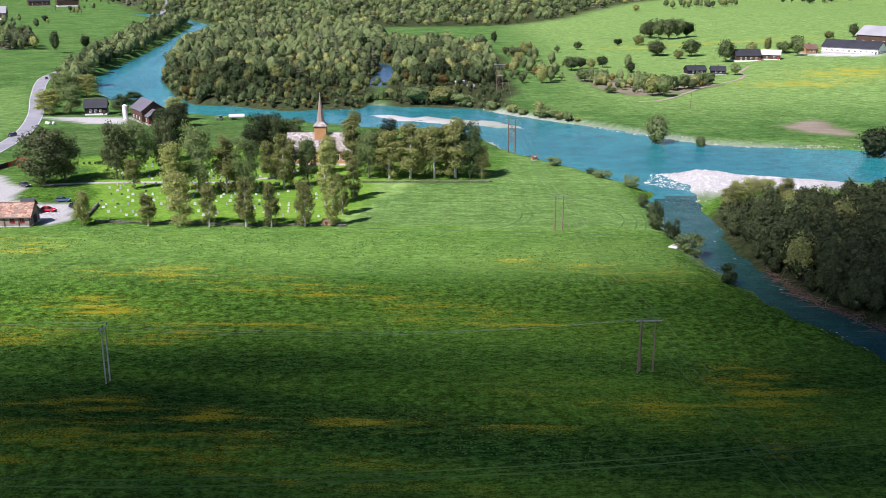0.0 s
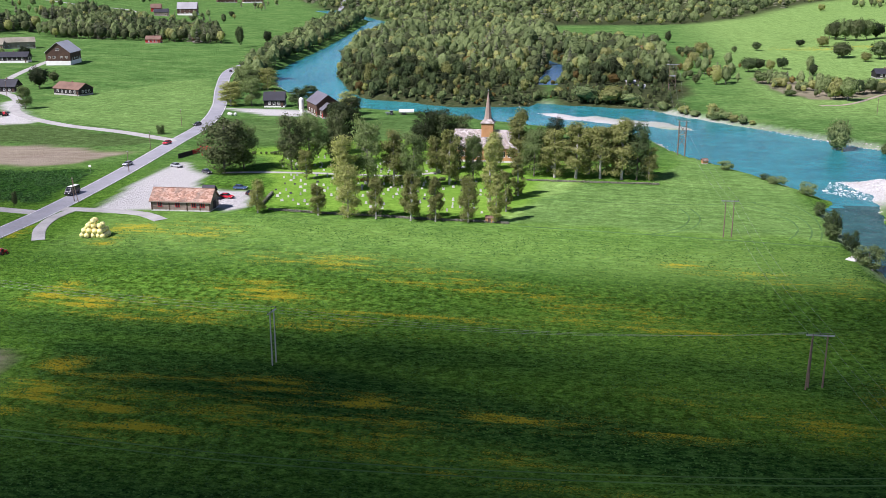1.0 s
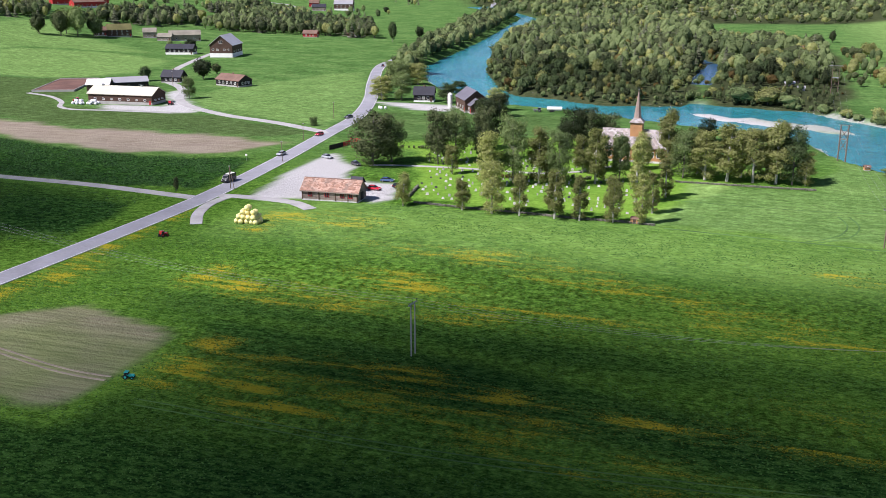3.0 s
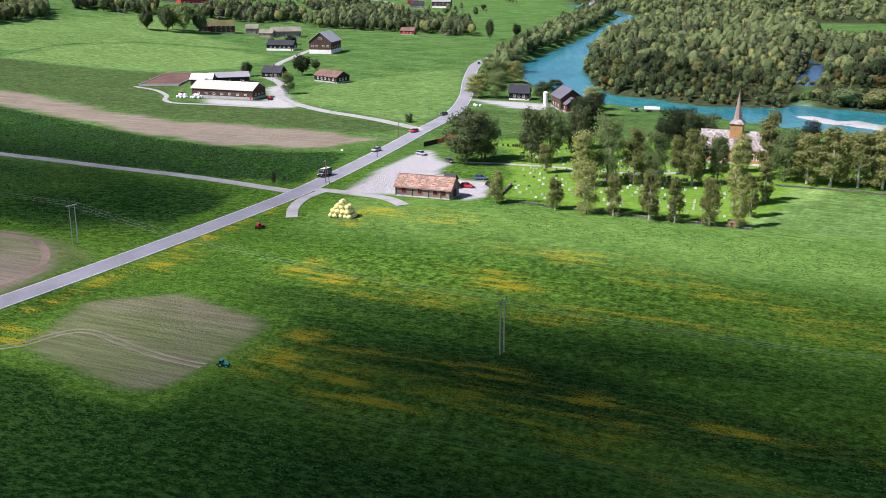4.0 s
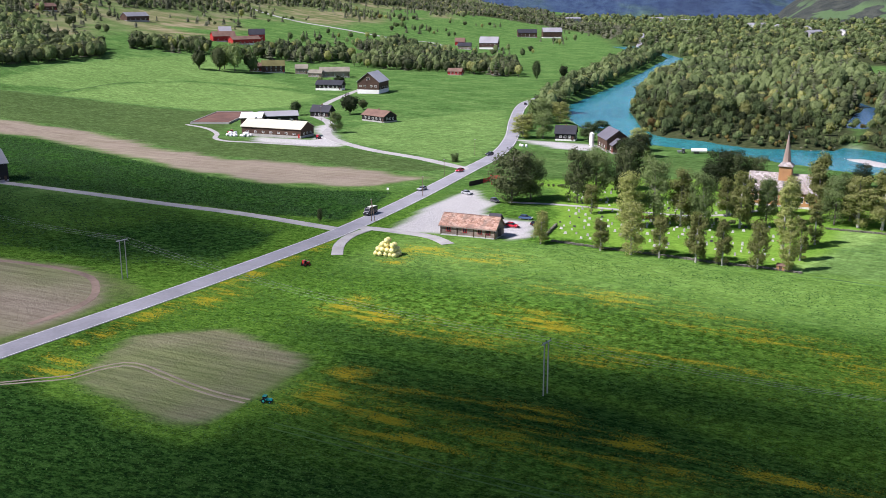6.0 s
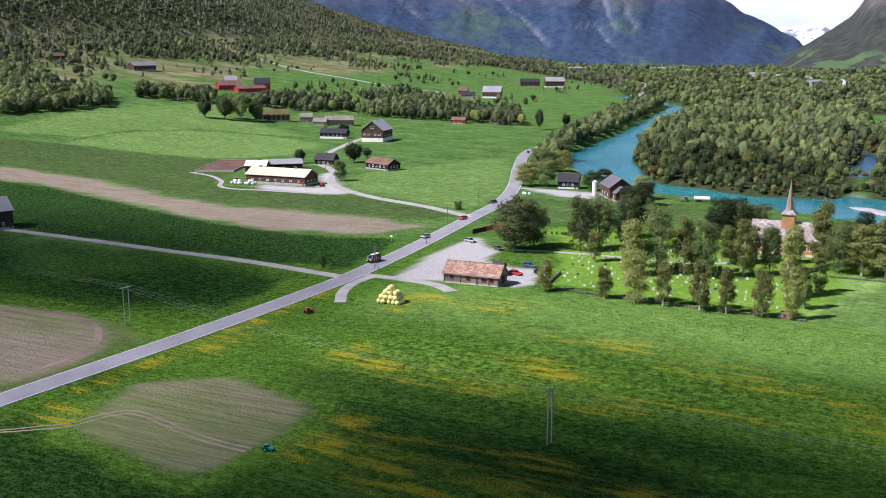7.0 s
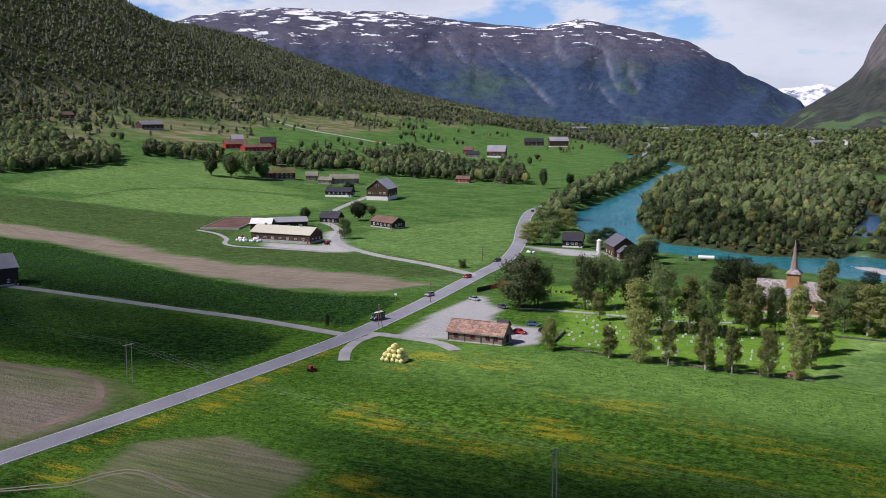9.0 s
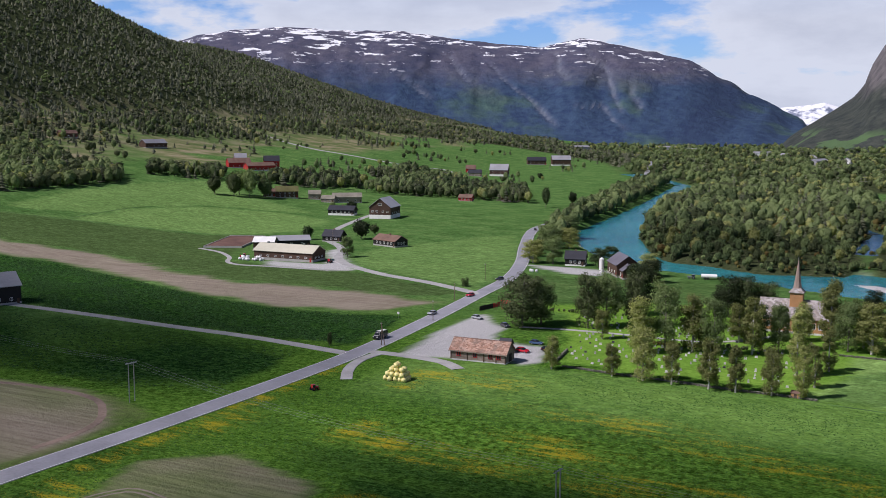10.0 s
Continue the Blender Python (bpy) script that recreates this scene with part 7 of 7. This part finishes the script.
def headstone(kind, material):
    bm = bmesh.new()
    w, h = ((0.38, 0.95), (0.46, 0.75), (0.30, 1.15))[kind]
    outline = [(-w, 0), (w, 0), (w, h * 0.8), (w * 0.75, h * 0.94), (0, h), (-w * 0.75, h * 0.94), (-w, h * 0.8)] if kind != 1 else [(-w, 0), (w, 0), (w, h), (-w, h * 0.9)]
    b2 = prism(outline, -0.11, 0.11)
    me = bpy.data.meshes.new("headstone")
    box(b2, -w - 0.12, w + 0.12, -0.28, 0.28, -0.1, 0.1)
    b2.to_mesh(me)
    b2.free()
    bm.free()
    me.materials.append(material)
    return me


def graves():
    rng = random.Random(12)
    kinds = [headstone(i % 3, GRANITE[0 if i < 5 else (1 if i < 7 else 2)]) for i in range(8)]
    names = ["pale granite gravestone on the churchyard lawn"] * 5 + ["grey granite gravestone on the churchyard lawn"] * 2 + ["black granite gravestone on the churchyard lawn"]
    spots = []
    y = 276.0
    while y < 352:
        x = -116.0
        while x < -34:
            if rng.random() < 0.62:
                spots.append((x + rng.uniform(-0.7, 0.7), y + rng.uniform(-0.6, 0.6)))
            x += 3.2
        y += 4.6
    s = np.array(spots)
    keep = (inside(LAWN, s[:, 0], s[:, 1]) > 3) & (np.hypot(s[:, 0] + 44, (s[:, 1] - 356) * 0.8) > 17) & (np.abs(s[:, 1] - 322) > 2.2)
    for x, y in s[keep][:290]:
        i = rng.randrange(8)
        g = new("gravestone", kinds[i])
        g.matrix_world = pose(x, y, height(x, y), rng.uniform(-4, 4), rng.uniform(-3, 3), rng.uniform(-12, 12)) @ Matrix.Scale(rng.uniform(0.6, 0.95), 4)
        tagged(g, names[i], "gravestone", "gravestones")


graves()
ribbon("churchyard_path", [(-131, 318), (-115, 321), (-95, 322), (-72, 322), (-58, 330), (-50, 342)], 2.2, GRAVEL, 0.10, label="grey gravel path through the churchyard", category="path", kind="structure")


def stone_wall(points, tall, label):
    c = smooth_line(points, 0.55)
    rng = random.Random(4)
    spots = []
    for x, y in c:
        z = height(x, y)
        for k in range(int(tall / 0.32)):
            for off in (-0.22, 0.22):
                spots.append((x + rng.uniform(-0.15, 0.15), y + off + rng.uniform(-0.08, 0.08), z + 0.12 + k * 0.3, rng.uniform(0.24, 0.36)))
    rock_stuff("stone_wall", spots, label, "wall", WALLSTONE)


stone_wall([(-97, 269), (-80, 267.2), (-64, 266.6), (-48, 265.6), (-36, 266), (-27, 265.4)], 0.9, "low dry stone wall along the churchyard")
stone_wall([(-101, 274), (-102, 282), (-103, 289)], 1.1, "short dry stone wall beside the parking place")
stone_wall([(-26.5, 322.5), (-10, 323), (5, 323.5), (16, 324)], 0.9, "low dry stone wall under the tree row")

# ---- stones and driftwood along the water ----
def shore_stones():
    rng = np.random.default_rng(77)
    n = 5200
    x, y = rng.uniform(60, 126, n), rng.uniform(304, 358, n)
    keep = inside(BAR, x, y) > 0.5
    bar = [(p, q, 0, rng.uniform(0.08, 0.24) if rng.random() < 0.97 else rng.uniform(0.35, 0.6)) for p, q in zip(x[keep], y[keep])]
    z = land(x[keep], y[keep])
    bar = [(p, q, max(h, WATER) - 0.02, r) for (p, q, _, r), h in zip(bar, z)]
    rock_stuff("gravel_bar", bar, "bright white boulder and gravel bar at the confluence", "gravel bar", PEBBLE)
    edge = smooth_line([(30, 500), (57, 470), (88, 433), (113, 409), (142, 402), (179, 398), (260, 395)], 0.7)
    edge = edge + rng.normal(0, 0.8, edge.shape)
    rock_stuff("riprap", [(p, q, max(float(h), WATER), r) for (p, q), h, r in zip(edge, land(edge[:, 0], edge[:, 1]), rng.uniform(0.15, 0.5, len(edge)))], "pale boulders lining the far river bank", "stones", BANKSTONE)
    n = 90000
    x, y = rng.uniform(-240, 260, n), rng.uniform(180, 660, n)
    w = wet(x, y)
    keep = (w > -4) & (w < 0.6) & (np.sin(x / 11) + np.sin(y / 13 + 1) > rng.uniform(-0.2, 1.6, n)) & (inside(WOOD_EAST, x, y) < -6) & ((inside(ISLAND, x, y) < -12) | (rng.random(n) < 0.25))
    x, y = x[keep][:2600], y[keep][:2600]
    z = land(x, y)
    rock_stuff("bank_stones", [(p, q, h, rng.uniform(0.15, 0.45)) for p, q, h in zip(x, y, z)], "grey and white stones along the river banks", "stones", BANKSTONE)


shore_stones()
DRIFT = plain("driftwood", (0.17, 0.115, 0.085), 0.9, grain=1.0, vary=0.4)


def driftwood():
    rng = random.Random(21)
    bm = bmesh.new()
    for i in range(230):
        s = rng.random()
        x, y = 78.5 + 12 * s * s + rng.uniform(-1.0, 2.2), 233 - 42 * s + rng.uniform(-2, 2)
        z = max(height(x, y), WATER) + 0.15
        a, e, L = rng.uniform(0, 6.28), rng.uniform(-0.1, 0.6), rng.uniform(1.2, 4.5)
        rod(bm, (x, y, z), (x + math.cos(a) * L, y + math.sin(a) * L, z + abs(e) * L * 0.6), rng.uniform(0.05, 0.13), 0.03, sides=5)
    me = bpy.data.meshes.new("driftwood")
    bm.to_mesh(me)
    bm.free()
    me.materials.append(DRIFT)
    tagged(new("driftwood", me), "tangle of brown driftwood under the stream wood", "driftwood", kind="stuff")


driftwood()


# ---- tussocks of grass and crop ----
TUSSOCK = foliage("tussock_grass", (0.012, 0.048, 0.009), (0.066, 0.150, 0.032), 0.3)
CROPLEAF = foliage("crop_leaves", (0.010, 0.038, 0.010), (0.054, 0.130, 0.034), 0.3)


def tussocks(name, poly, count, seed, wide, tall, material, label, keep_off=()):
    """Low tufts, three blades-bundles each, all in one mesh."""
    rng = np.random.default_rng(seed)
    p = np.array(poly, float)
    lo, hi = p.min(0), p.max(0)
    x, y = rng.uniform(lo[0], hi[0], count * 3), rng.uniform(lo[1], hi[1], count * 3)
    ok = inside(poly, x, y) > 0.5
    for other in keep_off:
        ok &= inside(other, x, y) < -0.5
    clump = np.sin(y / 5.3 + 1.1 * np.sin(x / 41)) + np.sin(x / 6.1 + y / 4.3) + 0.8 * np.sin(x / 2.9 - y / 3.7)
    ok &= clump > rng.uniform(-2.2, 1.6, len(x))
    x, y = x[ok][:count], y[ok][:count]
    z = land(x, y) - 0.04
    n = len(x)
    a0 = rng.uniform(0, 6.28, n)
    verts = np.empty((n, 4, 3))
    w, h = wide * rng.uniform(0.6, 1.4, n), tall * rng.uniform(0.5, 1.3, n)
    verts[:, 0] = np.stack([x + rng.normal(0, 0.1, n), y + rng.normal(0, 0.1, n), z + h], 1)
    for k in range(3):
        a = a0 + k * 2.094
        verts[:, k + 1] = np.stack([x + np.cos(a) * w, y + np.sin(a) * w, z], 1)
    i = np.arange(n)[:, None] * 4
    faces = np.concatenate([i + np.array([[0, 1, 2]]), i + np.array([[0, 2, 3]]), i + np.array([[0, 3, 1]])])
    me = mesh_of(name, verts.reshape(-1, 3), faces, [material], tint=np.repeat(rng.random(n) * 0.6, 4), normals=np.tile((-0.12, -0.2, 0.97), (4 * n, 1)))
    return tagged(new(name, me), label, "grass", kind="stuff")


MEADOW = [(-161, 96), (-150, 96), (100, 96), (88, 178), (66, 222), (60, 256), (-27, 262), (-100, 266), (-120, 252), (-145, 226), (-155, 250), (-156, 200), (-158, 150)]
tussocks("meadow_tussocks", MEADOW, 32000, 101, 0.27, 0.2, TUSSOCK, "rough tussocks of meadow grass", (PLOUGH_NEAR,))
tussocks("crop_west", CROP_WEST, 17000, 102, 0.6, 0.42, CROPLEAF, "dark leafy crop in uneven tufts")
tussocks("crop_south", CROP_SOUTH, 7000, 103, 0.5, 0.34, CROPLEAF, "dark patchy grass crop")
